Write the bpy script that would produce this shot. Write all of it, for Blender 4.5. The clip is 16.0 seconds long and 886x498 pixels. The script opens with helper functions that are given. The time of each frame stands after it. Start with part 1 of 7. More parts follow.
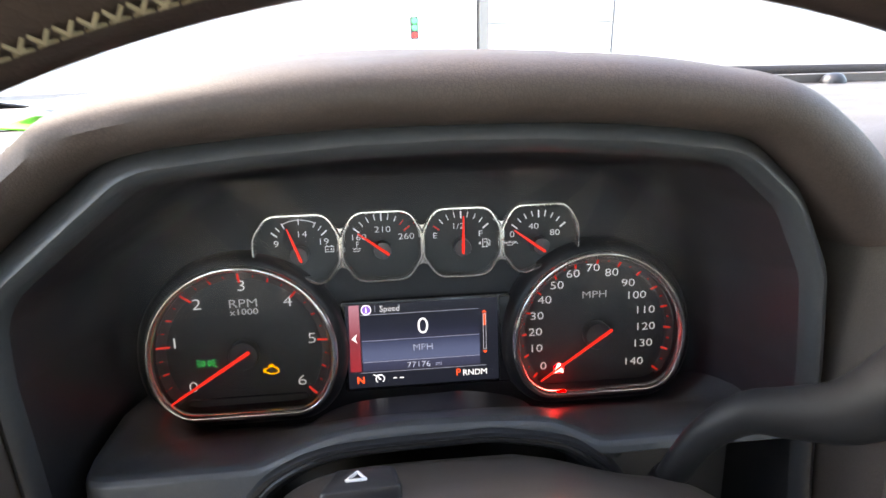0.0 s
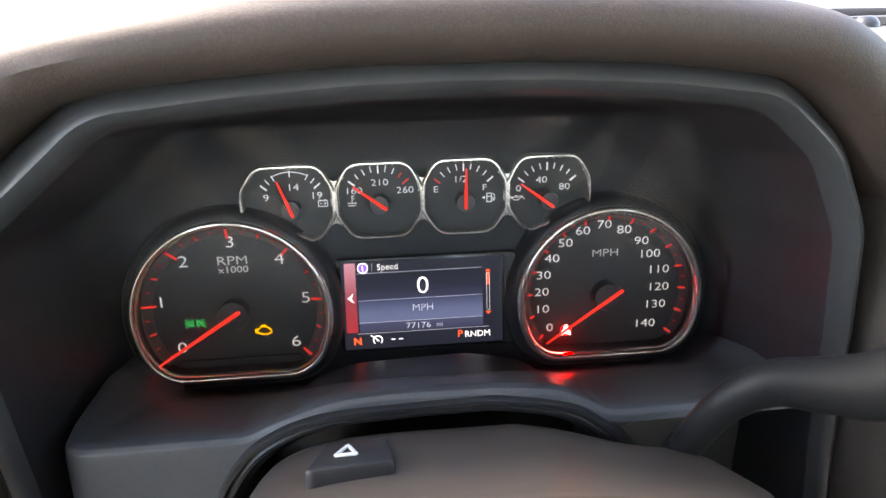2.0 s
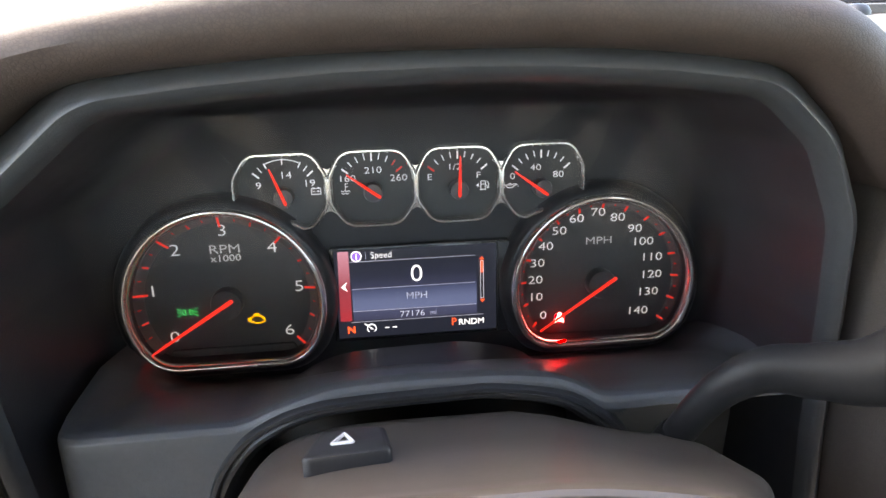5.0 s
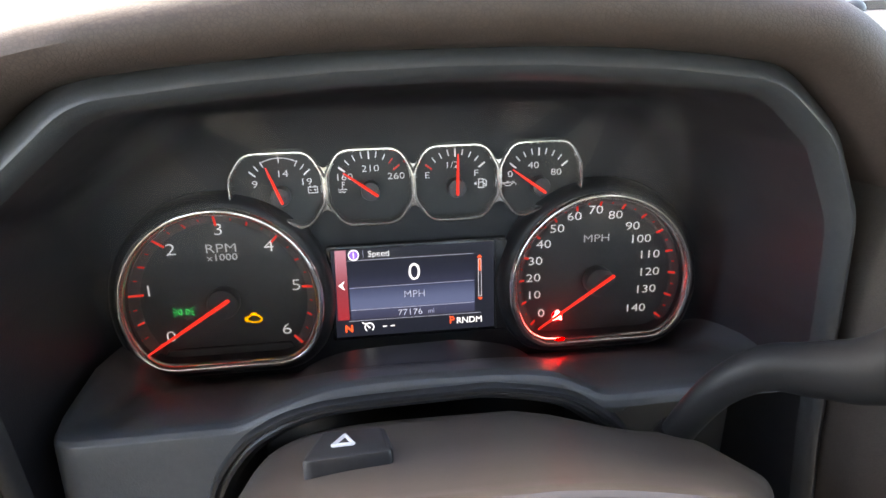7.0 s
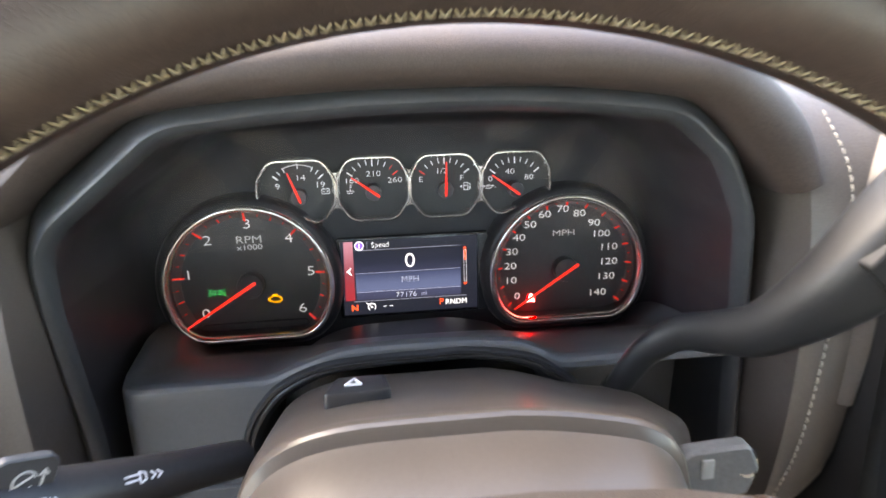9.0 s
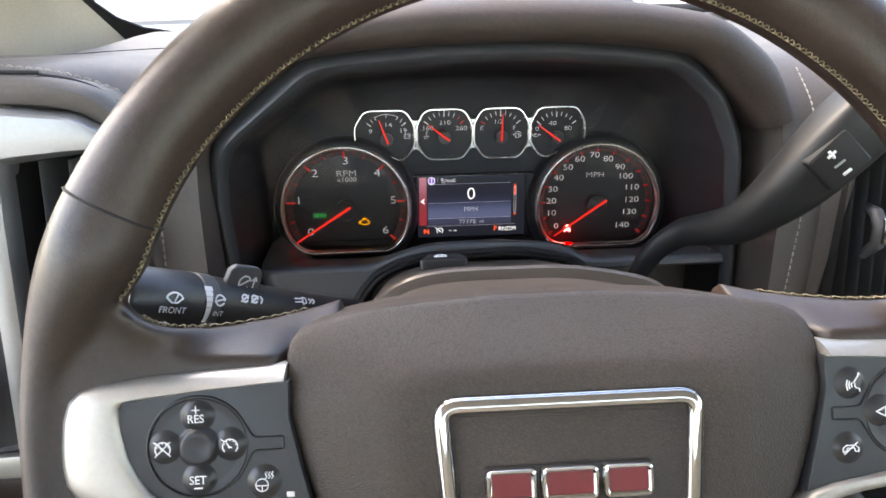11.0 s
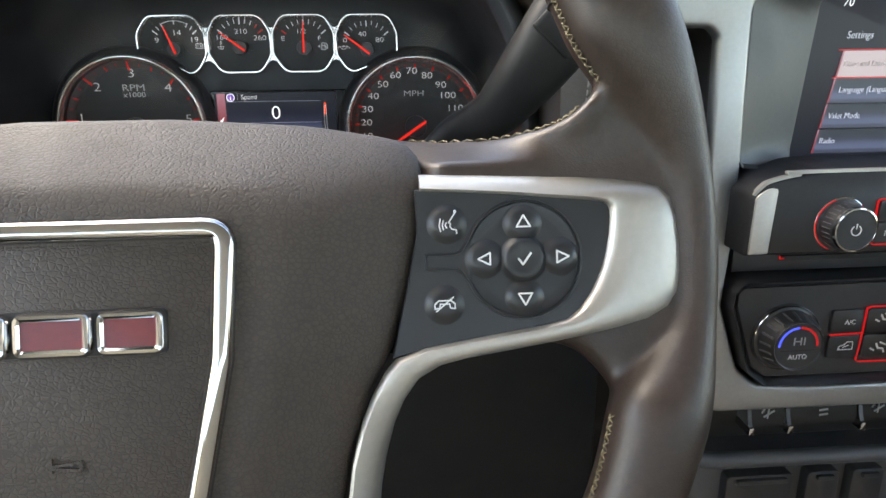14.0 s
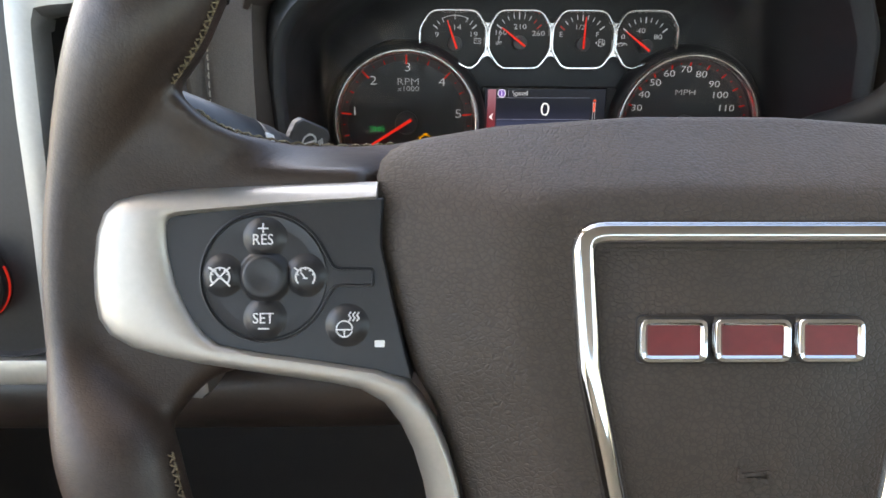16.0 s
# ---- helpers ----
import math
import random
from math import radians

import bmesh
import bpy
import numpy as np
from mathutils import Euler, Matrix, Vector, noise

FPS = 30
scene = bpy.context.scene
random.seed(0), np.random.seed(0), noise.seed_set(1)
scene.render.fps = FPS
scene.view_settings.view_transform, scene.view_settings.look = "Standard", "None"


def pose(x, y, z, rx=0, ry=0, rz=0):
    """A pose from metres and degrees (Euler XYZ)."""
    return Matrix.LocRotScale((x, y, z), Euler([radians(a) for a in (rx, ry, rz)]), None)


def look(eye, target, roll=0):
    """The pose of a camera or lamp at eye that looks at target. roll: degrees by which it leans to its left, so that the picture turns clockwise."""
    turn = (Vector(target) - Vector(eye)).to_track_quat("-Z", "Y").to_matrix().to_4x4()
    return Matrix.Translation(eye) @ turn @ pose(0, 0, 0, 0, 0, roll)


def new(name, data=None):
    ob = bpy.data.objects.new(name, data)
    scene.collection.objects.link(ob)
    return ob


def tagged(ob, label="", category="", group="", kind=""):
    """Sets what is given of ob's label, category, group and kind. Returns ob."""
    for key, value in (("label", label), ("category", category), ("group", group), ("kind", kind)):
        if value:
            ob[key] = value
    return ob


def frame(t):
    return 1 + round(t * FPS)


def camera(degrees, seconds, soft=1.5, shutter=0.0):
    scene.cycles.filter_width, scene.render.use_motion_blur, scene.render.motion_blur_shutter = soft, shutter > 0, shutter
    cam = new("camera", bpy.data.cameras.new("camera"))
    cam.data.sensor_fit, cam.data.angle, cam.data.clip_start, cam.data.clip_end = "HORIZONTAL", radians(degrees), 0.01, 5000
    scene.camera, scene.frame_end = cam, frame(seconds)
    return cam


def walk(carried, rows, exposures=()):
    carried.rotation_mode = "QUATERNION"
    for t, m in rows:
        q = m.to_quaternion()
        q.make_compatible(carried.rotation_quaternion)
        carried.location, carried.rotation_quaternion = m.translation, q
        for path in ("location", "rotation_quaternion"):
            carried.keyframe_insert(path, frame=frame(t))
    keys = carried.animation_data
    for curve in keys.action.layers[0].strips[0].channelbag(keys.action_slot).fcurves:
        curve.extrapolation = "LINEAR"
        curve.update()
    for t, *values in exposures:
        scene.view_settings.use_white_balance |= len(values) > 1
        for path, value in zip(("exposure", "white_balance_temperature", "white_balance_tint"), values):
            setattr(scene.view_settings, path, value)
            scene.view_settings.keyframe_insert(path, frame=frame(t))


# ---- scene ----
cam = camera(70.0, 16.0, shutter=0.4)
# the car's own frame: x right, y ahead, z up along the dial faces; the dash leans forward by ten degrees
CAR = Matrix.Translation((0, 0, 1.35)) @ Matrix.Rotation(radians(-10), 4, "X")
# seconds, eye, target, roll, in the car's frame
PATH = [
    (0, (-0.022, -0.375, 0.149), (0.164, 1.582, -0.218), -2.0),
    (0.5, (-0.021, -0.357, 0.142), (0.167, 1.599, -0.234), -1.9),
    (1, (-0.02, -0.352, 0.14), (0.147, 1.591, -0.304), -1.9),
    (1.5, (-0.016, -0.352, 0.144), (0.138, 1.581, -0.344), -2.0),
    (2, (-0.017, -0.352, 0.145), (0.142, 1.576, -0.363), -1.9),
    (2.5, (-0.017, -0.353, 0.145), (0.142, 1.574, -0.368), -1.8),
    (3, (-0.019, -0.353, 0.145), (0.146, 1.571, -0.377), -1.7),
    (3.5, (-0.019, -0.352, 0.144), (0.149, 1.569, -0.385), -1.8),
    (4, (-0.019, -0.352, 0.144), (0.154, 1.568, -0.391), -1.8),
    (6.5, (-0.019, -0.349, 0.146), (0.186, 1.561, -0.41), -1.8),
    (7, (-0.021, -0.349, 0.146), (0.185, 1.56, -0.413), -1.8),
    (7.5, (-0.022, -0.357, 0.153), (0.179, 1.552, -0.408), -1.8),
    (8, (-0.026, -0.36, 0.156), (0.172, 1.55, -0.405), -1.9),
    (8.5, (-0.023, -0.358, 0.155), (0.179, 1.552, -0.405), -1.7),
    (9, (-0.022, -0.418, 0.161), (0.182, 1.49, -0.401), -1.6),
    (9.1, (-0.025, -0.434, 0.163), (0.178, 1.471, -0.412), -1.6),
    (9.3, (-0.028, -0.468, 0.157), (0.175, 1.439, -0.409), -1.7),
    (9.5, (-0.031, -0.498, 0.149), (0.177, 1.409, -0.416), -1.6),
    (9.7, (-0.034, -0.523, 0.131), (0.162, 1.387, -0.426), -1.6),
    (11.8, (-0.063, -0.556, 0.171), (0.028, 1.36, -0.395), -1.0),
    (12, (-0.033, -0.568, 0.196), (0.063, 1.346, -0.376), -1.1),
    (12.2, (0.004, -0.577, 0.203), (0.107, 1.336, -0.37), -1.0),
    (12.5, (0.054, -0.576, 0.179), (0.159, 1.34, -0.384), -1.1),
    (12.8, (0.082, -0.559, 0.127), (0.196, 1.359, -0.431), -1.0),
    (13, (0.096, -0.544, 0.099), (0.211, 1.373, -0.461), -0.9),
    (13.5, (0.098, -0.524, 0.073), (0.23, 1.389, -0.493), -0.8),
    (14, (0.091, -0.519, 0.069), (0.235, 1.393, -0.5), -0.7),
    (14.5, (0.07, -0.521, 0.076), (0.227, 1.39, -0.492), -0.8),
    (14.7, (0.025, -0.526, 0.084), (0.191, 1.382, -0.494), -1.1),
    (15, (-0.043, -0.519, 0.087), (0.115, 1.391, -0.485), -0.6),
    (15.2, (-0.077, -0.515, 0.085), (0.022, 1.397, -0.513), -0.4),
    (15.5, (-0.096, -0.511, 0.077), (-0.014, 1.403, -0.497), -0.1),
    (16, (-0.086, -0.504, 0.069), (-0.062, 1.411, -0.506), 0.2),
]
EXPOSURE = [(0.0, 3.67), (0.5, 3.05), (1.0, 2.92), (1.4, 3.57), (1.6, 3.82), (2.0, 3.92), (4.0, 3.92), (7.0, 3.88), (8.5, 3.77), (9.0, 4.08), (9.2, 4.08), (9.5, 3.94), (9.7, 3.8), (10.8, 3.42), (11.8, 3.07), (12.2, 2.76), (12.5, 2.40), (13.0, 2.96), (13.5, 3.13), (15.0, 3.2), (15.5, 3.2), (16.0, 3.04)]
# seconds from and to, kelvin, green to magenta
TINT = [(9.3, 10.0, 7500, 1), (12.9, 14.7, 7550, 7), (14.8, 16.0, 7800, 11)]
walk(cam, [(t, CAR @ look(eye, target, roll)) for t, eye, target, roll in PATH], [(t, stops, *next((g for t0, t1, *g in TINT if t0 <= t <= t1), (7800, 12))) for t, stops in EXPOSURE])

# ---- light ----
world = bpy.data.worlds.new("sky")
scene.world = world
world.use_nodes = True
wn = world.node_tree
sky = wn.nodes.new("ShaderNodeTexSky")
sky.sky_type, sky.sun_disc = "NISHITA", False
sky.dust_density = 1.6
sky.sun_elevation, sky.sun_rotation = radians(46), radians(302)
wn.links.new(sky.outputs[0], wn.nodes["Background"].inputs[0])
wn.nodes["Background"].inputs[1].default_value = 0.15
sun_data = bpy.data.lights.new("sun", "SUN")
sun_data.energy, sun_data.angle, sun_data.color = 0.55, radians(30), (1.0, 0.98, 0.95)
sun = new("sun", sun_data)
sun.matrix_world = look((-8.0, 5.0, 9.8), (0, 0, 0))


# ---- materials ----
def nodes_of(name):
    m = bpy.data.materials.new(name)
    m.use_nodes = True
    return m, m.node_tree, m.node_tree.nodes["Principled BSDF"]


def surface(name, rgb, rough=0.5, metal=0.0, var=0.12, grain=0.0, bump=0.0, coat=0.0, cells=False, wear=0.08, crease=0.0):
    """A surface with blotches and fine grain; grain is the size of the relief in metres."""
    m, nt, b = nodes_of(name)
    co = nt.nodes.new("ShaderNodeTexCoord")
    big = nt.nodes.new("ShaderNodeTexNoise")
    big.inputs["Scale"].default_value, big.inputs["Detail"].default_value = 22, 6
    fine = nt.nodes.new("ShaderNodeTexNoise")
    fine.inputs["Scale"].default_value, fine.inputs["Detail"].default_value = 420, 3
    for n in (big, fine):
        nt.links.new(co.outputs["Object"], n.inputs["Vector"])
    add = nt.nodes.new("ShaderNodeMath")
    add.operation = "ADD"
    nt.links.new(big.outputs[0], add.inputs[0])
    nt.links.new(fine.outputs[0], add.inputs[1])
    ramp = nt.nodes.new("ShaderNodeMapRange")
    ramp.inputs[1].default_value, ramp.inputs[2].default_value = 0.7, 1.3
    ramp.inputs[3].default_value, ramp.inputs[4].default_value = 1 - var, 1 + var
    nt.links.new(add.outputs[0], ramp.inputs[0])
    mix = nt.nodes.new("ShaderNodeVectorMath")
    mix.operation = "SCALE"
    mix.inputs[0].default_value = rgb
    nt.links.new(ramp.outputs[0], mix.inputs["Scale"])
    nt.links.new(mix.outputs[0], b.inputs["Base Color"])
    rr = nt.nodes.new("ShaderNodeMapRange")
    rr.inputs[1].default_value, rr.inputs[2].default_value = 0.3, 0.7
    rr.inputs[3].default_value, rr.inputs[4].default_value = max(0.02, rough - wear), min(1, rough + wear)
    nt.links.new(big.outputs[0], rr.inputs[0])
    nt.links.new(rr.outputs[0], b.inputs["Roughness"])
    b.inputs["Metallic"].default_value = metal
    b.inputs["Coat Weight"].default_value = coat
    if bump:
        if cells:
            warp = nt.nodes.new("ShaderNodeTexNoise")
            warp.inputs["Scale"].default_value = 0.35 / grain
            nt.links.new(co.outputs["Object"], warp.inputs["Vector"])
            sc = nt.nodes.new("ShaderNodeVectorMath")
            sc.operation = "MULTIPLY_ADD"
            sc.inputs[1].default_value = (grain * 0.9,) * 3
            nt.links.new(warp.outputs[1], sc.inputs[0])
            nt.links.new(co.outputs["Object"], sc.inputs[2])
            # pebbles of uneven size, a little longer than wide
            pull = nt.nodes.new("ShaderNodeVectorMath")
            pull.operation = "MULTIPLY"
            pull.inputs[1].default_value = (0.78, 1.0, 1.0)
            nt.links.new(sc.outputs[0], pull.inputs[0])
            tex = nt.nodes.new("ShaderNodeTexVoronoi")
            tex.feature = "DISTANCE_TO_EDGE"
            tex.inputs["Scale"].default_value = 1 / grain
            nt.links.new(pull.outputs[0], tex.inputs["Vector"])
            lim = nt.nodes.new("ShaderNodeMapRange")
            lim.interpolation_type = "SMOOTHSTEP"
            lim.inputs[1].default_value, lim.inputs[2].default_value = 0.0, 0.20
            nt.links.new(tex.outputs["Distance"], lim.inputs[0])
            fade = nt.nodes.new("ShaderNodeMapRange")
            fade.inputs[1].default_value, fade.inputs[2].default_value = 0.3, 0.7
            fade.inputs[3].default_value, fade.inputs[4].default_value = 0.55, 1.0
            nt.links.new(big.outputs[0], fade.inputs[0])
            uneven = nt.nodes.new("ShaderNodeMath")
            uneven.operation = "MULTIPLY"
            nt.links.new(lim.outputs[0], uneven.inputs[0])
            nt.links.new(fade.outputs[0], uneven.inputs[1])
            height = uneven.outputs[0]
        else:
            tex = nt.nodes.new("ShaderNodeTexNoise")
            tex.inputs["Scale"].default_value, tex.inputs["Detail"].default_value = 1 / grain, 2
            nt.links.new(co.outputs["Object"], tex.inputs["Vector"])
            height = tex.outputs[0]
        bp = nt.nodes.new("ShaderNodeBump")
        bp.inputs["Strength"].default_value, bp.inputs["Distance"].default_value = bump, grain * 0.5
        nt.links.new(height, bp.inputs["Height"])
        nt.links.new(bp.outputs[0], b.inputs["Normal"])
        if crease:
            # shade in the folds of the grain, put into the colour
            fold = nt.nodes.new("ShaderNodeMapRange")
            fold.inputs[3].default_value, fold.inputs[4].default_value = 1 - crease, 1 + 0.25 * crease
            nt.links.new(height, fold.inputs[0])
            fold_shade = nt.nodes.new("ShaderNodeVectorMath")
            fold_shade.operation = "SCALE"
            nt.links.new(mix.outputs[0], fold_shade.inputs[0])
            nt.links.new(fold.outputs[0], fold_shade.inputs["Scale"])
            nt.links.new(fold_shade.outputs[0], b.inputs["Base Color"])
    return m


def brushed(name, rgb, rough, metal):
    m = surface(name, rgb, rough, metal, 0.05, 0.0009, 0.05)
    return m


def lit(name, rgb, strength, base=None):
    """Something that gives off light."""
    m, nt, b = nodes_of(name)
    b.inputs["Base Color"].default_value = (*(base or rgb), 1)
    b.inputs["Roughness"].default_value = 0.4
    b.inputs["Emission Color"].default_value = (*rgb, 1)
    b.inputs["Emission Strength"].default_value = 0.2 * strength
    return m


def lit_ramp(name, stops, strength):
    """A lit screen field whose colour runs from its foot to its top."""
    m, nt, b = nodes_of(name)
    co, sep, ramp = nt.nodes.new("ShaderNodeTexCoord"), nt.nodes.new("ShaderNodeSeparateXYZ"), nt.nodes.new("ShaderNodeValToRGB")
    nt.links.new(co.outputs["Generated"], sep.inputs[0])
    nt.links.new(sep.outputs[2], ramp.inputs[0])
    el = ramp.color_ramp.elements
    while len(el) < len(stops):
        el.new(0.5)
    for e, (p, rgb) in zip(el, stops):
        e.position, e.color = p, (*rgb, 1)
    b.inputs["Base Color"].default_value = (0.008, 0.008, 0.012, 1)
    b.inputs["Roughness"].default_value = 0.3
    nt.links.new(ramp.outputs[0], b.inputs["Emission Color"])
    b.inputs["Emission Strength"].default_value = 0.2 * strength
    return m


def pane_material(name, tint=(1, 1, 1), rough=0.0, haze=0.0):
    """Thin clear glass: a straight view through it, and a mirror image on it."""
    m = bpy.data.materials.new(name)
    m.use_nodes = True
    nt = m.node_tree
    nt.nodes.remove(nt.nodes["Principled BSDF"])
    tr, gl = nt.nodes.new("ShaderNodeBsdfTransparent"), nt.nodes.new("ShaderNodeBsdfGlossy")
    tr.inputs[0].default_value = (*tint, 1)
    gl.inputs["Roughness"].default_value = rough
    fr, mx = nt.nodes.new("ShaderNodeFresnel"), nt.nodes.new("ShaderNodeMixShader")
    fr.inputs[0].default_value = 1.45
    nt.links.new(fr.outputs[0], mx.inputs[0])
    nt.links.new(tr.outputs[0], mx.inputs[1])
    nt.links.new(gl.outputs[0], mx.inputs[2])
    last = mx
    if haze:
        # veiling glare put in as a thin, uneven, pale film
        co, noise = nt.nodes.new("ShaderNodeTexCoord"), nt.nodes.new("ShaderNodeTexNoise")
        noise.inputs["Scale"].default_value, noise.inputs["Detail"].default_value = 30, 8
        nt.links.new(co.outputs["Object"], noise.inputs["Vector"])
        amount = nt.nodes.new("ShaderNodeMapRange")
        amount.inputs[1].default_value, amount.inputs[2].default_value = 0.3, 0.7
        amount.inputs[3].default_value, amount.inputs[4].default_value = haze * 0.75, haze * 1.25
        nt.links.new(noise.outputs[0], amount.inputs[0])
        film = nt.nodes.new("ShaderNodeBsdfDiffuse")
        film.inputs[0].default_value = (0.55, 0.55, 0.55, 1)
        last = nt.nodes.new("ShaderNodeMixShader")
        nt.links.new(amount.outputs[0], last.inputs[0])
        nt.links.new(mx.outputs[0], last.inputs[1])
        nt.links.new(film.outputs[0], last.inputs[2])
    nt.links.new(last.outputs[0], nt.nodes["Material Output"].inputs[0])
    return m


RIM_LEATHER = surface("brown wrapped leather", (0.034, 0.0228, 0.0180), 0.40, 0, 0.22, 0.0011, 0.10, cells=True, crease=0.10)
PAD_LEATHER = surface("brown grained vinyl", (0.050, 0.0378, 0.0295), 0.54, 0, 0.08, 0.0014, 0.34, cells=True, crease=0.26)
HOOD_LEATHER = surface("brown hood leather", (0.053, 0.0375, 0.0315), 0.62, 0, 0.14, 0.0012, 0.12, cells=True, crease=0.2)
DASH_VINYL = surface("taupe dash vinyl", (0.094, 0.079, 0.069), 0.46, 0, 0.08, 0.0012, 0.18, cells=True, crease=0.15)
COLUMN_PLASTIC = surface("taupe moulded plastic", (0.082, 0.068, 0.058), 0.30, 0, 0.06, 0.0007, 0.06, wear=0.02)
BLACK_PLASTIC = surface("black satin plastic", (0.024, 0.024, 0.026), 0.36, 0, 0.15, 0.0006, 0.1)
MATT_BLACK = surface("black matt plastic", (0.016, 0.016, 0.017), 0.46, 0, 0.12, 0.0007, 0.2)
MATT_BLACK.node_tree.nodes["Principled BSDF"].inputs["Specular IOR Level"].default_value = 0.34
DARK_PLASTIC = surface("charcoal grained plastic", (0.022, 0.0222, 0.0255), 0.38, 0, 0.10, 0.0008, 0.20)
SLATE_PLASTIC = surface("slate grey plastic", (0.062, 0.064, 0.068), 0.38, 0, 0.1, 0.0007, 0.18)
SWITCH_PLASTIC = surface("dark switch plastic", (0.019, 0.020, 0.0225), 0.36, 0, 0.08, 0.0007, 0.08)
GLOSS_BLACK = surface("gloss black plastic", (0.008, 0.008, 0.009), 0.14, 0, 0.1)
DIAL_BLACK = surface("matt dial black", (0.036, 0.0365, 0.037), 0.55, 0, 0.08, 0.0004, 0.08)
DIAL_GREY = surface("matt charcoal dial face", (0.066, 0.067, 0.067), 0.50, 0, 0.08, 0.0004, 0.08)
BAND_GREY = surface("dial band grey", (0.11, 0.11, 0.11), 0.45, 0, 0.08)
SILVER = brushed("satin silver trim", (0.47, 0.450, 0.412), 0.46, 0.85)
CONSOLE_SILVER = brushed("painted silver trim", (0.33, 0.33, 0.325), 0.40, 0.8)
CHROME = surface("chrome", (0.50, 0.495, 0.49), 0.07, 1.0, 0.02, wear=0.04)
RING_CHROME = surface("dial ring chrome", (0.86, 0.84, 0.80), 0.16, 0.95, 0.02, wear=0.05)
BEZEL_PLASTIC = surface("dark slate bezel plastic", (0.043, 0.0455, 0.049), 0.40, 0, 0.1, 0.0007, 0.18)
DIAL_CHROME = surface("bright dial chrome", (0.92, 0.90, 0.87), 0.12, 0.95, 0.02, wear=0.03)
SHELF_PLASTIC = surface("satin shelf plastic", (0.070, 0.073, 0.078), 0.36, 0, 0.08, 0.0009, 0.22, wear=0.03)
BEIGE = surface("beige pillar cloth", (0.48, 0.43, 0.345), 0.85, 0, 0.07, 0.0012, 0.35)
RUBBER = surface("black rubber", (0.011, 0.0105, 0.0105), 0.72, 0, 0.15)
THREAD = surface("tan thread", (0.17, 0.138, 0.085), 0.8, 0, 0.25, 0.0004, 0.3)
GREY_THREAD = surface("pale grey thread", (0.33, 0.30, 0.26), 0.8, 0, 0.2, 0.0004, 0.3)
RED_ENAMEL = surface("deep red enamel", (0.17, 0.010, 0.012), 0.40, 0, 0.12, coat=0.15)
PRINT_WHITE = surface("white print", (0.72, 0.72, 0.72), 0.5, 0, 0.04)
PRINT_GREY = surface("grey print", (0.30, 0.31, 0.31), 0.5, 0, 0.05)
PAPER = surface("white paper", (0.80, 0.80, 0.78), 0.8, 0, 0.03)
GREEN_CARD = surface("bright green card", (0.16, 0.70, 0.03), 0.6, 0, 0.05)
CARPET = surface("taupe carpet", (0.07, 0.063, 0.055), 0.95, 0, 0.3, 0.003, 0.5)
WHITE_PAINT = surface("pearl car paint", (0.34, 0.335, 0.325), 0.4, 0, 0.03, coat=0.2)
COWL_PLASTIC = surface("weathered grey cowl plastic", (0.036, 0.038, 0.039), 0.6, 0, 0.2, 0.002, 0.3)
WALL_PAINT = surface("pale wall panels", (0.70, 0.665, 0.615), 0.7, 0, 0.03, 0.01, 0.1)
WHITE_METAL = surface("white sheet metal", (0.84, 0.80, 0.75), 0.6, 0, 0.04)
NOZZLE_GREY = surface("grey nozzle plastic", (0.12, 0.12, 0.12), 0.5, 0, 0.1)
GREY_STEEL = surface("pale grey painted steel", (0.52, 0.51, 0.50), 0.5, 0, 0.06)
TAN_BLOCK = surface("tan block", (0.22, 0.20, 0.175), 0.8, 0, 0.1, 0.01, 0.2)
CONCRETE = surface("pale concrete", (0.55, 0.54, 0.52), 0.85, 0, 0.18, 0.02, 0.4)
GREEN_LEAF = surface("green leaf", (0.10, 0.24, 0.06), 0.6, 0, 0.3)
KEY_GREY = surface("worn grey key head", (0.10, 0.105, 0.11), 0.38, 0, 0.2, 0.0008, 0.1)
DIGIT = lit("backlit white numerals", (0.74, 0.77, 0.81), 0.22)
SCALE_GREY = lit("dim grey dial print", (0.62, 0.64, 0.68), 0.17, (0.45, 0.46, 0.48))
NEEDLE_RED = lit("backlit red needle", (1.0, 0.035, 0.022), 0.38, (0.75, 0.02, 0.012))
TICK_RED = lit("backlit red tick", (1.0, 0.05, 0.03), 0.19, (0.6, 0.02, 0.012))
TELL_GREEN = lit("green telltale", (0.01, 0.55, 0.10), 0.8, (0.0, 0.1, 0.02))
TELL_AMBER = lit("amber telltale", (1.0, 0.42, 0.0), 1.0, (0.2, 0.08, 0.0))
TELL_RED = lit("red telltale", (1.0, 0.002, 0.004), 12.0, (0.3, 0.0, 0.0))
TELL_CORE = lit("red telltale core", (1.0, 0.16, 0.15), 9.0, (0.3, 0.1, 0.1))
FOOT_GLOW = lit("added red glow", (1.0, 0.0008, 0.0015), 34.0, (0.3, 0.0, 0.0))
GLOW_RED = lit("red button backlight", (1.0, 0.02, 0.03), 0.22, (0.3, 0.0, 0.0))
SIGNAL_GREEN = lit("green signal lamp", (0.05, 0.9, 0.25), 1.6, (0.0, 0.2, 0.05))
SIGNAL_RED = lit("red signal lamp", (1.0, 0.05, 0.05), 1.4, (0.3, 0.0, 0.0))
GLOW_BLUE = lit("blue scale light", (0.06, 0.10, 1.0), 0.9, (0.0, 0.0, 0.3))
GLOW_WHITE = lit("white screen print", (0.82, 0.86, 0.95), 0.75)
SCREEN_BLACK = lit("dark lit screen", (0.010, 0.012, 0.022), 0.6, (0.004, 0.004, 0.005))
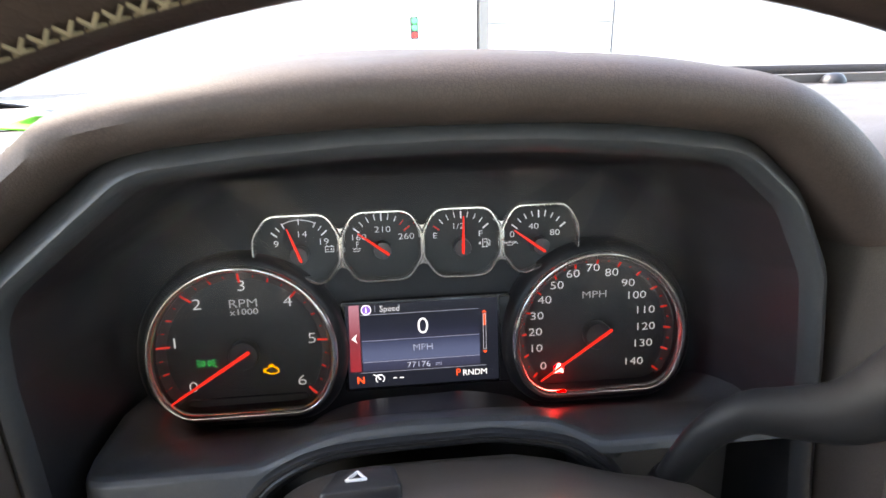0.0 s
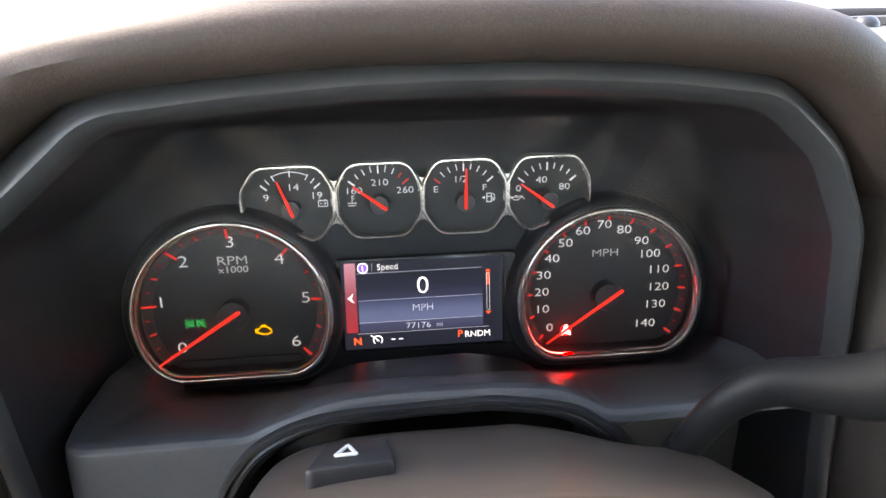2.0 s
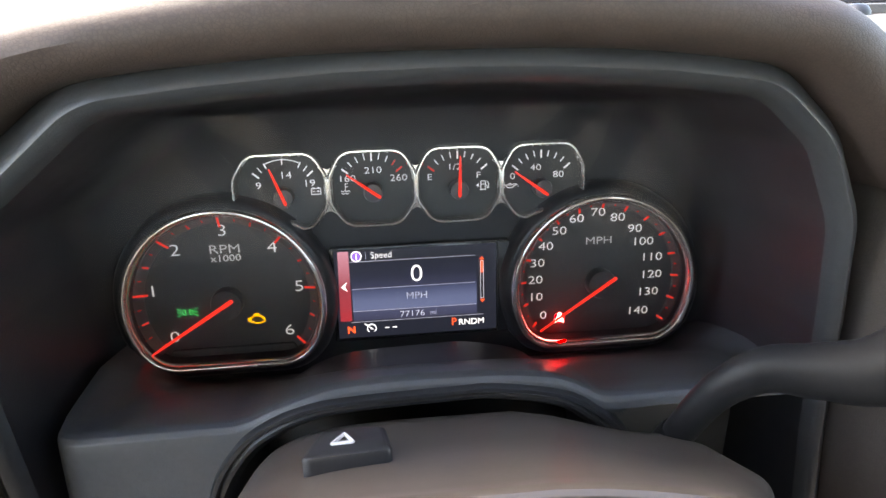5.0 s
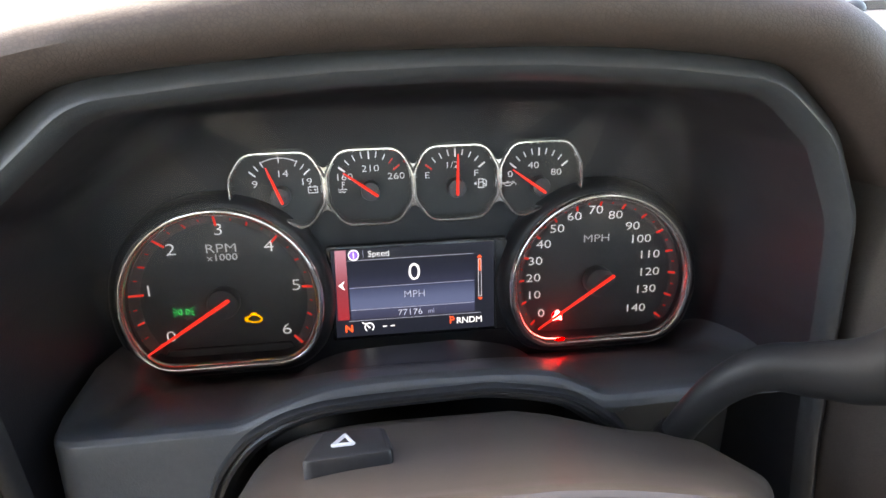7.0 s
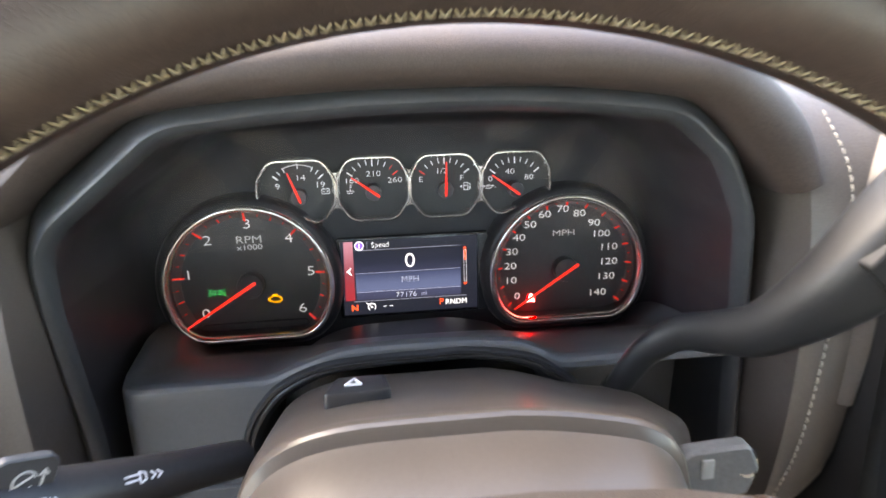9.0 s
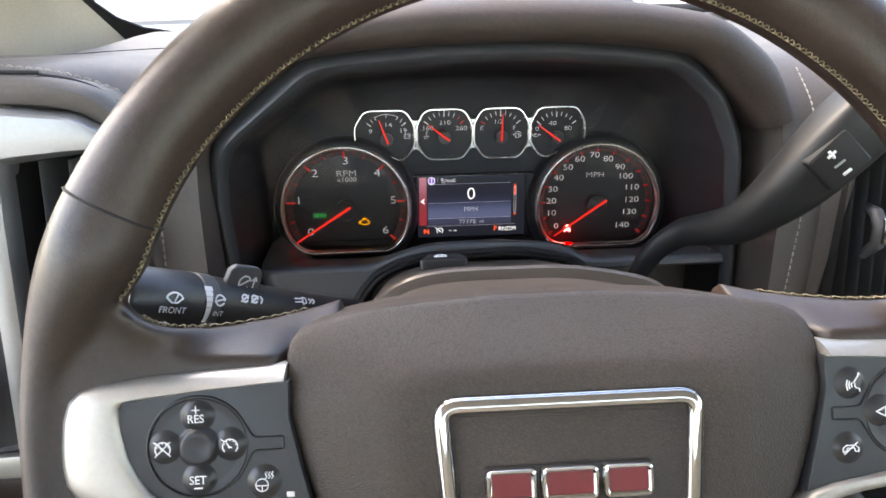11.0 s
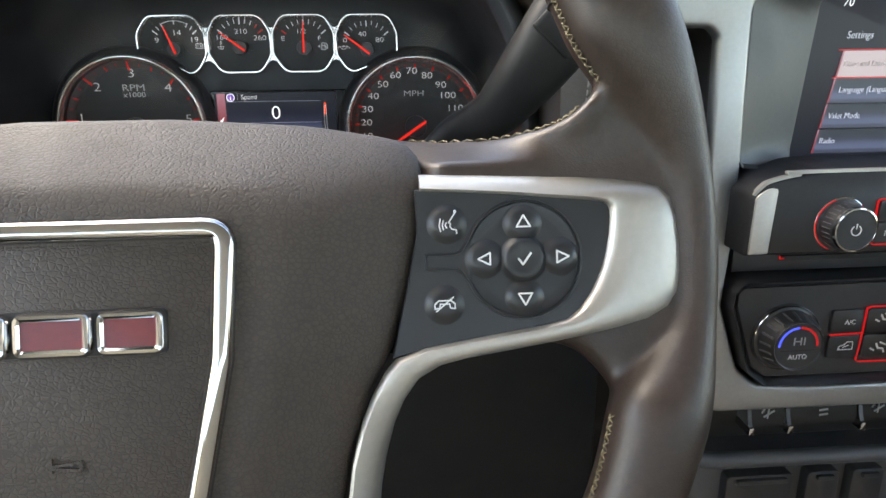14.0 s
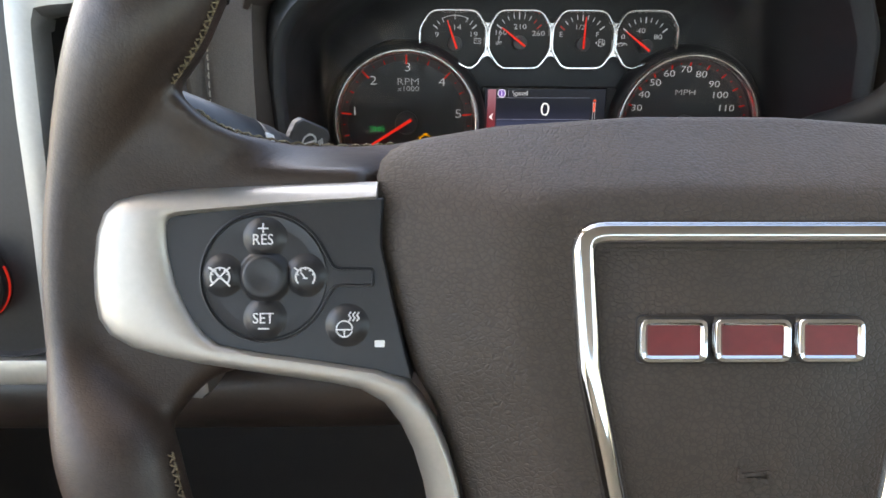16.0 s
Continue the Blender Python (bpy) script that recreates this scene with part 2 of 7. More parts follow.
SCREEN_BLUE = lit_ramp("blue lit screen", [(0.0, (0.035, 0.04, 0.085)), (0.16, (0.05, 0.06, 0.13)), (0.18, (0.10, 0.130, 0.265)), (0.34, (0.088, 0.115, 0.235)), (0.53, (0.040, 0.054, 0.125)), (0.55, (0.028, 0.034, 0.075)), (0.75, (0.014, 0.017, 0.036)), (1.0, (0.010, 0.012, 0.022))], 0.5)
SCREEN_TEXT = lit("pale screen print", (0.62, 0.66, 0.78), 0.42)
RULE_GREY = lit("grey screen rule", (0.30, 0.32, 0.42), 0.5)
SCREEN_PALE = lit("pale lit screen", (0.62, 0.56, 0.66), 0.5, (0.05, 0.05, 0.05))
SCREEN_RED = lit_ramp("red lit screen", [(0.0, (0.26, 0.02, 0.03)), (0.45, (0.20, 0.03, 0.045)), (1.0, (0.36, 0.17, 0.24))], 0.66)
SCREEN_PURPLE = lit("violet lit screen", (0.20, 0.10, 0.55), 0.8, (0.02, 0.01, 0.05))
SCREEN_ORANGE = lit("orange lit screen", (1.0, 0.10, 0.03), 0.75, (0.1, 0.0, 0.0))
GLASS = pane_material("window glass")
LENS = pane_material("clear dial lens", haze=0.014)


# ---- tools for meshes ----
ORIGIN = {}
STEER = Matrix.Translation((-0.002, -0.3385, 0.013)) @ Matrix.Rotation(radians(-16), 4, "X")


def thing(name, label, category, at=(0, 0, 0), base=None, kind="", group=""):
    """An empty at the thing's base; its parts are given in the coordinates of base (the car's own where none is named)."""
    ob = new(name)
    ob.empty_display_size = 0.02
    ob.matrix_world = (CAR if base is None else base) @ Matrix.Translation(at)
    ORIGIN[ob.name] = Vector(at)
    return tagged(ob, label, category, group, kind)


def root_of(ob):
    while ob.parent:
        ob = ob.parent
    return ob


def part(name, bm, material, parent, label="", sharp=38):
    top = root_of(parent)
    bmesh.ops.translate(bm, verts=bm.verts, vec=-ORIGIN[top.name])
    bmesh.ops.recalc_face_normals(bm, faces=bm.faces)
    me = bpy.data.meshes.new(name)
    for f in bm.faces:
        f.smooth = True
    bm.to_mesh(me)
    bm.free()
    me.set_sharp_from_angle(angle=radians(sharp))
    me.materials.append(material)
    ob = new(name, me)
    ob.parent = parent
    if label:
        ob["label"] = label
    return ob


def single(name, bm, material, label, category, base=None, kind="", sharp=38, at=(0, 0, 0), towards=None):
    """A thing that is one mesh."""
    bmesh.ops.translate(bm, verts=bm.verts, vec=-Vector(at))
    bmesh.ops.recalc_face_normals(bm, faces=bm.faces)
    if towards is not None and sum((Vector(towards) - f.calc_center_median()).dot(f.normal) for f in bm.faces) < 0:
        bmesh.ops.reverse_faces(bm, faces=bm.faces)
    me = bpy.data.meshes.new(name)
    for f in bm.faces:
        f.smooth = True
    bm.to_mesh(me)
    bm.free()
    me.set_sharp_from_angle(angle=radians(sharp))
    me.materials.append(material)
    ob = new(name, me)
    ob.matrix_world = (CAR if base is None else base) @ Matrix.Translation(at)
    ORIGIN[ob.name] = Vector(at)
    return tagged(ob, label, category, "", kind)


def loft(loops, closed=True, caps=True, bm=None):
    bm = bm or bmesh.new()
    rings = [[bm.verts.new(p) for p in loop] for loop in loops]
    n = len(rings[0])
    for a, b in zip(rings, rings[1:]):
        for i in range(n if closed else n - 1):
            j = (i + 1) % n
            bm.faces.new((a[i], a[j], b[j], b[i]))
    if caps and closed:
        bm.faces.new(rings[0])
        bm.faces.new(rings[-1][::-1])
    return bm


def area2(pts):
    return sum(a[0] * b[1] - b[0] * a[1] for a, b in zip(pts, pts[1:] + pts[:1]))


def inset(pts, d):
    """A closed outline moved inwards by d."""
    if abs(d) < 1e-9:
        return list(pts)
    s = 1 if area2(pts) > 0 else -1
    out = []
    n = len(pts)
    for i in range(n):
        p, a, c = Vector(pts[i]), Vector(pts[i - 1]), Vector(pts[(i + 1) % n])
        e1, e2 = (p - a).normalized(), (c - p).normalized()
        n1, n2 = Vector((-e1.y, e1.x)) * s, Vector((-e2.y, e2.x)) * s
        m = n1 + n2
        k = d / max(0.35, 1 + n1.dot(n2)) if m.length > 1e-6 else 0
        out.append(tuple(p + m * k))
    return out


def rounded(pts, r, seg=5):
    """A closed outline with its corners rounded; r is one radius or one for each corner."""
    out = []
    n = len(pts)
    for i in range(n):
        p, a, c = Vector(pts[i]), Vector(pts[i - 1]), Vector(pts[(i + 1) % n])
        rad = r[i] if isinstance(r, (list, tuple)) else r
        d1, d2 = (a - p), (c - p)
        ang = d1.angle(d2)
        cut = min(rad / max(1e-4, math.tan(ang / 2)), d1.length * 0.48, d2.length * 0.48)
        if cut < 1e-6:
            out.append(tuple(p))
            continue
        s, e = p + d1.normalized() * cut, p + d2.normalized() * cut
        for k in range(seg + 1):
            t = k / seg
            out.append(tuple((1 - t) ** 2 * s + 2 * t * (1 - t) * p + t * t * e))
    return out


def smooth_open(pts, seg=6):
    """A smooth curve through points of any dimension."""
    out = []
    P = [Vector(p) for p in pts]
    for i in range(len(P) - 1):
        p0, p1, p2, p3 = P[max(0, i - 1)], P[i], P[i + 1], P[min(len(P) - 1, i + 2)]
        for k in range(seg):
            t = k / seg
            out.append(0.5 * (2 * p1 + (p2 - p0) * t + (2 * p0 - 5 * p1 + 4 * p2 - p3) * t * t + (3 * p1 - p0 - 3 * p2 + p3) * t ** 3))
    out.append(P[-1])
    return out


def solid(outline, profile, bm=None):
    """A solid on an outline in x and z; profile: rows of how far it is set in, and y."""
    return loft([[(x, y, z) for x, z in inset(outline, d)] for d, y in profile], bm=bm)


def plate(outline, y0, y1, r=0.0008, bm=None):
    """A plate with softened front edges, from y0 (front) to y1."""
    return solid(outline, [(r, y0), (r * 0.3, y0 + r * 0.3), (0, y0 + r), (0, y1)], bm)


def band(outline, profile, bm=None):
    """A closed profile of (set in, y) carried round a closed outline."""
    bm = bm or bmesh.new()
    loops = [[bm.verts.new((x, y, z)) for x, z in inset(outline, d)] for d, y in profile]
    n, m = len(loops[0]), len(loops)
    for k in range(m):
        a, b = loops[k], loops[(k + 1) % m]
        for i in range(n):
            j = (i + 1) % n
            bm.faces.new((a[i], a[j], b[j], b[i]))
    return bm


def tube(path, radii, seg=16, caps=True, bm=None, squash=1.0):
    """A round bar along a path; radii: one, or one for each point."""
    P = [Vector(p) for p in path]
    loops = []
    up = None
    for i, p in enumerate(P):
        d = (P[min(i + 1, len(P) - 1)] - P[max(0, i - 1)]).normalized()
        if up is None:
            up = d.orthogonal().normalized() if abs(d.z) > 0.9 else Vector((0, 0, 1))
        up = (up - d * up.dot(d)).normalized()
        side = d.cross(up)
        r = radii[i] if isinstance(radii, (list, tuple)) else radii
        loops.append([p + side * (r * math.cos(a)) + up * (r * squash * math.sin(a)) for a in (2 * math.pi * k / seg for k in range(seg))])
    return loft(loops, caps=caps, bm=bm)


def circle(cx, cz, r, n=48, a0=0, a1=360):
    full = abs(a1 - a0) >= 360
    return [(cx + r * math.cos(radians(a0 + (a1 - a0) * k / (n if full else n - 1))), cz + r * math.sin(radians(a0 + (a1 - a0) * k / (n if full else n - 1)))) for k in range(n)]


def box(x0, x1, y0, y1, z0, z1, r=0.0):
    return plate(rounded([(x0, z0), (x1, z0), (x1, z1), (x0, z1)], r, 3) if r else [(x0, z0), (x1, z0), (x1, z1), (x0, z1)], y0, y1, min(0.001, abs(x1 - x0) * 0.2, abs(z1 - z0) * 0.2))


def lathe(cx, cz, profile, seg=36, bm=None):
    """A turned piece about an axis along y; profile: rows of radius and y."""
    return loft([[(cx + r * math.cos(2 * math.pi * k / seg), y, cz + r * math.sin(2 * math.pi * k / seg)) for k in range(seg)] for r, y in profile], bm=bm)


def words(s, size, x, z, y, wide=1.0, slant=0.0, bm=None, turn=0.0, bold=0.0):
    """Letters in the plane of the dials, centred on x and z."""
    cu = bpy.data.curves.new("letters", "FONT")
    cu.body, cu.size, cu.extrude, cu.shear, cu.offset = s, size, 0.00012, slant, bold
    cu.resolution_u = 3
    ob = bpy.data.objects.new("letters", cu)
    me = bpy.data.meshes.new_from_object(ob)
    bm = bm or bmesh.new()
    lo = [min(v.co[k] for v in me.vertices) for k in (0, 1)]
    hi = [max(v.co[k] for v in me.vertices) for k in (0, 1)]
    c, sn = math.cos(radians(turn)), math.sin(radians(turn))
    vs = []
    for v in me.vertices:
        a, b = (v.co.x - (lo[0] + hi[0]) / 2) * wide, v.co.y - (lo[1] + hi[1]) / 2
        vs.append(bm.verts.new((x + a * c - b * sn, y - v.co.z, z + a * sn + b * c)))
    for f in me.polygons:
        try:
            bm.faces.new([vs[i] for i in f.vertices])
        except ValueError:
            pass
    bpy.data.objects.remove(ob)
    bpy.data.curves.remove(cu)
    bpy.data.meshes.remove(me)
    return bm


def strokes(lines, width, y, bm=None, depth=0.0003):
    """Flat bars along polylines in x and z: the lines of an icon."""
    bm = bm or bmesh.new()
    for line in lines:
        for a, b in zip(line, line[1:]):
            a, b = Vector(a), Vector(b)
            d = (b - a)
            if d.length < 1e-7:
                continue
            d.normalize()
            nrm = Vector((-d.y, d.x)) * width / 2
            e = d * width * 0.25
            q = [a - e - nrm, b + e - nrm, b + e + nrm, a - e + nrm]
            loft([[(p.x, y, p.y) for p in q], [(p.x, y + depth, p.y) for p in q]], bm=bm)
    return bm


def flat(outline, y, depth=0.0003, bm=None):
    return loft([[(x, y, z) for x, z in outline], [(x, y + depth, z) for x, z in outline]], bm=bm)


def sheet(fn, nu, nv, thick=0.004):
    """A skin given by fn(u, v), with a thickness behind it."""
    bm = bmesh.new()
    g = [[bm.verts.new(fn(i / nu, j / nv)) for j in range(nv + 1)] for i in range(nu + 1)]
    for i in range(nu):
        for j in range(nv):
            bm.faces.new((g[i][j], g[i + 1][j], g[i + 1][j + 1], g[i][j + 1]))
    bmesh.ops.recalc_face_normals(bm, faces=bm.faces)
    if thick:
        bmesh.ops.solidify(bm, geom=bm.faces[:], thickness=thick)
    return bm


def stitches(path, length, gap, r, normal=Vector((0, -1, 0)), bm=None, slant=0.0):
    """A seam of single threads along a path."""
    bm = bm or bmesh.new()
    P = [Vector(p) for p in path]
    acc, i, pos = 0.0, 0, P[0].copy()
    cum = [0.0]
    for a, b in zip(P, P[1:]):
        cum.append(cum[-1] + (b - a).length)

    def along(s):
        k = 0
        while k < len(cum) - 2 and cum[k + 1] < s:
            k += 1
        t = (s - cum[k]) / max(1e-9, cum[k + 1] - cum[k])
        return P[k].lerp(P[k + 1], min(1, t))
    s = 0.0
    while s + length < cum[-1]:
        a, b = along(s), along(s + length)
        d = (b - a).normalized()
        side = d.cross(normal).normalized() * slant
        mid = (a + b) / 2 + normal * r * 0.9
        tube([a - side - normal * r * 0.4, mid, b + side - normal * r * 0.4], [r * 0.7, r, r * 0.7], 6, bm=bm)
        s += length + gap
    return bm


# ---- the dashboard's large forms ----
REAR = [(0.30, 0.188), (0.235, 0.186), (0.205, 0.181), (0.10, 0.169), (0.03, 0.158), (0.0, 0.1545), (-0.02, 0.1525)]
NEAR = [(-0.045, 0.1508), (-0.075, 0.147), (-0.105, 0.136), (-0.128, 0.112), (-0.139, 0.08), (-0.143, 0.03), (-0.138, -0.05), (-0.115, -0.105), (-0.02, -0.15)]
WIDE_LEFT = [(-0.060, 0.1505), (-0.110, 0.148), (-0.130, 0.1455), (-0.142, 0.1415), (-0.148, 0.136), (-0.150, 0.130), (-0.150, 0.124), (-0.150, 0.118), (-0.150, 0.112)]
WIDE_MIDDLE = [(-0.050, 0.1520), (-0.085, 0.1518), (-0.105, 0.1512), (-0.117, 0.1490), (-0.121, 0.146), (-0.122, 0.142), (-0.121, 0.138), (-0.119, 0.134), (-0.115, 0.13)]


def dash_column(x, front):
    """The section of the dash at x: the padded top from the glass, then its front roll."""
    pts = smooth_open(REAR + front, 5) if front else smooth_open(REAR, 5)
    bow = 0.10 * max(0, abs(x - 0.40) - 0.25) ** 1.7
    droop = 0.30 * max(0.0, -0.30 - x)
    # beside the pillar the pad stops short of the glass and turns down behind the black border
    stop = 0.229 - 0.306 * max(0.0, abs(x - 0.40) - 0.22) ** 2 + 0.4 * max(0.0, min(1.0, (x + 0.20) / 0.10))
    out = []
    for y, z in pts:
        z -= droop * max(0, min(1, (y + 0.02) / 0.12))
        y -= bow * max(0, min(1, (y + 0.02) / 0.2))
        over = max(0.0, y - stop)
        out.append((x, y - 0.9 * over, z - 0.7 * over))
    return out


def dash_skin(xs, front_at):
    cols = [dash_column(x, front_at(x)) for x in xs]
    m = len(cols[0]) - 1
    return sheet(lambda u, v: cols[round(u * (len(xs) - 1))][round(v * m)], len(xs) - 1, m, 0.006)


def blend(x, x0, x1, wide, wall):
    """Between the roll beside the instruments and the shoulder above a vent; wall: where the panel below stops."""
    t = max(0.0, min(1.0, (x - x0) / (x1 - x0)))
    t = t * t * (3 - 2 * t)
    low = -0.16 + 0.27 * max(0.0, min(1.0, (x - wall[0]) / (wall[1] - wall[0])))
    out = []
    for k, (p, q) in enumerate(zip(NEAR, wide)):
        y, z = p[0] + (q[0] - p[0]) * t, p[1] + (q[1] - p[1]) * t
        out.append((y, max(z, low - 0.0012 * k)))
    if -0.185 < x < 0.189:
        # tucked under the hood
        out = [(max(y, -0.08 + 0.002 * k), max(z, 0.146 - 0.001 * k)) for k, (y, z) in enumerate(out)]
    return out


def spread(a, b, n):
    return [a + (b - a) * k / n for k in range(n + 1)]


single("dash_top", dash_skin(spread(-0.12, 0.125, 24), lambda x: None), DASH_VINYL, "taupe grained vinyl dashboard top below the windshield", "dashboard", kind="structure")
single("dash_shoulder_left", dash_skin(spread(-0.80, -0.30, 20) + spread(-0.29, -0.196, 24) + [-0.191, -0.186, -0.180, -0.165, -0.145, -0.12], lambda x: blend(x, -0.205, -0.285, WIDE_LEFT, (-0.213, -0.222))), DASH_VINYL, "taupe padded dash shoulder above the side vent", "dashboard", kind="structure")
single("dash_shoulder_middle", dash_skin([0.125, 0.150, 0.170, 0.184, 0.190, 0.195, 0.200] + spread(0.205, 0.36, 40) + spread(0.38, 1.15, 30), lambda x: blend(x, 0.205, 0.335, WIDE_MIDDLE, (0.224, 0.236))), DASH_VINYL, "taupe padded dash shoulder above the centre screen", "dashboard", kind="structure")


def defrost_strip():
    bm = bmesh.new()
    pts = smooth_open([(0.0, 0.214, 0.1800), (0.06, 0.218, 0.1855), (0.20, 0.221, 0.1858), (0.40, 0.225, 0.1865), (0.80, 0.217, 0.1855), (1.05, 0.19, 0.1835)], 8)
    loops = []
    for p in pts:
        loops.append([p + Vector(q) for q in ((0, -0.012, -0.004), (0, -0.012, 0.0035), (0, -0.009, 0.0048), (0, 0.03, 0.0055), (0, 0.03, -0.004))])
    return loft(loops, bm=bm)


single("defroster_strip", defrost_strip(), DASH_VINYL, "taupe strip with a shadow gap along the windshield base", "trim strip", kind="structure")


def front_panel(x0, x1, prof, material, name, label, lean0=0.0, lean1=0.0, flare=(0, 0)):
    curve = smooth_open(prof, 6)

    def fn(u, v):
        k = v * (len(curve) - 1)
        i = min(int(k), len(curve) - 2)
        y, z = curve[i].lerp(curve[i + 1], k - i)
        dz = (0.1 - z)
        a, b = x0 + lean0 * dz - flare[0] * max(0, (z - 0.10) / 0.05), x1 + lean1 * dz + flare[1] * max(0, (z - 0.10) / 0.05)
        edge = 0.006 * ((2 * u - 1) ** 8)
        return (a + (b - a) * u, y + edge, z)
    return single(name, sheet(fn, 16, len(curve) - 1, 0.006), material, label, "dashboard panel", kind="structure")


def brow(path, section):
    """A padded lip along a path in the dash face; section: rows of how far outwards, and y."""
    P = smooth_open(path, 8)
    loops = []
    for i, p in enumerate(P):
        d = P[min(i + 1, len(P) - 1)] - P[max(0, i - 1)]
        o = Vector((-d.z, 0, d.x)).normalized()
        loops.append([p + o * a + Vector((0, y, 0)) for a, y in section])
    return loft(loops)


LIP = ((-0.008, 0.04), (-0.008, 0.006), (-0.0055, 0.0005), (-0.0015, -0.002), (0.003, -0.0005), (0.008, 0.005), (0.013, 0.014), (0.016, 0.03), (0.012, 0.05))
single("dash_seam", tube(smooth_open([(-0.36, -0.060, 0.1475), (-0.302, -0.017, 0.1525), (-0.285, -0.003, 0.1542), (-0.24, 0.020, 0.1568), (-0.18, 0.036, 0.1590), (-0.12, 0.044, 0.1602)], 6), 0.0009, 6), RUBBER, "dark seam of the defroster panel in the dash top", "seam", kind="structure")
single("dash_lip_middle", brow([(0.222, -0.142, -0.02), (0.228, -0.149, 0.05), (0.231, -0.152, 0.088), (0.246, -0.150, 0.113), (0.270, -0.146, 0.132), (0.305, -0.142, 0.1425), (0.36, -0.140, 0.1462), (0.45, -0.139, 0.1475), (0.75, -0.139, 0.1475)], LIP), DASH_VINYL, "taupe padded lip round the centre console", "dashboard lip", kind="structure")
SIDE_LIP = ((-0.0095, 0.03), (-0.0095, 0.004), (-0.0078, -0.001), (-0.003, -0.004), (0.003, -0.004), (0.0064, -0.001), (0.0080, 0.004), (0.0084, 0.014), (0.006, 0.04))
single("dash_lip_left", brow([(-0.60, -0.156, 0.131), (-0.40, -0.156, 0.132), (-0.30, -0.156, 0.1312), (-0.262, -0.156, 0.1293), (-0.240, -0.155, 0.1245), (-0.2285, -0.153, 0.1155), (-0.2225, -0.151, 0.103), (-0.2210, -0.149, 0.080), (-0.220, -0.146, 0.04), (-0.216, -0.140, -0.03)], SIDE_LIP), DASH_VINYL, "taupe padded lip round the side air vent", "dashboard lip", kind="structure")
# the shadow in the gap beside each lip, laid in as a black bead
single("dash_gap_left", tube(smooth_open([(-0.60, -0.150, 0.1405), (-0.30, -0.150, 0.1402), (-0.262, -0.149, 0.1378), (-0.240, -0.148, 0.1325), (-0.2275, -0.146, 0.1245), (-0.2185, -0.145, 0.1145), (-0.2125, -0.145, 0.1045)], 6), 0.0013, 8), RUBBER, "black bead as the shadow gap between dash top and lip", "seal", kind="structure")
single("dash_gap_middle", tube(smooth_open([(0.2165, -0.149, 0.06), (0.2210, -0.149, 0.090), (0.2345, -0.147, 0.117), (0.262, -0.142, 0.1390), (0.300, -0.136, 0.1505), (0.36, -0.132, 0.1545), (0.45, -0.131, 0.1558), (0.90, -0.131, 0.1558)], 6), 0.0012, 8), RUBBER, "black bead as the shadow gap between dash top and lip", "seal", kind="structure")
# the footwell's deep shade is put into this black
front_panel(-0.80, 1.15, [(0.06, -0.10), (0.055, -0.22), (0.07, -0.30), (0.10, -0.36), (0.14, -0.55)], RUBBER, "dash_lower", "lower dashboard coloured black for the footwell's shade")

front_panel(-0.60, -0.085, [(-0.09, -0.122), (-0.118, -0.130), (-0.127, -0.146), (-0.121, -0.168), (-0.09, -0.192), (-0.02, -0.205)], RIM_LEATHER, "knee_bolster", "brown padded knee bolster below the dash")

seam = stitches([p for p in smooth_open([(0.208, -0.112, 0.133), (0.209, -0.134, 0.108), (0.208, -0.1425, 0.08), (0.203, -0.146, 0.03), (0.1985, -0.1425, -0.04), (0.196, -0.130, -0.085)], 8)], 0.0034, 0.0014, 0.00055)
single("seam_right", seam, GREY_THREAD, "pale stitched seam on the brown dash panel", "stitching", kind="stuff")
seam = stitches([p for p in smooth_open([(-0.2095, -0.1335, 0.108), (-0.2095, -0.1425, 0.08), (-0.210, -0.1462, 0.03), (-0.211, -0.1445, -0.02), (-0.209, -0.131, -0.085)], 8)], 0.0034, 0.0014, 0.00055)
single("seam_left", seam, GREY_THREAD, "pale stitched seam on the brown dash panel", "stitching", kind="stuff")
seam = stitches([p for p in smooth_open([(-0.52, -0.150, 0.1455), (-0.33, -0.150, 0.1455), (-0.28, -0.150, 0.1435), (-0.245, -0.148, 0.1375), (-0.222, -0.144, 0.128)], 8)], 0.0036, 0.0016, 0.0006, Vector((0, -0.5, 0.86)))
single("seam_roll", seam, GREY_THREAD, "pale stitched seam on the dash roll", "stitching", kind="stuff")


# ---- the leather hood over the instruments ----
HOOD_IN = [(-0.187, 0.094), (-0.182, 0.1), (-0.168, 0.112), (-0.146, 0.128), (-0.116, 0.1435), (-0.05, 0.1500), (0.005, 0.151), (0.06, 0.150), (0.105, 0.1455), (0.128, 0.1400), (0.148, 0.1235), (0.170, 0.103), (0.180, 0.094)]
HOOD_OUT = [(-0.193, 0.096), (-0.188, 0.118), (-0.172, 0.1350), (-0.151, 0.1530), (-0.129, 0.1648), (-0.06, 0.177), (0.005, 0.1795), (0.07, 0.1775), (0.115, 0.172), (0.142, 0.1665), (0.165, 0.1555), (0.188, 0.137), (0.203, 0.104)]
HOOD_TAIL = [(-0.191, 0.100), (-0.187, 0.122), (-0.169, 0.1395), (-0.151, 0.1598), (-0.133, 0.1725), (-0.065, 0.1862), (0.005, 0.188), (0.07, 0.1850), (0.121, 0.1765), (0.145, 0.1680), (0.162, 0.1555), (0.182, 0.1360), (0.200, 0.106)]


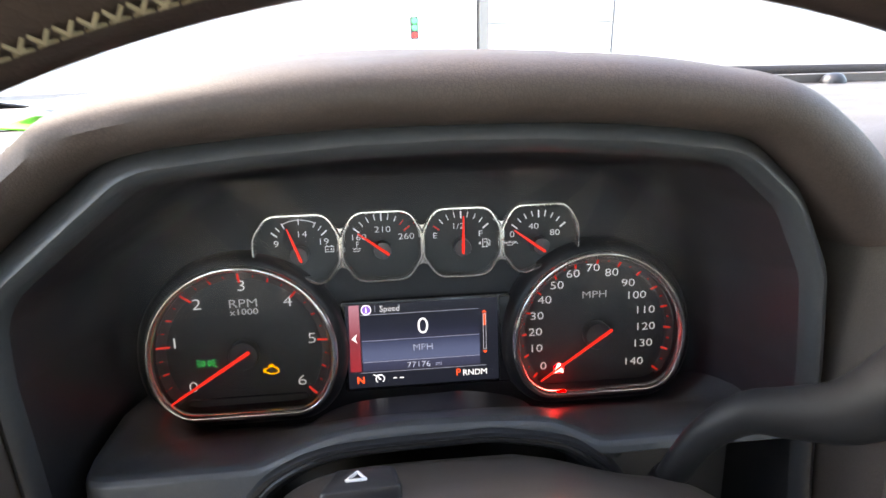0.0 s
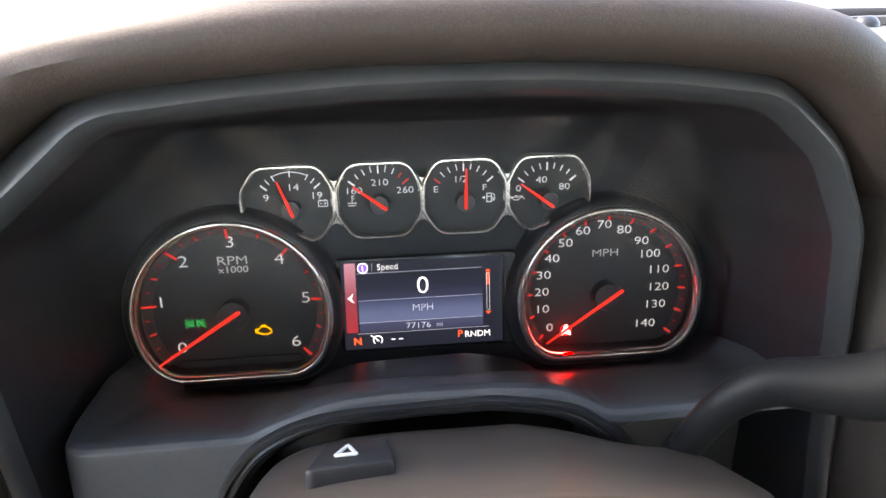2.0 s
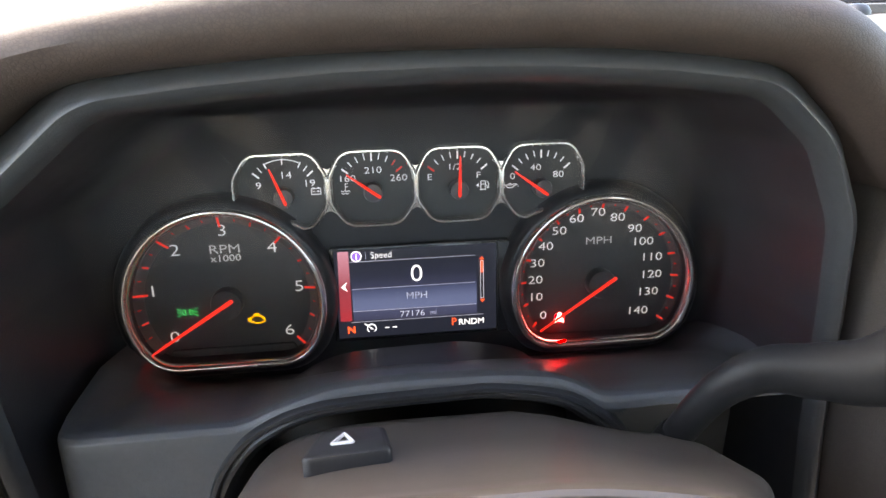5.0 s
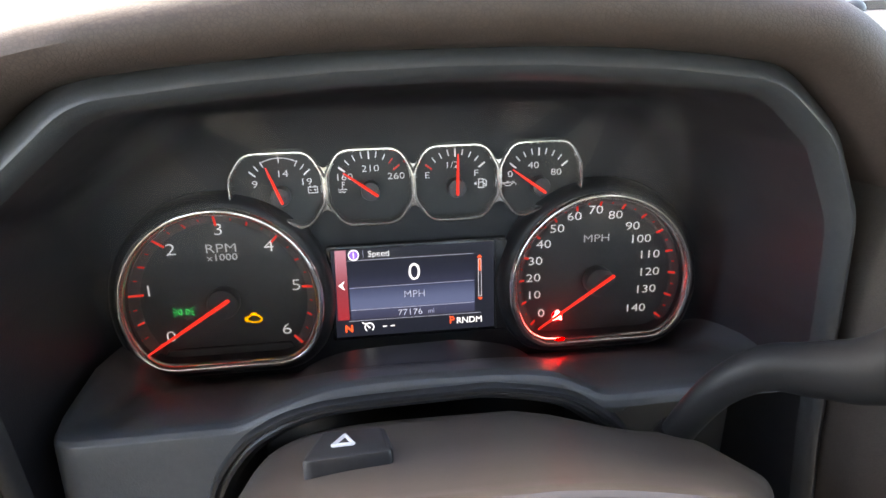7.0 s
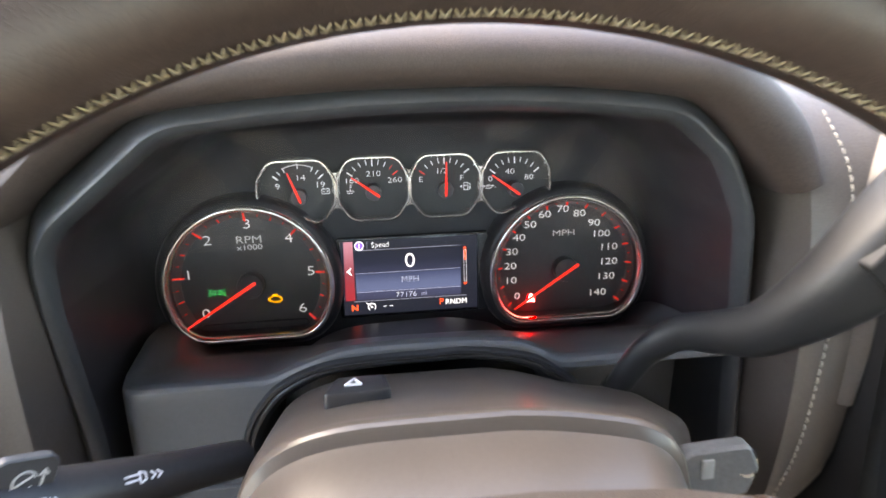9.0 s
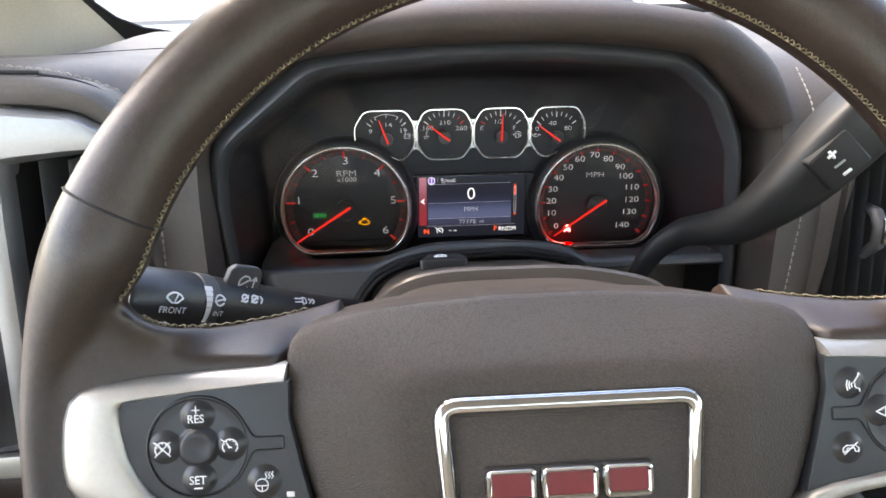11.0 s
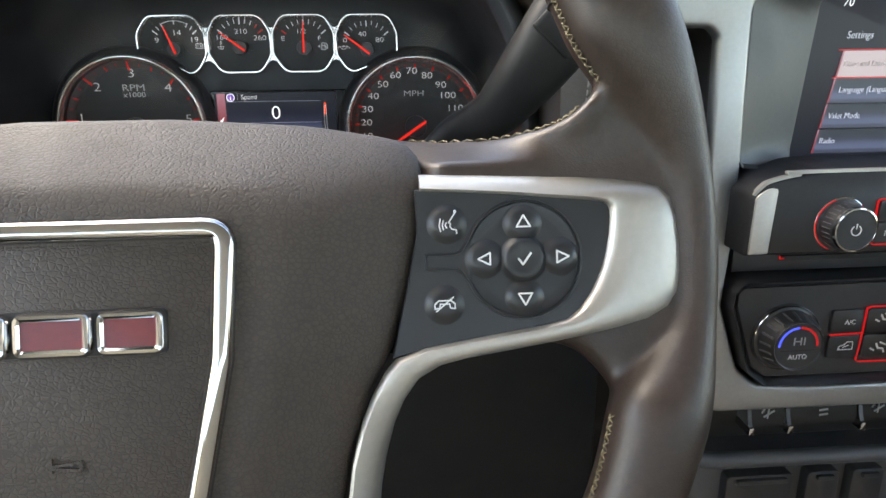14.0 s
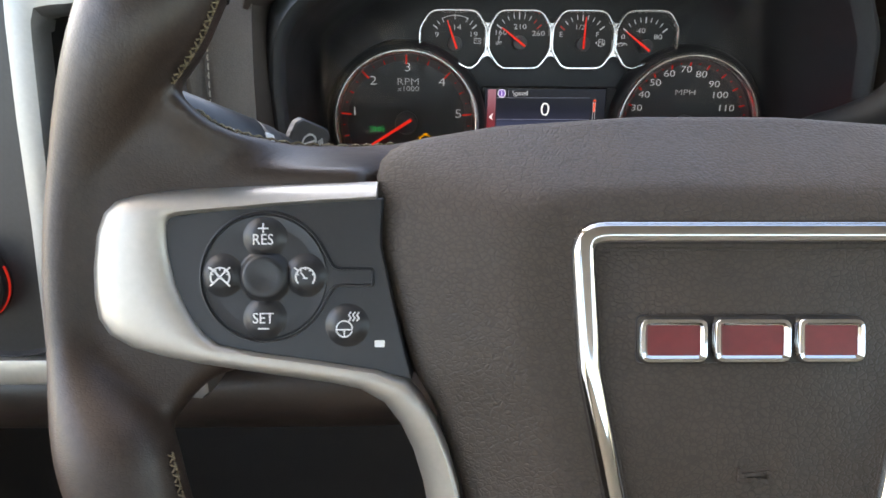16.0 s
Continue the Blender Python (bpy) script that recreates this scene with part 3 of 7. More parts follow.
def hood_meshes():
    """An arch of padded leather: a thick rounded lip in front, and the cover behind it running into the dash top."""
    ci, co, ct = smooth_open(HOOD_IN, 6), smooth_open(HOOD_OUT, 6), smooth_open(HOOD_TAIL, 6)
    lip, cover = [], []
    for a, b, c in zip(ci, co, ct):
        m = a.lerp(b, 0.5)
        yl = -0.104 - 0.25 * max(0.0, min(a.y, 0.15))
        side = max(0.0, min(1.0, (0.180 - c.y) / 0.014))
        ty = -0.060 - 0.025 * side
        row = [(a.x, yl + 0.05, a.y), (a.x, yl + 0.004, a.y)]
        for k, dy in ((0.06, -0.004), (0.2, -0.0095), (0.4, -0.0118), (0.58, -0.0108), (0.74, -0.0068), (0.86, 0.0006), (0.94, 0.010), (0.985, 0.023), (1.0, 0.038 - 0.008 * side)):
            p = a.lerp(b, k)
            row.append((p.x, yl + dy, p.y))
        h = b.lerp(c, 0.65)
        row += [(h.x, ty - 0.016, h.y + 0.0006), (c.x, ty, c.y - 0.0002), (c.x, ty + 0.0008, c.y - 0.0025), (m.x, ty + 0.001, m.y - 0.006)]
        lip.append(row)
        fall = 0.35 + 0.65 * side
        low = c.y - fall * max(0.0, c.y - 0.1475)
        cover.append([(c.x, ty + 0.0009, c.y - 0.004), (c.x, ty + 0.0016, c.y - 0.0008), (c.x, ty + 0.006, c.y - 0.0004), (c.x * 0.99, -0.025 - 0.040 * side, low - 0.002 * side), (c.x * 0.98, 0.05 - 0.05 * side, min(0.146, c.y - 0.008)), (m.x, 0.05, m.y - 0.012)])
    return loft(lip), loft(cover)


hood = thing("instrument_hood", "brown leather hood arching over the instrument cluster", "dash hood", (0, -0.06, 0.16))
lip, cover = hood_meshes()
part("front_roll", lip, HOOD_LEATHER, hood, "brown padded leather roll")
part("top_cover", cover, HOOD_LEATHER, hood)


# ---- the instrument cluster ----
cluster = thing("instrument_cluster", "black instrument cluster with chrome-ringed dials and a lit screen", "instrument cluster", (0, 0, -0.03))


def bezel_y(z):
    return -0.104 - 0.25 * max(0.0, min(z, 0.15))


BEZEL = [(-0.178, -0.10), (-0.181, -0.03), (-0.183, 0.05), (-0.178, 0.089), (-0.112, 0.1395), (-0.07, 0.1437), (-0.03, 0.1463), (0.005, 0.1470), (0.04, 0.1464), (0.08, 0.1438), (0.121, 0.1385), (0.148, 0.1165), (0.168, 0.082), (0.179, 0.03), (0.184, -0.03), (0.187, -0.10)]
bez = rounded(BEZEL, [0.004, 0.02, 0.03, 0.05, 0.040, 0.1, 0.1, 0.1, 0.1, 0.1, 0.040, 0.04, 0.05, 0.06, 0.03, 0.004], 8)
back = inset(bez, 0.012)


def ring_at(d, dy):
    return [(x, bezel_y(z) + dy, z) for x, z in inset(bez, d)]


bm = loft([ring_at(-0.012, 0.02), ring_at(-0.003, 0.002), ring_at(0.0, -0.0012), ring_at(0.0014, -0.0018), ring_at(0.0036, -0.0008), ring_at(0.0055, 0.0022), ring_at(0.0066, 0.0070)], caps=False)
part("bezel", bm, BEZEL_PLASTIC, cluster, "slate grey bezel edge")


def bowl(k, y):
    return [(x * (1 - k / 0.18), y, 0.02 + (z - 0.02) * (1 - 2.2 * k / 0.125)) for x, z in inset(bez, 0.0066)]


bm = loft([ring_at(0.0066, 0.0070), bowl(0.0005, -0.085), bowl(0.0012, -0.055), bowl(0.0022, -0.032), bowl(0.0035, -0.018), bowl(0.0055, -0.008), bowl(0.0090, -0.001), bowl(0.015, 0.0035), bowl(0.028, 0.0055), bowl(0.050, 0.006)], caps=False)
part("recess", bm, DARK_PLASTIC, cluster, "charcoal recess walls")
part("face_panel", flat([(-0.15, -0.05), (0.15, -0.05), (0.15, 0.115), (-0.15, 0.115)], 0.0065, 0.004), DARK_PLASTIC, cluster)


HUMP = smooth_open([(-0.19, 0.0005), (-0.10, 0.0005), (-0.084, 0.0012), (-0.069, 0.007), (-0.045, 0.0142), (-0.017, 0.0160), (0.008, 0.0157), (0.031, 0.0150), (0.054, 0.0118), (0.069, 0.0050), (0.080, 0.0005), (0.117, 0.0008), (0.19, 0.0008)], 8)


def shelf_edge(x):
    for a, b in zip(HUMP, HUMP[1:]):
        if a.x <= x <= b.x:
            return a.y + (b.y - a.y) * (x - a.x) / (b.x - a.x)
    return HUMP[-1].y


def shelf_skin(u, v):
    x = -0.166 + 0.346 * u
    e = shelf_edge(x)
    rows = [(0.006, -0.030), (-0.02, -0.0205), (-0.05, -0.0085 + 0.4 * e), (-0.080, -0.0025 + 0.85 * e), (-0.0985, e + 0.0002), (-0.1018, e - 0.0006), (-0.1034, e - 0.0026), (-0.1038, e - 0.006)]
    if x > 0.088:
        rows += [(-0.099, e - 0.009), (-0.045, -0.022), (-0.030, -0.12)]
    elif x < -0.080:
        foot = -0.085
        for a, b in (((-0.1055, -0.085), (-0.1035, -0.052)), ((-0.1035, -0.052), (-0.0985, -0.026)), ((-0.0985, -0.026), (-0.0865, -0.0085)), ((-0.0865, -0.0085), (-0.0795, -0.0045))):
            if a[0] < x <= b[0]:
                foot = a[1] + (b[1] - a[1]) * (x - a[0]) / (b[0] - a[0])
        foot = min(foot, e - 0.0065)
        rows += [(-0.104, (foot + e - 0.006) / 2), (-0.104, foot), (-0.085, foot - 0.004)]
    else:
        rows += [(-0.1025, e - 0.009), (-0.098, e - 0.010), (-0.08, e - 0.012)]
    k = v * (len(rows) - 1)
    i = min(int(k), len(rows) - 2)
    t = k - i
    d = min(1.0, max(0.0, (-0.150 - x) / 0.016))
    d = 1 - math.sqrt(1 - d * d)
    # the back of the shelf curls up into the side walls of the recess
    curled = []
    for j, (y, z) in enumerate(rows):
        f = max(0.0, min(1.0, (y + 0.104) / 0.104))
        w = max(0.0, -0.164 + 0.040 * f - x, x - 0.178 + 0.036 * f)
        curled.append((y + 0.020 * d * min(1, j / 4), z - 0.003 * d + (0.9 * w * w / (w + 0.008) if j < 6 else 0.0)))
    rows = curled
    return (x, rows[i][0] * (1 - t) + rows[i + 1][0] * t, rows[i][1] * (1 - t) + rows[i + 1][1] * t)


part("shelf", sheet(shelf_skin, 110, 40, 0), SHELF_PLASTIC, cluster, "slate grey shelf arched over the column")
part("knee_cover", band(rounded([(-0.150, -0.062), (-0.098, -0.062), (-0.098, -0.040), (-0.150, -0.040)], 0.004, 4), [(0, -0.1062), (0.0008, -0.1068), (0.0014, -0.1062), (0.0014, -0.103), (0, -0.103)]), SLATE_PLASTIC, cluster)


def arch_lining():
    """The dark double lip in the opening round the column."""
    o = smooth_open([(-0.106, -0.10), (-0.103, -0.052), (-0.098, -0.026), (-0.086, -0.008), (-0.074, 0.0008), (-0.059, 0.0068), (-0.039, 0.0100), (0.007, 0.0113), (0.028, 0.0110), (0.058, 0.0050), (0.073, -0.004), (0.084, -0.014), (0.091, -0.025), (0.097, -0.05), (0.10, -0.10)], 5)
    loops = []
    for dy, k in ((-0.098, -0.0012), (-0.1045, -0.0008), (-0.1062, 0.0004), (-0.1062, 0.0020), (-0.1040, 0.0032), (-0.1048, 0.0042), (-0.1045, 0.0056), (-0.100, 0.0085), (-0.06, 0.012), (-0.02, 0.016)):
        loops.append([(p.x * (1 - k * 7), dy, p.y - k) for p in o])
    return loft(loops, closed=False, caps=False)


part("arch_lip", arch_lining(), BLACK_PLASTIC, cluster)


def dial_outline(cx, cz, r, flat_z, n=72):
    """A circle cut off flat below, with softened corners."""
    pts = []
    a = math.degrees(math.asin((cz - flat_z) / r))
    for k in range(n + 1):
        ang = -a + (180 + 2 * a) * k / n
        pts.append((cx + r * math.cos(radians(ang)), cz + r * math.sin(radians(ang))))
    p, q = Vector(pts[-1]), Vector(pts[0])
    run = [tuple(p.lerp(q, t)) for t in (0.14, 0.3, 0.5, 0.7, 0.86)]
    body = pts[4:-4]
    c1 = [tuple((1 - t) ** 2 * Vector(pts[-5]) + 2 * t * (1 - t) * p + t * t * Vector(run[0])) for t in (0.2, 0.4, 0.6, 0.8)]
    c2 = [tuple((1 - t) ** 2 * Vector(run[-1]) + 2 * t * (1 - t) * q + t * t * Vector(pts[4])) for t in (0.2, 0.4, 0.6, 0.8)]
    return body + c1 + run + c2


def dial_cone(cx, cz, r0, r1, a0, a1, y0, y1):
    """The sloping band inside the ring that carries the ticks."""
    rows = []
    for k in range(73):
        a = radians(a0 + (a1 - a0) * k / 72)
        rows.append([(cx + r * math.cos(a), y, cz + r * math.sin(a)) for r, y in ((r1, y1), (r1 - 0.0008, y1 + 0.0002), (r0 + 0.001, y0 - 0.0003), (r0, y0), (r0, y0 + 0.001), (r1, y0 + 0.001))])
    return loft(rows)


def big_dial(name, cx, cz, r, flat_z, label):
    o = dial_outline(cx, cz, r, flat_z)
    g = part(name, solid(inset(o, 0.002), [(0, 0.0), (0, 0.004)]), DIAL_GREY, cluster, label)
    part("chrome_ring", band(o, [(-0.0014, -0.0030), (-0.0014, -0.0098), (-0.0008, -0.0110), (0.0002, -0.0117), (0.0013, -0.0117), (0.0025, -0.0109), (0.0034, -0.0096), (0.0037, -0.0080), (0.0037, -0.0030)]), DIAL_CHROME, g, "polished chrome ring")
    part("inner_wall", band(o, [(0.0036, -0.0078), (0.0040, -0.0074), (0.0042, -0.0040), (0.0045, -0.0003), (0.0036, -0.0003)]), BLACK_PLASTIC, g)
    part("tick_band", dial_cone(cx, cz, 0.0458, r - 0.0042, -36, 216, -0.0001, -0.0044), BAND_GREY, g)
    part("collar", band(o, [(-0.0076, 0.004), (-0.0072, -0.0020), (-0.0052, -0.0066), (-0.0030, -0.0082), (-0.0014, -0.0084), (-0.0010, 0.004)]), DARK_PLASTIC, g)
    return g


def hub(cx, cz, r, parent):
    part("needle_hub", lathe(cx, cz, [(r, 0.0), (r, -0.006), (r * 0.94, -0.0072), (0.0005, -0.0073)]), SLATE_PLASTIC, parent)


def needle(cx, cz, tip, tail, w, parent):
    """A long wedge with a ridge, over the hub."""
    a, b = Vector(tip), Vector(tail)
    d = (a - b).normalized()
    s = Vector((-d.y, d.x))
    bm = bmesh.new()
    loops = []
    for p, k in ((b, 0.75), (b + d * 0.001, 1.0), (b.lerp(a, 0.4), 0.92), (b.lerp(a, 0.85), 0.62), (a, 0.42)):
        loops.append([((p + s * w * k).x, -0.0078, (p + s * w * k).y), (p.x, -0.0092, p.y), ((p - s * w * k).x, -0.0078, (p - s * w * k).y), (p.x, -0.0072, p.y)])
    part("needle", loft(loops, bm=bm), NEEDLE_RED, parent, "glowing red needle")


def ticks(cx, cz, marks, parent, material, name="tick_mark", y=-0.0008, rise=None):
    """marks: rows of angle, inner and outer radius, half width; rise: where a sloping band starts, and its slope."""
    for ang, r0, r1, w in marks:
        c, s = math.cos(radians(ang)), math.sin(radians(ang))
        q = [(cx + r0 * c + w * s, cz + r0 * s - w * c), (cx + r1 * c + w * s, cz + r1 * s - w * c), (cx + r1 * c - w * s, cz + r1 * s + w * c), (cx + r0 * c - w * s, cz + r0 * s + w * c)]
        bm = flat(q, y, 0.0005)
        if rise:
            for v in bm.verts:
                v.co.y -= rise[1] * max(0.0, math.hypot(v.co.x - cx, v.co.z - cz) - rise[0])
        part(name, bm, material, parent)


# tachometer
RX, RZ, RR = -0.1085, 0.0213, 0.0548
tach = big_dial("tachometer", RX, RZ, RR, -0.0158, "round tachometer with white numerals")
marks = []
for k in range(25):
    ang = 212.5 - k * 41 / 4
    if k % 4 == 0:
        marks.append((ang, 0.0437, 0.0514, 0.00062))
    elif k % 2 == 0:
        marks.append((ang, 0.0462, 0.0514, 0.00048))
    else:
        marks.append((ang, 0.0476, 0.0514, 0.00030))
ticks(RX, RZ, marks, tach, TICK_RED, rise=(0.0458, 0.78))
for d, x, z in (("0", -0.1405, 0.002), ("1", -0.1487, 0.0302), ("2", -0.1337, 0.0532), ("3", -0.1072, 0.0632), ("4", -0.081, 0.0522), ("5", -0.0682, 0.0282), ("6", -0.0758, 0.0018)):
    part("numeral", words(d, 0.0094, x, z, -0.0008, 1.32, bold=-0.00014), DIGIT, tach)
part("dial_text", words("RPM", 0.0072, RX + 0.0015, 0.0523, -0.0004, 1.3, bold=-0.00006), SCALE_GREY, tach)
part("dial_text", words("x1000", 0.0054, RX + 0.0015, 0.0470, -0.0004, 1.25, bold=0.0), SCALE_GREY, tach)
part("lower_step", band(rounded([(-0.147, -0.0125), (-0.0705, -0.0125), (-0.074, -0.0062), (-0.143, -0.0062)], 0.002, 3), [(0, -0.0012), (0.0006, -0.0016), (0.001, -0.0012), (0.001, 0.0), (0, 0.0)]), DIAL_BLACK, tach)
hub(RX, RZ, 0.0088, tach)
needle(RX, RZ, (-0.1535, -0.0065), (-0.1045, 0.0240), 0.0012, tach)
# side lamp sign: two lamp bowls back to back with rays
gx, gz = -0.1318, 0.0162
icon = []
for s in (-1, 1):
    icon.append([(gx + s * 0.0012, gz - 0.0016), (gx + s * 0.0012, gz + 0.0016)])
    icon.append([(gx + s * 0.0012, gz + 0.0016), (gx + s * 0.0026, gz + 0.0012), (gx + s * 0.0031, gz), (gx + s * 0.0026, gz - 0.0012), (gx + s * 0.0012, gz - 0.0016)])
    for dz in (-0.0014, 0, 0.0014):
        icon.append([(gx + s * 0.0038, gz + dz), (gx + s * 0.0056, gz + dz * 1.7)])
part("side_lamp_telltale", strokes(icon, 0.00024, -0.0004), TELL_GREEN, tach, "green side lamp telltale")
ex, ez = -0.0938, 0.0094
outline = [(-0.0036, -0.0016), (-0.0036, 0.0010), (-0.0024, 0.0010), (-0.0016, 0.0022), (0.0014, 0.0022), (0.0020, 0.0014), (0.0030, 0.0014), (0.0034, 0.0004), (0.0042, 0.0004), (0.0042, -0.0016), (0.0032, -0.0016), (0.0026, -0.0024), (-0.0012, -0.0024), (-0.0022, -0.0016)]
loop = [(ex + a, ez + b) for a, b in outline]
icon = [loop + loop[:1], [(ex - 0.0013, ez + 0.0031), (ex + 0.0015, ez + 0.0031)], [(ex, ez + 0.0031), (ex, ez + 0.0022)], [(ex - 0.0047, ez - 0.0015), (ex - 0.0047, ez + 0.0010)], [(ex - 0.0047, ez - 0.0003), (ex - 0.0036, ez - 0.0003)]]
part("engine_telltale", strokes(icon, 0.00036, -0.0004), TELL_AMBER, tach, "amber engine telltale")

# speedometer
SX, SZ, SR = 0.1092, 0.0190, 0.0543
speedo = big_dial("speedometer", SX, SZ, SR, -0.0172, "round speedometer with white numerals")
marks = []
for k in range(29):
    ang = 212 - k * 245 / 28
    marks.append((ang, 0.0448, 0.0508, 0.00058) if k % 2 == 0 else (ang, 0.0470, 0.0506, 0.00038))
ticks(SX, SZ, marks, speedo, TICK_RED, rise=(0.0458, 0.68))
spots = [(0.075, 0.0), (0.071, 0.012), (0.07, 0.0228), (0.0712, 0.0332), (0.076, 0.0432), (0.084, 0.0522), (0.0942, 0.059), (0.107, 0.0622), (0.119, 0.0585), (0.1298, 0.0512), (0.1358, 0.043), (0.1418, 0.033), (0.1422, 0.022), (0.1407, 0.011), (0.1348, -0.001)]
for k, (x, z) in enumerate(spots):
    part("numeral", words(str(10 * k), 0.0070, x, z, -0.0010, 1.32, bold=-0.00006), DIGIT, speedo)
part("dial_text", words("MPH", 0.0064, SX - 0.001, 0.0448, -0.0004, 1.3, bold=-0.00006), SCALE_GREY, speedo)
hub(SX, SZ, 0.0088, speedo)
needle(SX, SZ, (0.0715, -0.0075), (0.1175, 0.0232), 0.0012, speedo)
bx, bz = 0.0852, -0.0028
part("belt_telltale", flat([(bx + a, bz + b) for a, b in ((-0.0030, -0.0032), (-0.0012, -0.0022), (0.0010, -0.0022), (0.0030, -0.0032), (0.0026, -0.0006), (0.0016, 0.0004), (0.0012, 0.0030), (0.0002, 0.0036), (-0.0010, 0.0030), (-0.0016, 0.0004), (-0.0026, -0.0006))], -0.0005), TELL_CORE, speedo, "lit red seat belt telltale")
# the telltale's glow, drawn as a lit red disc behind the figure
bm = lathe(bx, bz, [(0.0031, -0.00035), (0.0031, 0.0), (0.0002, 0.0)], 20)
part("telltale_halo", bm, TELL_RED, speedo)
# lit red sliver added to give the shelf the telltale's reflection
part("glow_bar", box(0.0818, 0.0866, -0.0104, -0.0094, -0.0137, -0.0134), FOOT_GLOW, speedo)


# the four small dials
def small_dial(name, cx, label, trim_left=False):
    cz = 0.0832
    hw, hh = 0.0236, 0.0210
    hl = 0.0268 if trim_left else hw
    o = rounded([(cx - hl, cz - 0.008), (cx - 0.0150, cz - hh), (cx + 0.0150, cz - hh), (cx + hw, cz - 0.008), (cx + hw, cz + 0.0080), (cx + 0.0165, cz + hh), (cx - 0.0165 - (hl - hw) * 0.5, cz + hh), (cx - hl, cz + 0.0080)], 0.011, 5)
    # the outer dials run under the rings of the large ones
    for bx, bz, br in ((RX, RZ, RR), (SX, SZ, SR)):
        o = [(bx + (x - bx) * k, bz + (z - bz) * k) for x, z in o for k in (max(1.0, (br + 0.0030) / math.hypot(x - bx, z - bz)),)]
    g = part(name, solid(inset(o, 0.001), [(0, 0.0002), (0, 0.003)]), DIAL_BLACK, cluster, label)
    part("chrome_ring", band(o, [(-0.0014, -0.0005), (-0.0013, -0.0036), (-0.0008, -0.0052), (0.0001, -0.0063), (0.0008, -0.0063), (0.0013, -0.0056), (0.0019, -0.0040), (0.0022, -0.0010), (0.0023, 0.0015), (-0.0014, 0.0015)]), RING_CHROME, g, "polished chrome ring")
    return g


def small_scale(g, cx, cz, angles, red=()):
    marks, hot = [], []
    n = len(angles)
    for k, (ang, big) in enumerate(angles):
        row = (ang, 0.0168 if big else 0.0178, 0.0212, 0.00042 if big else 0.00026)
        (hot if k in red else marks).append(row)
    ticks(cx, cz, marks, g, DIGIT, y=-0.0003)
    if hot:
        ticks(cx, cz, hot, g, TICK_RED, "red_mark", y=-0.0003)


GX = (-0.0712, -0.0228, 0.0250, 0.0728)
volt = small_dial("voltmeter", GX[0], "small voltmeter dial", True)
small_scale(volt, GX[0], 0.080, [(140, 1), (118, 0), (90, 0), (62, 0), (40, 1), (129, 0), (51, 0)])
for s, x, z in (("9", -0.0848, 0.0868), ("14", -0.0692, 0.0920), ("19", -0.0568, 0.0870)):
    part("numeral", words(s, 0.0054, x, z, -0.0004, 1.28, bold=-0.00006), DIGIT, volt)
part("arc", strokes([circle(GX[0], 0.080, 0.0205, 9, 62, 118)], 0.0004, -0.0004), DIGIT, volt)
part("battery_icon", strokes([[(-0.0566, 0.0806), (-0.0516, 0.0806), (-0.0516, 0.0838), (-0.0566, 0.0838), (-0.0566, 0.0806)], [(-0.0558, 0.0843), (-0.0550, 0.0843)], [(-0.0532, 0.0843), (-0.0524, 0.0843)], [(-0.0558, 0.0822), (-0.0548, 0.0822)], [(-0.0534, 0.0822), (-0.0524, 0.0822)], [(-0.0529, 0.0817), (-0.0529, 0.0827)]], 0.00036, -0.0004), DIGIT, volt)
hub(GX[0], 0.0800, 0.0052, volt)
needle(GX[0], 0.080, (-0.0772, 0.0965), (-0.0700, 0.0765), 0.0009, volt)

temp = small_dial("temperature_gauge", GX[1], "small coolant temperature dial")
small_scale(temp, GX[1], 0.0808, [(142, 1), (128, 0), (115, 0), (102, 0), (90, 1), (78, 0), (65, 0), (52, 0), (38, 1)], (8, 7))
for s, x, z in (("160", -0.0362, 0.0885), ("210", -0.0222, 0.0926), ("260", -0.0082, 0.0878)):
    part("numeral", words(s, 0.0052, x, z, -0.0004, 1.28, bold=-0.00006), DIGIT, temp)
part("coolant_icon", strokes([[(-0.0380, 0.0820), (-0.0380, 0.0858)], [(-0.0380, 0.0856), (-0.0366, 0.0856)], [(-0.0380, 0.0842), (-0.0368, 0.0842)], [(-0.0404, 0.0818), (-0.0394, 0.0812), (-0.0384, 0.0818), (-0.0374, 0.0812), (-0.0364, 0.0818), (-0.0356, 0.0812)], [(-0.0402, 0.0804), (-0.0392, 0.0798), (-0.0382, 0.0804), (-0.0372, 0.0798), (-0.0362, 0.0804)]], 0.00034, -0.0004), DIGIT, temp)
hub(GX[1], 0.0808, 0.0052, temp)
needle(GX[1], 0.0808, (-0.0368, 0.0918), (-0.0188, 0.0782), 0.0009, temp)

fuel = small_dial("fuel_gauge", GX[2], "small fuel dial at half")
small_scale(fuel, GX[2], 0.080, [(142, 1), (128, 0), (115, 0), (102, 0), (90, 1), (78, 0), (65, 0), (52, 0), (38, 1)], (0,))
for s, x, z in (("E", 0.0092, 0.0872), ("1/2", 0.0236, 0.0924), ("F", 0.0368, 0.0872)):
    part("numeral", words(s, 0.0050, x, z, -0.0004, 1.28, bold=-0.00006), DIGIT, fuel)
part("pump_icon", strokes([[(0.0380, 0.0788), (0.0380, 0.0836), (0.0406, 0.0836), (0.0406, 0.0788), (0.0376, 0.0788), (0.0410, 0.0788)], [(0.0384, 0.0818), (0.0402, 0.0818)], [(0.0406, 0.0814), (0.0416, 0.0808), (0.0416, 0.0796), (0.0424, 0.0796), (0.0424, 0.0824), (0.0414, 0.0834)]], 0.0004, -0.0004), DIGIT, fuel)
part("pump_arrow", flat([(0.0352, 0.0812), (0.0368, 0.0802), (0.0368, 0.0822)], -0.0004), DIGIT, fuel)
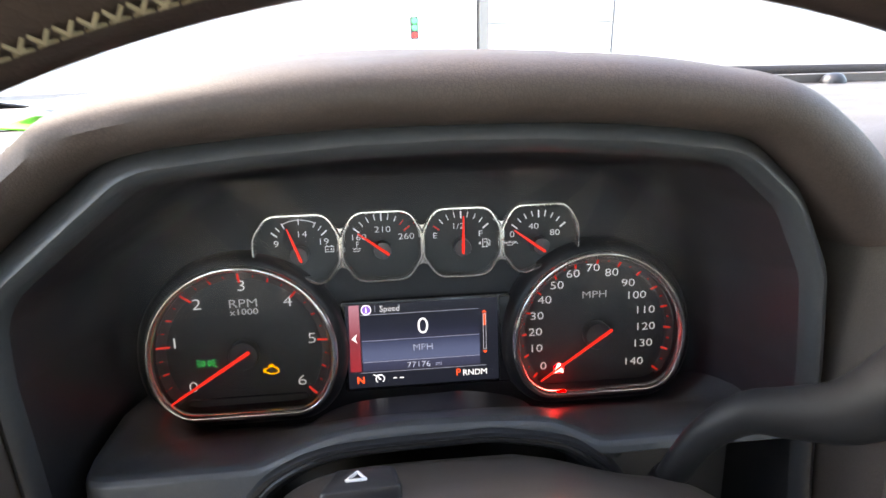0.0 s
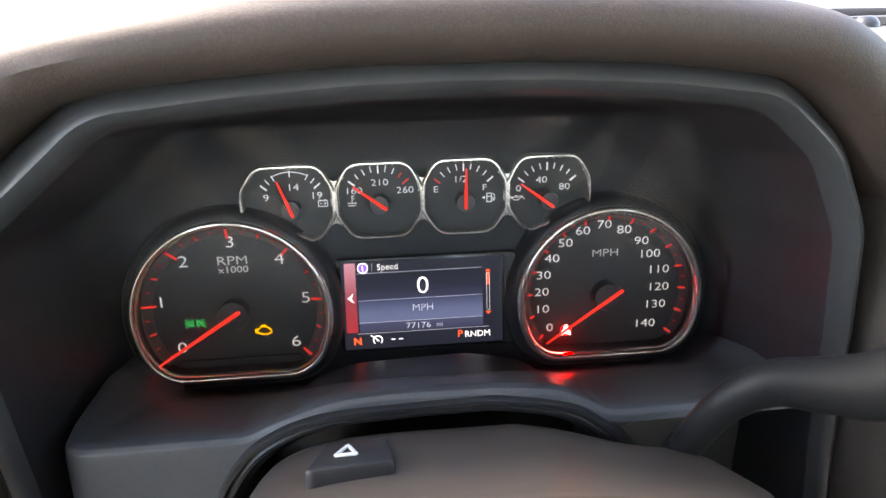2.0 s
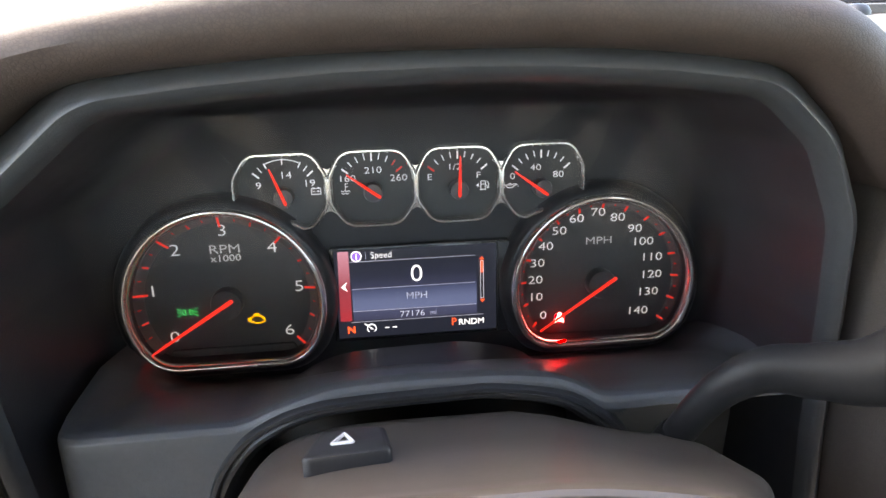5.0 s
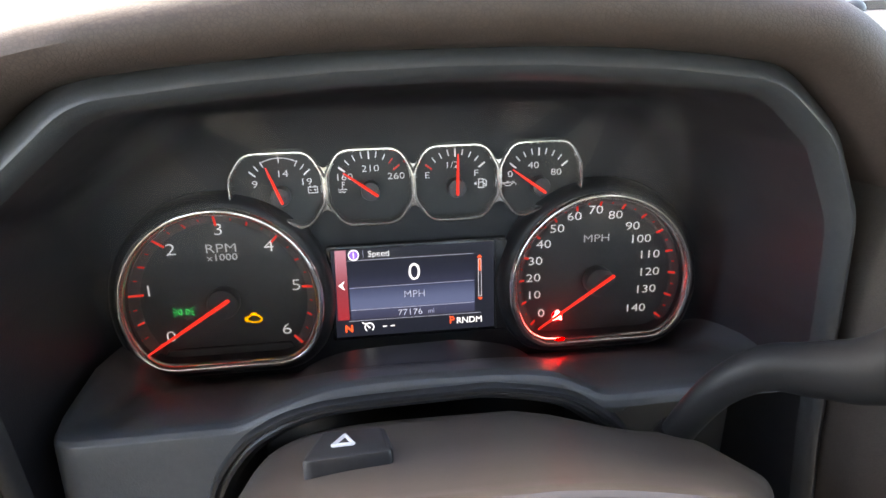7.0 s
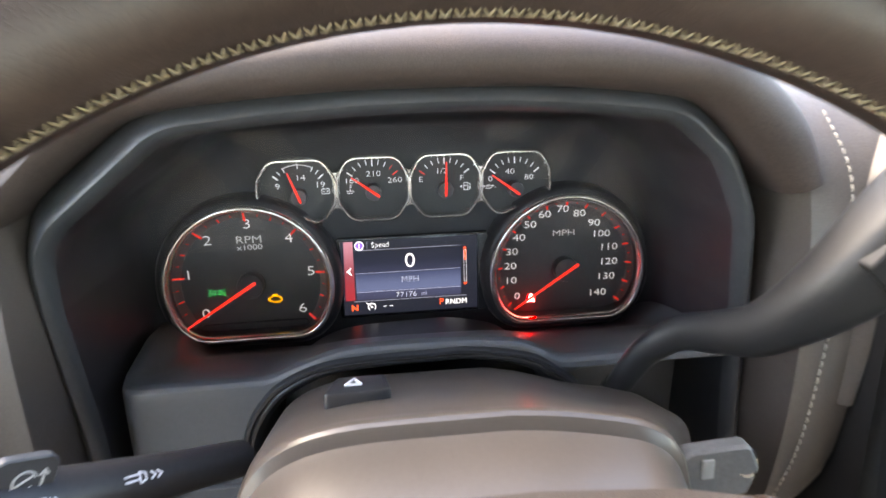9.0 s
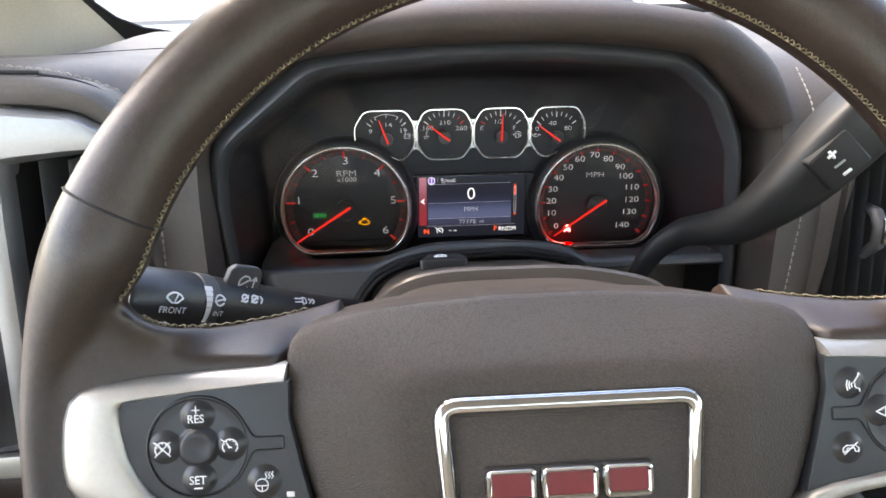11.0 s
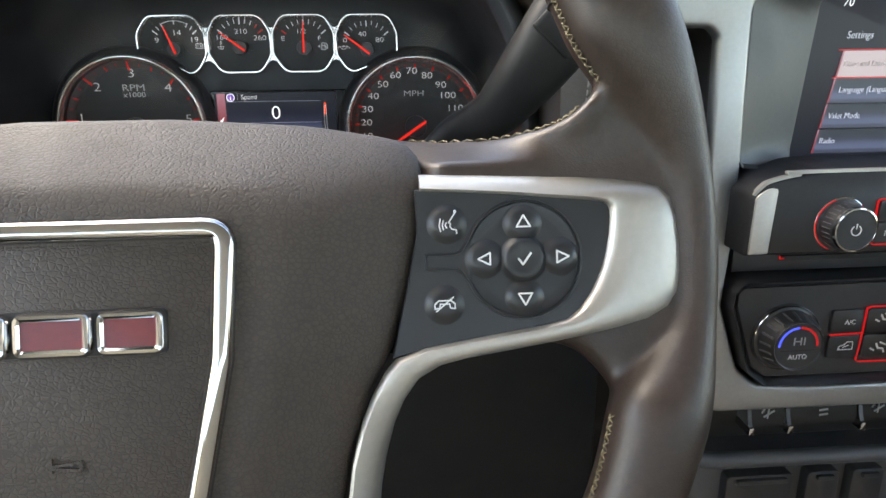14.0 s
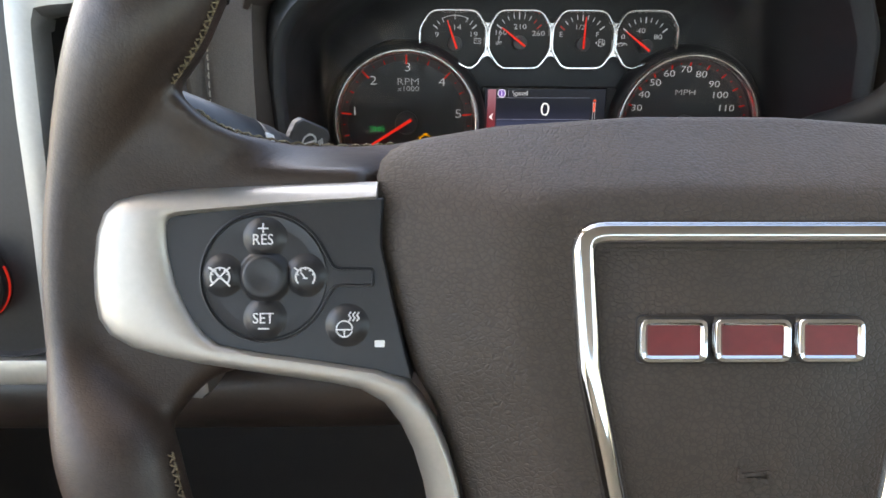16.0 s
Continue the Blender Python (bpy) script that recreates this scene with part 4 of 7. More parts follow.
hub(GX[2], 0.0800, 0.0052, fuel)
needle(GX[2], 0.080, (0.0257, 0.0992), (0.0250, 0.0765), 0.0009, fuel)

oil = small_dial("oil_gauge", GX[3], "small oil pressure dial")
small_scale(oil, GX[3], 0.0785, [(142, 1), (128, 0), (115, 0), (102, 0), (90, 1), (78, 0), (65, 0), (52, 0), (38, 1)])
for s, x, z in (("0", 0.0562, 0.0856), ("40", 0.0695, 0.0900), ("80", 0.0828, 0.0856)):
    part("numeral", words(s, 0.0052, x, z, -0.0004, 1.28, bold=-0.00006), DIGIT, oil)
part("oil_icon", strokes([[(0.0510, 0.0808), (0.0528, 0.0800), (0.0534, 0.0790), (0.0562, 0.0790), (0.0570, 0.0800), (0.0588, 0.0808), (0.0574, 0.0812), (0.0562, 0.0806), (0.0530, 0.0806), (0.0510, 0.0808)], [(0.0544, 0.0806), (0.0544, 0.0814), (0.0554, 0.0814)], [(0.0594, 0.0802), (0.0594, 0.0794)]], 0.00036, -0.0004), DIGIT, oil)
hub(GX[3], 0.0785, 0.0052, oil)
needle(GX[3], 0.0785, (0.0560, 0.0892), (0.0750, 0.0752), 0.0009, oil)

# chrome webs where neighbouring rings meet
for xa, xb in zip(GX, GX[1:]):
    xj = (xa + xb) / 2
    for up in (1, -1):
        web = [(xj, 0.0832 + up * 0.0060), (xj + up * 0.0024, 0.0832 + up * 0.0108), (xj + up * 0.0040, 0.0832 + up * 0.0146), (xj + up * 0.0016, 0.0832 + up * 0.0126), (xj, 0.0832 + up * 0.0120), (xj - up * 0.0016, 0.0832 + up * 0.0126), (xj - up * 0.0040, 0.0832 + up * 0.0146), (xj - up * 0.0024, 0.0832 + up * 0.0108)]
        part("ring_web", solid(web, [(0.0004, -0.0050), (0.0, -0.0044), (0.0, 0.001)]), RING_CHROME, cluster)

# the driver's screen
disp = part("driver_display", plate(rounded([(-0.0500, -0.0085), (0.0545, -0.0085), (0.0545, 0.0490), (-0.0500, 0.0490)], 0.002, 3), -0.0006, 0.004, 0.0005), GLOSS_BLACK, cluster, "lit trip display reading zero miles per hour")
part("side_strip", plate([(0.0468, -0.0075), (0.0538, -0.0075), (0.0538, 0.0478), (0.0468, 0.0478)], -0.0022, -0.0004), BLACK_PLASTIC, disp)
part("screen", flat([(-0.0475, -0.0062), (0.0462, -0.0062), (0.0462, 0.0470), (-0.0475, 0.0470)], -0.0009), SCREEN_BLACK, disp)
part("speed_bar", flat([(-0.0385, 0.0042), (0.0345, 0.0042), (0.0345, 0.0403), (-0.0385, 0.0403)], -0.0012), SCREEN_BLUE, disp)
part("red_tab", flat([(-0.0462, 0.0045), (-0.0395, 0.0045), (-0.0390, 0.0468), (-0.0452, 0.0468)], -0.0012), SCREEN_RED, disp)
part("tab_arrow", flat([(-0.0445, 0.0258), (-0.0408, 0.0288), (-0.0422, 0.0258), (-0.0408, 0.0228)], -0.0015), GLOW_WHITE, disp)
part("rules", strokes([[(-0.0385, 0.0405), (0.0340, 0.0405)], [(-0.0385, 0.0240), (0.0340, 0.0240)], [(-0.0385, 0.0103), (0.0340, 0.0103)], [(-0.0400, 0.0036), (0.0380, 0.0036)], [(-0.0294, 0.0420), (-0.0294, 0.0462)]], 0.00022, -0.0015), RULE_GREY, disp)
part("info_disc", lathe(-0.0347, 0.0437, [(0.0029, -0.0012), (0.0002, -0.0013)], 24), SCREEN_PURPLE, disp)
part("info_rim", band(circle(-0.0347, 0.0437, 0.0031, 24), [(0, -0.0016), (0.00045, -0.0016), (0.00045, -0.001), (0, -0.001)]), GLOW_WHITE, disp)
part("screen_text", words("i", 0.0052, -0.0347, 0.0437, -0.0017, 1.1), GLOW_WHITE, disp)
part("screen_text", words("Speed", 0.0054, -0.0205, 0.0434, -0.0014, 0.95, bold=-0.0001), GLOW_WHITE, disp)
part("screen_text", words("0", 0.0148, -0.0006, 0.0318, -0.0015, 1.06, bold=-0.00012), GLOW_WHITE, disp)
part("screen_text", words("MPH", 0.0064, -0.0010, 0.0182, -0.0016, 1.0, bold=-0.00018), SCREEN_TEXT, disp)
part("screen_text", words("77176", 0.0052, -0.0040, 0.0071, -0.0016, 1.15, bold=-0.00008), SCREEN_TEXT, disp)
part("screen_text", words("mi", 0.0040, 0.0084, 0.0069, -0.0015, 1.0), RULE_GREY, disp)
part("screen_text", words("N", 0.0058, -0.0402, -0.0009, -0.0015, 1.1, bold=0.0002), SCREEN_ORANGE, disp)
part("screen_text", words("P", 0.0066, 0.0207, 0.0000, -0.0015, 1.0), SCREEN_ORANGE, disp)
part("screen_text", words("RNDM", 0.0054, 0.0310, -0.0005, -0.0015, 1.0), GLOW_WHITE, disp)
cx, cz = -0.0284, -0.0008
part("cruise_icon", strokes([circle(cx, cz, 0.0026, 14, -50, 230), [(cx, cz), (cx - 0.0014, cz + 0.0012)], [(cx - 0.0040, cz + 0.0030), (cx - 0.0022, cz + 0.0020)], [(cx - 0.0006, cz - 0.0004), (cx + 0.0006, cz - 0.0004)]], 0.0005, -0.0015), GLOW_WHITE, disp)
part("screen_text", strokes([[(-0.0205, -0.0009), (-0.0182, -0.0009)], [(-0.0160, -0.0009), (-0.0137, -0.0009)]], 0.0005, -0.0015), GLOW_WHITE, disp)
part("scroll_bar", strokes([[(0.0369, 0.0140), (0.0386, 0.0140), (0.0386, 0.0368), (0.0369, 0.0368), (0.0369, 0.0140)]], 0.00022, -0.0015), SCREEN_TEXT, disp)
part("scroll_thumb", flat([(0.0371, 0.0298), (0.0384, 0.0298), (0.0384, 0.0366), (0.0371, 0.0366)], -0.0016), SCREEN_ORANGE, disp)
part("scroll_arrow", flat([(0.0362, 0.0378), (0.0393, 0.0378), (0.03775, 0.0394)], -0.0016), SCREEN_ORANGE, disp)
part("scroll_arrow", flat([(0.0362, 0.0130), (0.0393, 0.0130), (0.03775, 0.0114)], -0.0016), SCREEN_ORANGE, disp)

# the clear lens that leans over the dials
lens = part("lens", sheet(lambda u, v: (-0.166 + 0.330 * u, -0.016 - 0.034 * v - 0.006 * (2 * u - 1) ** 2, -0.022 + 0.150 * v), 16, 8, 0), LENS, cluster, "clear curved lens over the dials")
lens.visible_shadow = False


# ---- the steering wheel ----
def radial(outline, c, n=120):
    """An outline sampled at even angles about a point inside it."""
    out = []
    P = [Vector(p) for p in outline]
    for k in range(n):
        d = Vector((math.cos(2 * math.pi * k / n), math.sin(2 * math.pi * k / n)))
        best = None
        for a, b in zip(P, P[1:] + P[:1]):
            e, o = b - a, a - Vector(c)
            den = d.x * e.y - d.y * e.x
            if abs(den) < 1e-12:
                continue
            t = (o.x * e.y - o.y * e.x) / den
            s = (o.x * d.y - o.y * d.x) / den
            if t > 0 and -1e-6 <= s <= 1 + 1e-6 and (best is None or t > best):
                best = t
        out.append(tuple(Vector(c) + d * best))
    return out


def mirrored(pts):
    return [(-x, z) for x, z in pts]


def step(a, b, x):
    t = max(0.0, min(1.0, (x - a) / (b - a)))
    return t * t * (3 - 2 * t)


wheel = thing("steering_wheel", "brown leather steering wheel with satin silver spokes and switches", "steering wheel", (0, 0.05, 0), CAR @ STEER)


def rim_section(ang):
    """Centre radius, half width and half depth of the rim at an angle in degrees."""
    a = abs((ang + 180) % 360 - 180)
    a = min(a, 180 - a)
    off = ang if -90 <= ang <= 90 else (180 - ang if ang > 0 else -180 - ang)
    b = (1 - step(6.0, 25, off + 0.5) if off > 0 else 1 - step(5.0, 17, -off)) if abs(off) < 40 else 0
    g = math.exp(-((abs(off) - 20) / 12) ** 2) if abs(off) < 90 else 0
    g = g if off > 0 else -1.6 * math.exp(-((off + 30) / 11) ** 2)
    return 0.178 + 0.0085 * b - 0.0012 * g, 0.0160 - 0.0085 * b + 0.0015 * g, 0.0155 - 0.0055 * b + 0.001 * g, 0.0065 * b


def rim_mesh():
    loops = []
    n, m = 168, 22
    for i in range(n):
        ang = -90 + 360 * i / n
        if ang > 180:
            ang -= 360
        R, rw, rd, yo = rim_section(ang)
        c, s = math.cos(radians(ang)), math.sin(radians(ang))
        loop = []
        for k in range(m):
            t = 2 * math.pi * k / m
            e = 1.0 + 0.05 * math.cos(2 * t)
            rr = R + rw * math.cos(t)
            loop.append((rr * c, yo + rd * math.sin(t) * e, rr * s))
        loops.append(loop)
    bm = loft(loops + loops[:1], caps=False)
    bmesh.ops.remove_doubles(bm, verts=bm.verts, dist=1e-6)
    return bm


AIRBAG = [(-0.1015, 0.0270), (-0.1002, 0.0072), (-0.0964, -0.0092), (-0.0909, -0.0275), (-0.0844, -0.0390), (-0.0770, -0.0610), (-0.0715, -0.0900), (-0.0660, -0.1120), (-0.0480, -0.1260)]
top_edge = [(-0.1000, 0.0345), (-0.0920, 0.0388), (-0.0650, 0.0436), (-0.0220, 0.0466)]
AIRBAG_OUT = AIRBAG + mirrored(AIRBAG)[::-1] + mirrored(top_edge) + top_edge[::-1]
AIRBAG_OUT = rounded(AIRBAG_OUT, 0.004, 3)
CHROME_OUT = rounded([(-0.0478, 0.0127), (-0.0455, -0.027), (-0.0325, -0.092), (0.0325, -0.092), (0.0455, -0.027), (0.0478, 0.0127)], [0.0085, 0.03, 0.012, 0.012, 0.03, 0.0085], 7)


def airbag_mesh():
    c = (0, -0.035)
    a, b = radial(AIRBAG_OUT, c, 160), radial(inset(CHROME_OUT, 0.001), c, 160)
    loops = []
    for t, y in ((0.0, 0.050), (0.0, 0.011), (0.006, 0.0058), (0.025, 0.0038), (0.06, 0.0028), (0.15, 0.0012), (0.30, -0.0014), (0.45, -0.0040), (0.60, -0.0065), (0.67, -0.0075), (0.73, -0.0079), (0.80, -0.0080), (0.90, -0.0080), (1.0, -0.0080)):
        loop = []
        for p, q in zip(a, b):
            x, z = p[0] + (q[0] - p[0]) * t, p[1] + (q[1] - p[1]) * t
            roll = 0.010 * step(0.022, 0.047, z) + 0.004 * step(0.012, 0.03, z)
            loop.append((x, y + roll, z))
        loops.append(loop)
    return loft(loops)


airbag = part("airbag_cover", airbag_mesh(), PAD_LEATHER, wheel, "brown grained airbag cover", 55)
part("chrome_frame", band(inset(CHROME_OUT, -0.0009), [(-0.0002, -0.0055), (0.0, -0.0088), (0.0008, -0.0102), (0.0021, -0.0109), (0.0036, -0.0111), (0.0050, -0.0107), (0.0060, -0.0096), (0.0063, -0.0060)]), CHROME, airbag, "polished chrome frame")
part("centre_pad", solid(inset(CHROME_OUT, 0.0051), [(0.0015, -0.0082), (0.0006, -0.0079), (0, -0.0070), (0, -0.004)]), PAD_LEATHER, airbag)
part("horn_mark", strokes([[(-0.0035, -0.0520), (-0.0035, -0.0555)], [(-0.0030, -0.0538), (0.0045, -0.0530)], [(-0.0030, -0.0545), (0.0045, -0.0552)], [(0.0045, -0.0530), (0.0045, -0.0552)]], 0.0008, -0.0091, depth=0.0012), PAD_LEATHER, airbag)
badge = part("badge", plate(rounded([(-0.0312, -0.0240), (0.0288, -0.0240), (0.0288, -0.0113), (-0.0312, -0.0113)], 0.0018, 4), -0.0090, -0.0078, 0.0004), BLACK_PLASTIC, airbag, "badge of three chrome and red blocks")
for x0, x1 in ((-0.0312, -0.0125), (-0.0117, 0.0094), (0.0102, 0.0288)):
    o = rounded([(x0, -0.0240), (x1, -0.0240), (x1, -0.0113), (x0, -0.0113)], 0.0032, 5)
    part("badge_block", band(o, [(0, -0.0080), (0.0001, -0.0104), (0.0008, -0.0113), (0.0017, -0.0114), (0.0024, -0.0108), (0.0025, -0.0080)]), CHROME, badge)
    part("enamel", flat(rounded([(x0 + 0.0023, -0.0217), (x1 - 0.0023, -0.0217), (x1 - 0.0023, -0.0136), (x0 + 0.0023, -0.0136)], 0.0009, 3), -0.0105, 0.0025), RED_ENAMEL, badge, "deep red enamel")

# spokes: leather bridge, silver surround, switch panel
TRIM_OUT = [(0.1003, 0.0256), (0.112, 0.0252), (0.125, 0.0246), (0.138, 0.0240), (0.150, 0.0234), (0.160, 0.0225), (0.168, 0.0214), (0.1735, 0.0194), (0.1768, 0.0160), (0.1788, 0.0100), (0.1798, 0.0), (0.1796, -0.0075), (0.1785, -0.0135), (0.1755, -0.0180), (0.169, -0.0215), (0.160, -0.0238), (0.150, -0.0257), (0.138, -0.0276), (0.125, -0.0295), (0.113, -0.0312), (0.105, -0.0330), (0.0985, -0.0368), (0.0940, -0.0430), (0.0905, -0.0510), (0.0878, -0.0610), (0.0855, -0.0730), (0.0838, -0.088), (0.0822, -0.105), (0.081, -0.13), (0.081, -0.155)]
TRIM_IN = [(0.1003, 0.0197), (0.114, 0.0189), (0.128, 0.0179), (0.140, 0.0167), (0.149, 0.0159), (0.1535, 0.0154), (0.1560, 0.0149), (0.1572, 0.0140), (0.1578, 0.0125), (0.1579, 0.0100), (0.1574, 0.0050), (0.1564, 0.0), (0.1551, -0.0045), (0.1533, -0.0088), (0.1508, -0.0132), (0.1478, -0.0172), (0.1438, -0.0203), (0.134, -0.0224), (0.122, -0.0240), (0.110, -0.0258), (0.1, -0.0274), (0.0922, -0.0302), (0.0880, -0.0350), (0.0840, -0.0420), (0.0805, -0.0500), (0.0775, -0.0610), (0.0752, -0.078), (0.073, -0.1), (0.0695, -0.13), (0.068, -0.155)]


def silver_mesh(s):
    loops = []
    for (ox, oz), (ix, iz) in zip(TRIM_OUT, TRIM_IN):
        row = []
        back = 0.010 * step(0.018, 0.030, oz) + 0.006 * step(-0.03, -0.07, oz)
        for t, y in ((-0.02, 0.022), (0.0, 0.010), (0.012, 0.0035), (0.05, 0.0004), (0.14, -0.0010), (0.35, -0.0020), (0.65, -0.0024), (0.88, -0.0020), (0.965, -0.0010), (1.0, 0.0008), (1.0, 0.006)):
            oe = ox + (0.0012 if s > 0 else -0.0008) * step(0.150, 0.175, ox)
            row.append((s * (oe + (ix - oe) * t), y + back * (1 - t), oz + (iz - oz) * t))
        loops.append(row)
    return loft(loops)


PANEL = [(0.0985, 0.0202), (0.114, 0.0194), (0.128, 0.0184), (0.149, 0.0164), (0.1575, 0.0150), (0.1588, 0.0120), (0.1580, 0.0050), (0.1556, -0.0050), (0.1515, -0.0136), (0.1480, -0.0180), (0.1438, -0.0210), (0.122, -0.0246), (0.0985, -0.0284), (0.0905, -0.0302), (0.0955, -0.0092), (0.0990, 0.0072)]


UPPER = smooth_open([(0.084, 0.0455, 0.050), (0.098, 0.0420, 0.042), (0.112, 0.0398, 0.033), (0.128, 0.0388, 0.021), (0.140, 0.0400, 0.0105), (0.1475, 0.0425, 0.0050), (0.1535, 0.0480, 0.0020), (0.162, 0.0560, 0.0010), (0.172, 0.0570, 0.0020), (0.184, 0.0450, 0.0040)], 5)
LOWER = smooth_open([(0.084, -0.0330, 0.012), (0.098, -0.0320, 0.012), (0.112, -0.0305, 0.012), (0.128, -0.0290, 0.012), (0.140, -0.0295, 0.012), (0.1490, -0.0325, 0.011), (0.1555, -0.0390, 0.008), (0.163, -0.0490, 0.004), (0.172, -0.0500, 0.003), (0.184, -0.0400, 0.005)], 5)


def bridge_mesh(s, bm):
    """Leather between rim and hub: it slopes back from the silver surround to a ridge behind it."""
    loops = []
    for a, b in zip(UPPER, LOWER):
        front = 0.0060 * step(0.180, 0.140, a.x) + 0.012 * step(0.107, 0.097, a.x)
        zt = min(0.0285, a.y - 0.006)
        zl = max(b.y + 0.005, -0.045)
        row = [(a.x, a.z + 0.016, a.y - 0.012), (a.x, a.z + 0.005, a.y - 0.001), (a.x, a.z - 0.001, a.y), (a.x, a.z - 0.004, a.y - 0.0022), (a.x, a.z * 0.45 + front * 0.55 - 0.001, zt + (a.y - zt) * 0.40), (a.x, front, zt), (a.x, front + 0.001, 0.0), (b.x, front, zl), (b.x, front + 0.003, b.y + 0.001), (b.x, b.z, b.y), (b.x, b.z + 0.012, b.y + 0.004)]
        loops.append([(s * x, y, z) for x, y, z in row])
    return loft(loops, bm=bm)


# one wrapped skin over the rim and both spokes
skin = rim_mesh()
for s in (-1, 1):
    bridge_mesh(s, skin)
rim = part("rim", skin, RIM_LEATHER, wheel, "worn brown leather rim and spoke wrap", 60)
wrap = rim.modifiers.new("wrap", "REMESH")
wrap.mode, wrap.voxel_size, wrap.use_smooth_shade = "VOXEL", 0.0015, True
soft = rim.modifiers.new("soft", "SMOOTH")
soft.factor, soft.iterations = 0.5, 20


# pinched seams where two pieces of leather meet
for ang in (28, 152):
    R, rw, rd, yo = rim_section(ang)
    c, s = math.cos(radians(ang)), math.sin(radians(ang))
    pts = []
    for k in range(25):
        t = 2 * math.pi * k / 24
        pts.append(((R + rw * math.cos(t)) * c, yo + rd * math.sin(t) * (1 + 0.05 * math.cos(2 * t)), (R + rw * math.cos(t)) * s))
    part("leather_seam", tube(pts, 0.0005, 6, False), RUBBER, rim)


def cross_stitch(place, a0, a1, n):
    """Crossed tan threads; place(along, across, lift) gives a point on the leather."""
    bm = bmesh.new()
    for k in range(n):
        for cross in (1, -1):
            ends = [place(a0 + (a1 - a0) * (k + f) / n, sgn * cross, lift) for f, sgn, lift in ((0.10, -1, -0.0001), (0.5, 0, 0.0006), (0.90, 1, -0.0001))]
            tube(ends, [0.00027, 0.00035, 0.00027], 5, True, bm)
    return bm


def on_rim(ang, across, lift):
    R, rw, rd, yo = rim_section((ang + 180) % 360 - 180)
    t = math.pi - 0.18 + 0.068 * across
    rr = R + (rw + lift) * math.cos(t)
    return (rr * math.cos(radians(ang)), yo - (rd + lift) * math.sin(t), rr * math.sin(radians(ang)))


for a0, a1 in ((15, 165), (-58, -17.5), (197.5, 238)):
    part("stitching", cross_stitch(on_rim, a0, a1, int((a1 - a0) * 1.05)), THREAD, rim, "tan cross stitching")
for s in (-1, 1):
    ridge = [Vector((s * p.x, p.z + 0.0028, p.y - 0.0002)) for p in UPPER if 0.096 < p.x < 0.152]

    def on_ridge(u, across, lift):
        k = min(int(u), len(ridge) - 2)
        return ridge[k].lerp(ridge[k + 1], u - k) + Vector((0, -0.0016 * across, lift))
    part("stitching", cross_stitch(on_ridge, 0, len(ridge) - 1.001, 18), THREAD, rim, "tan cross stitching")

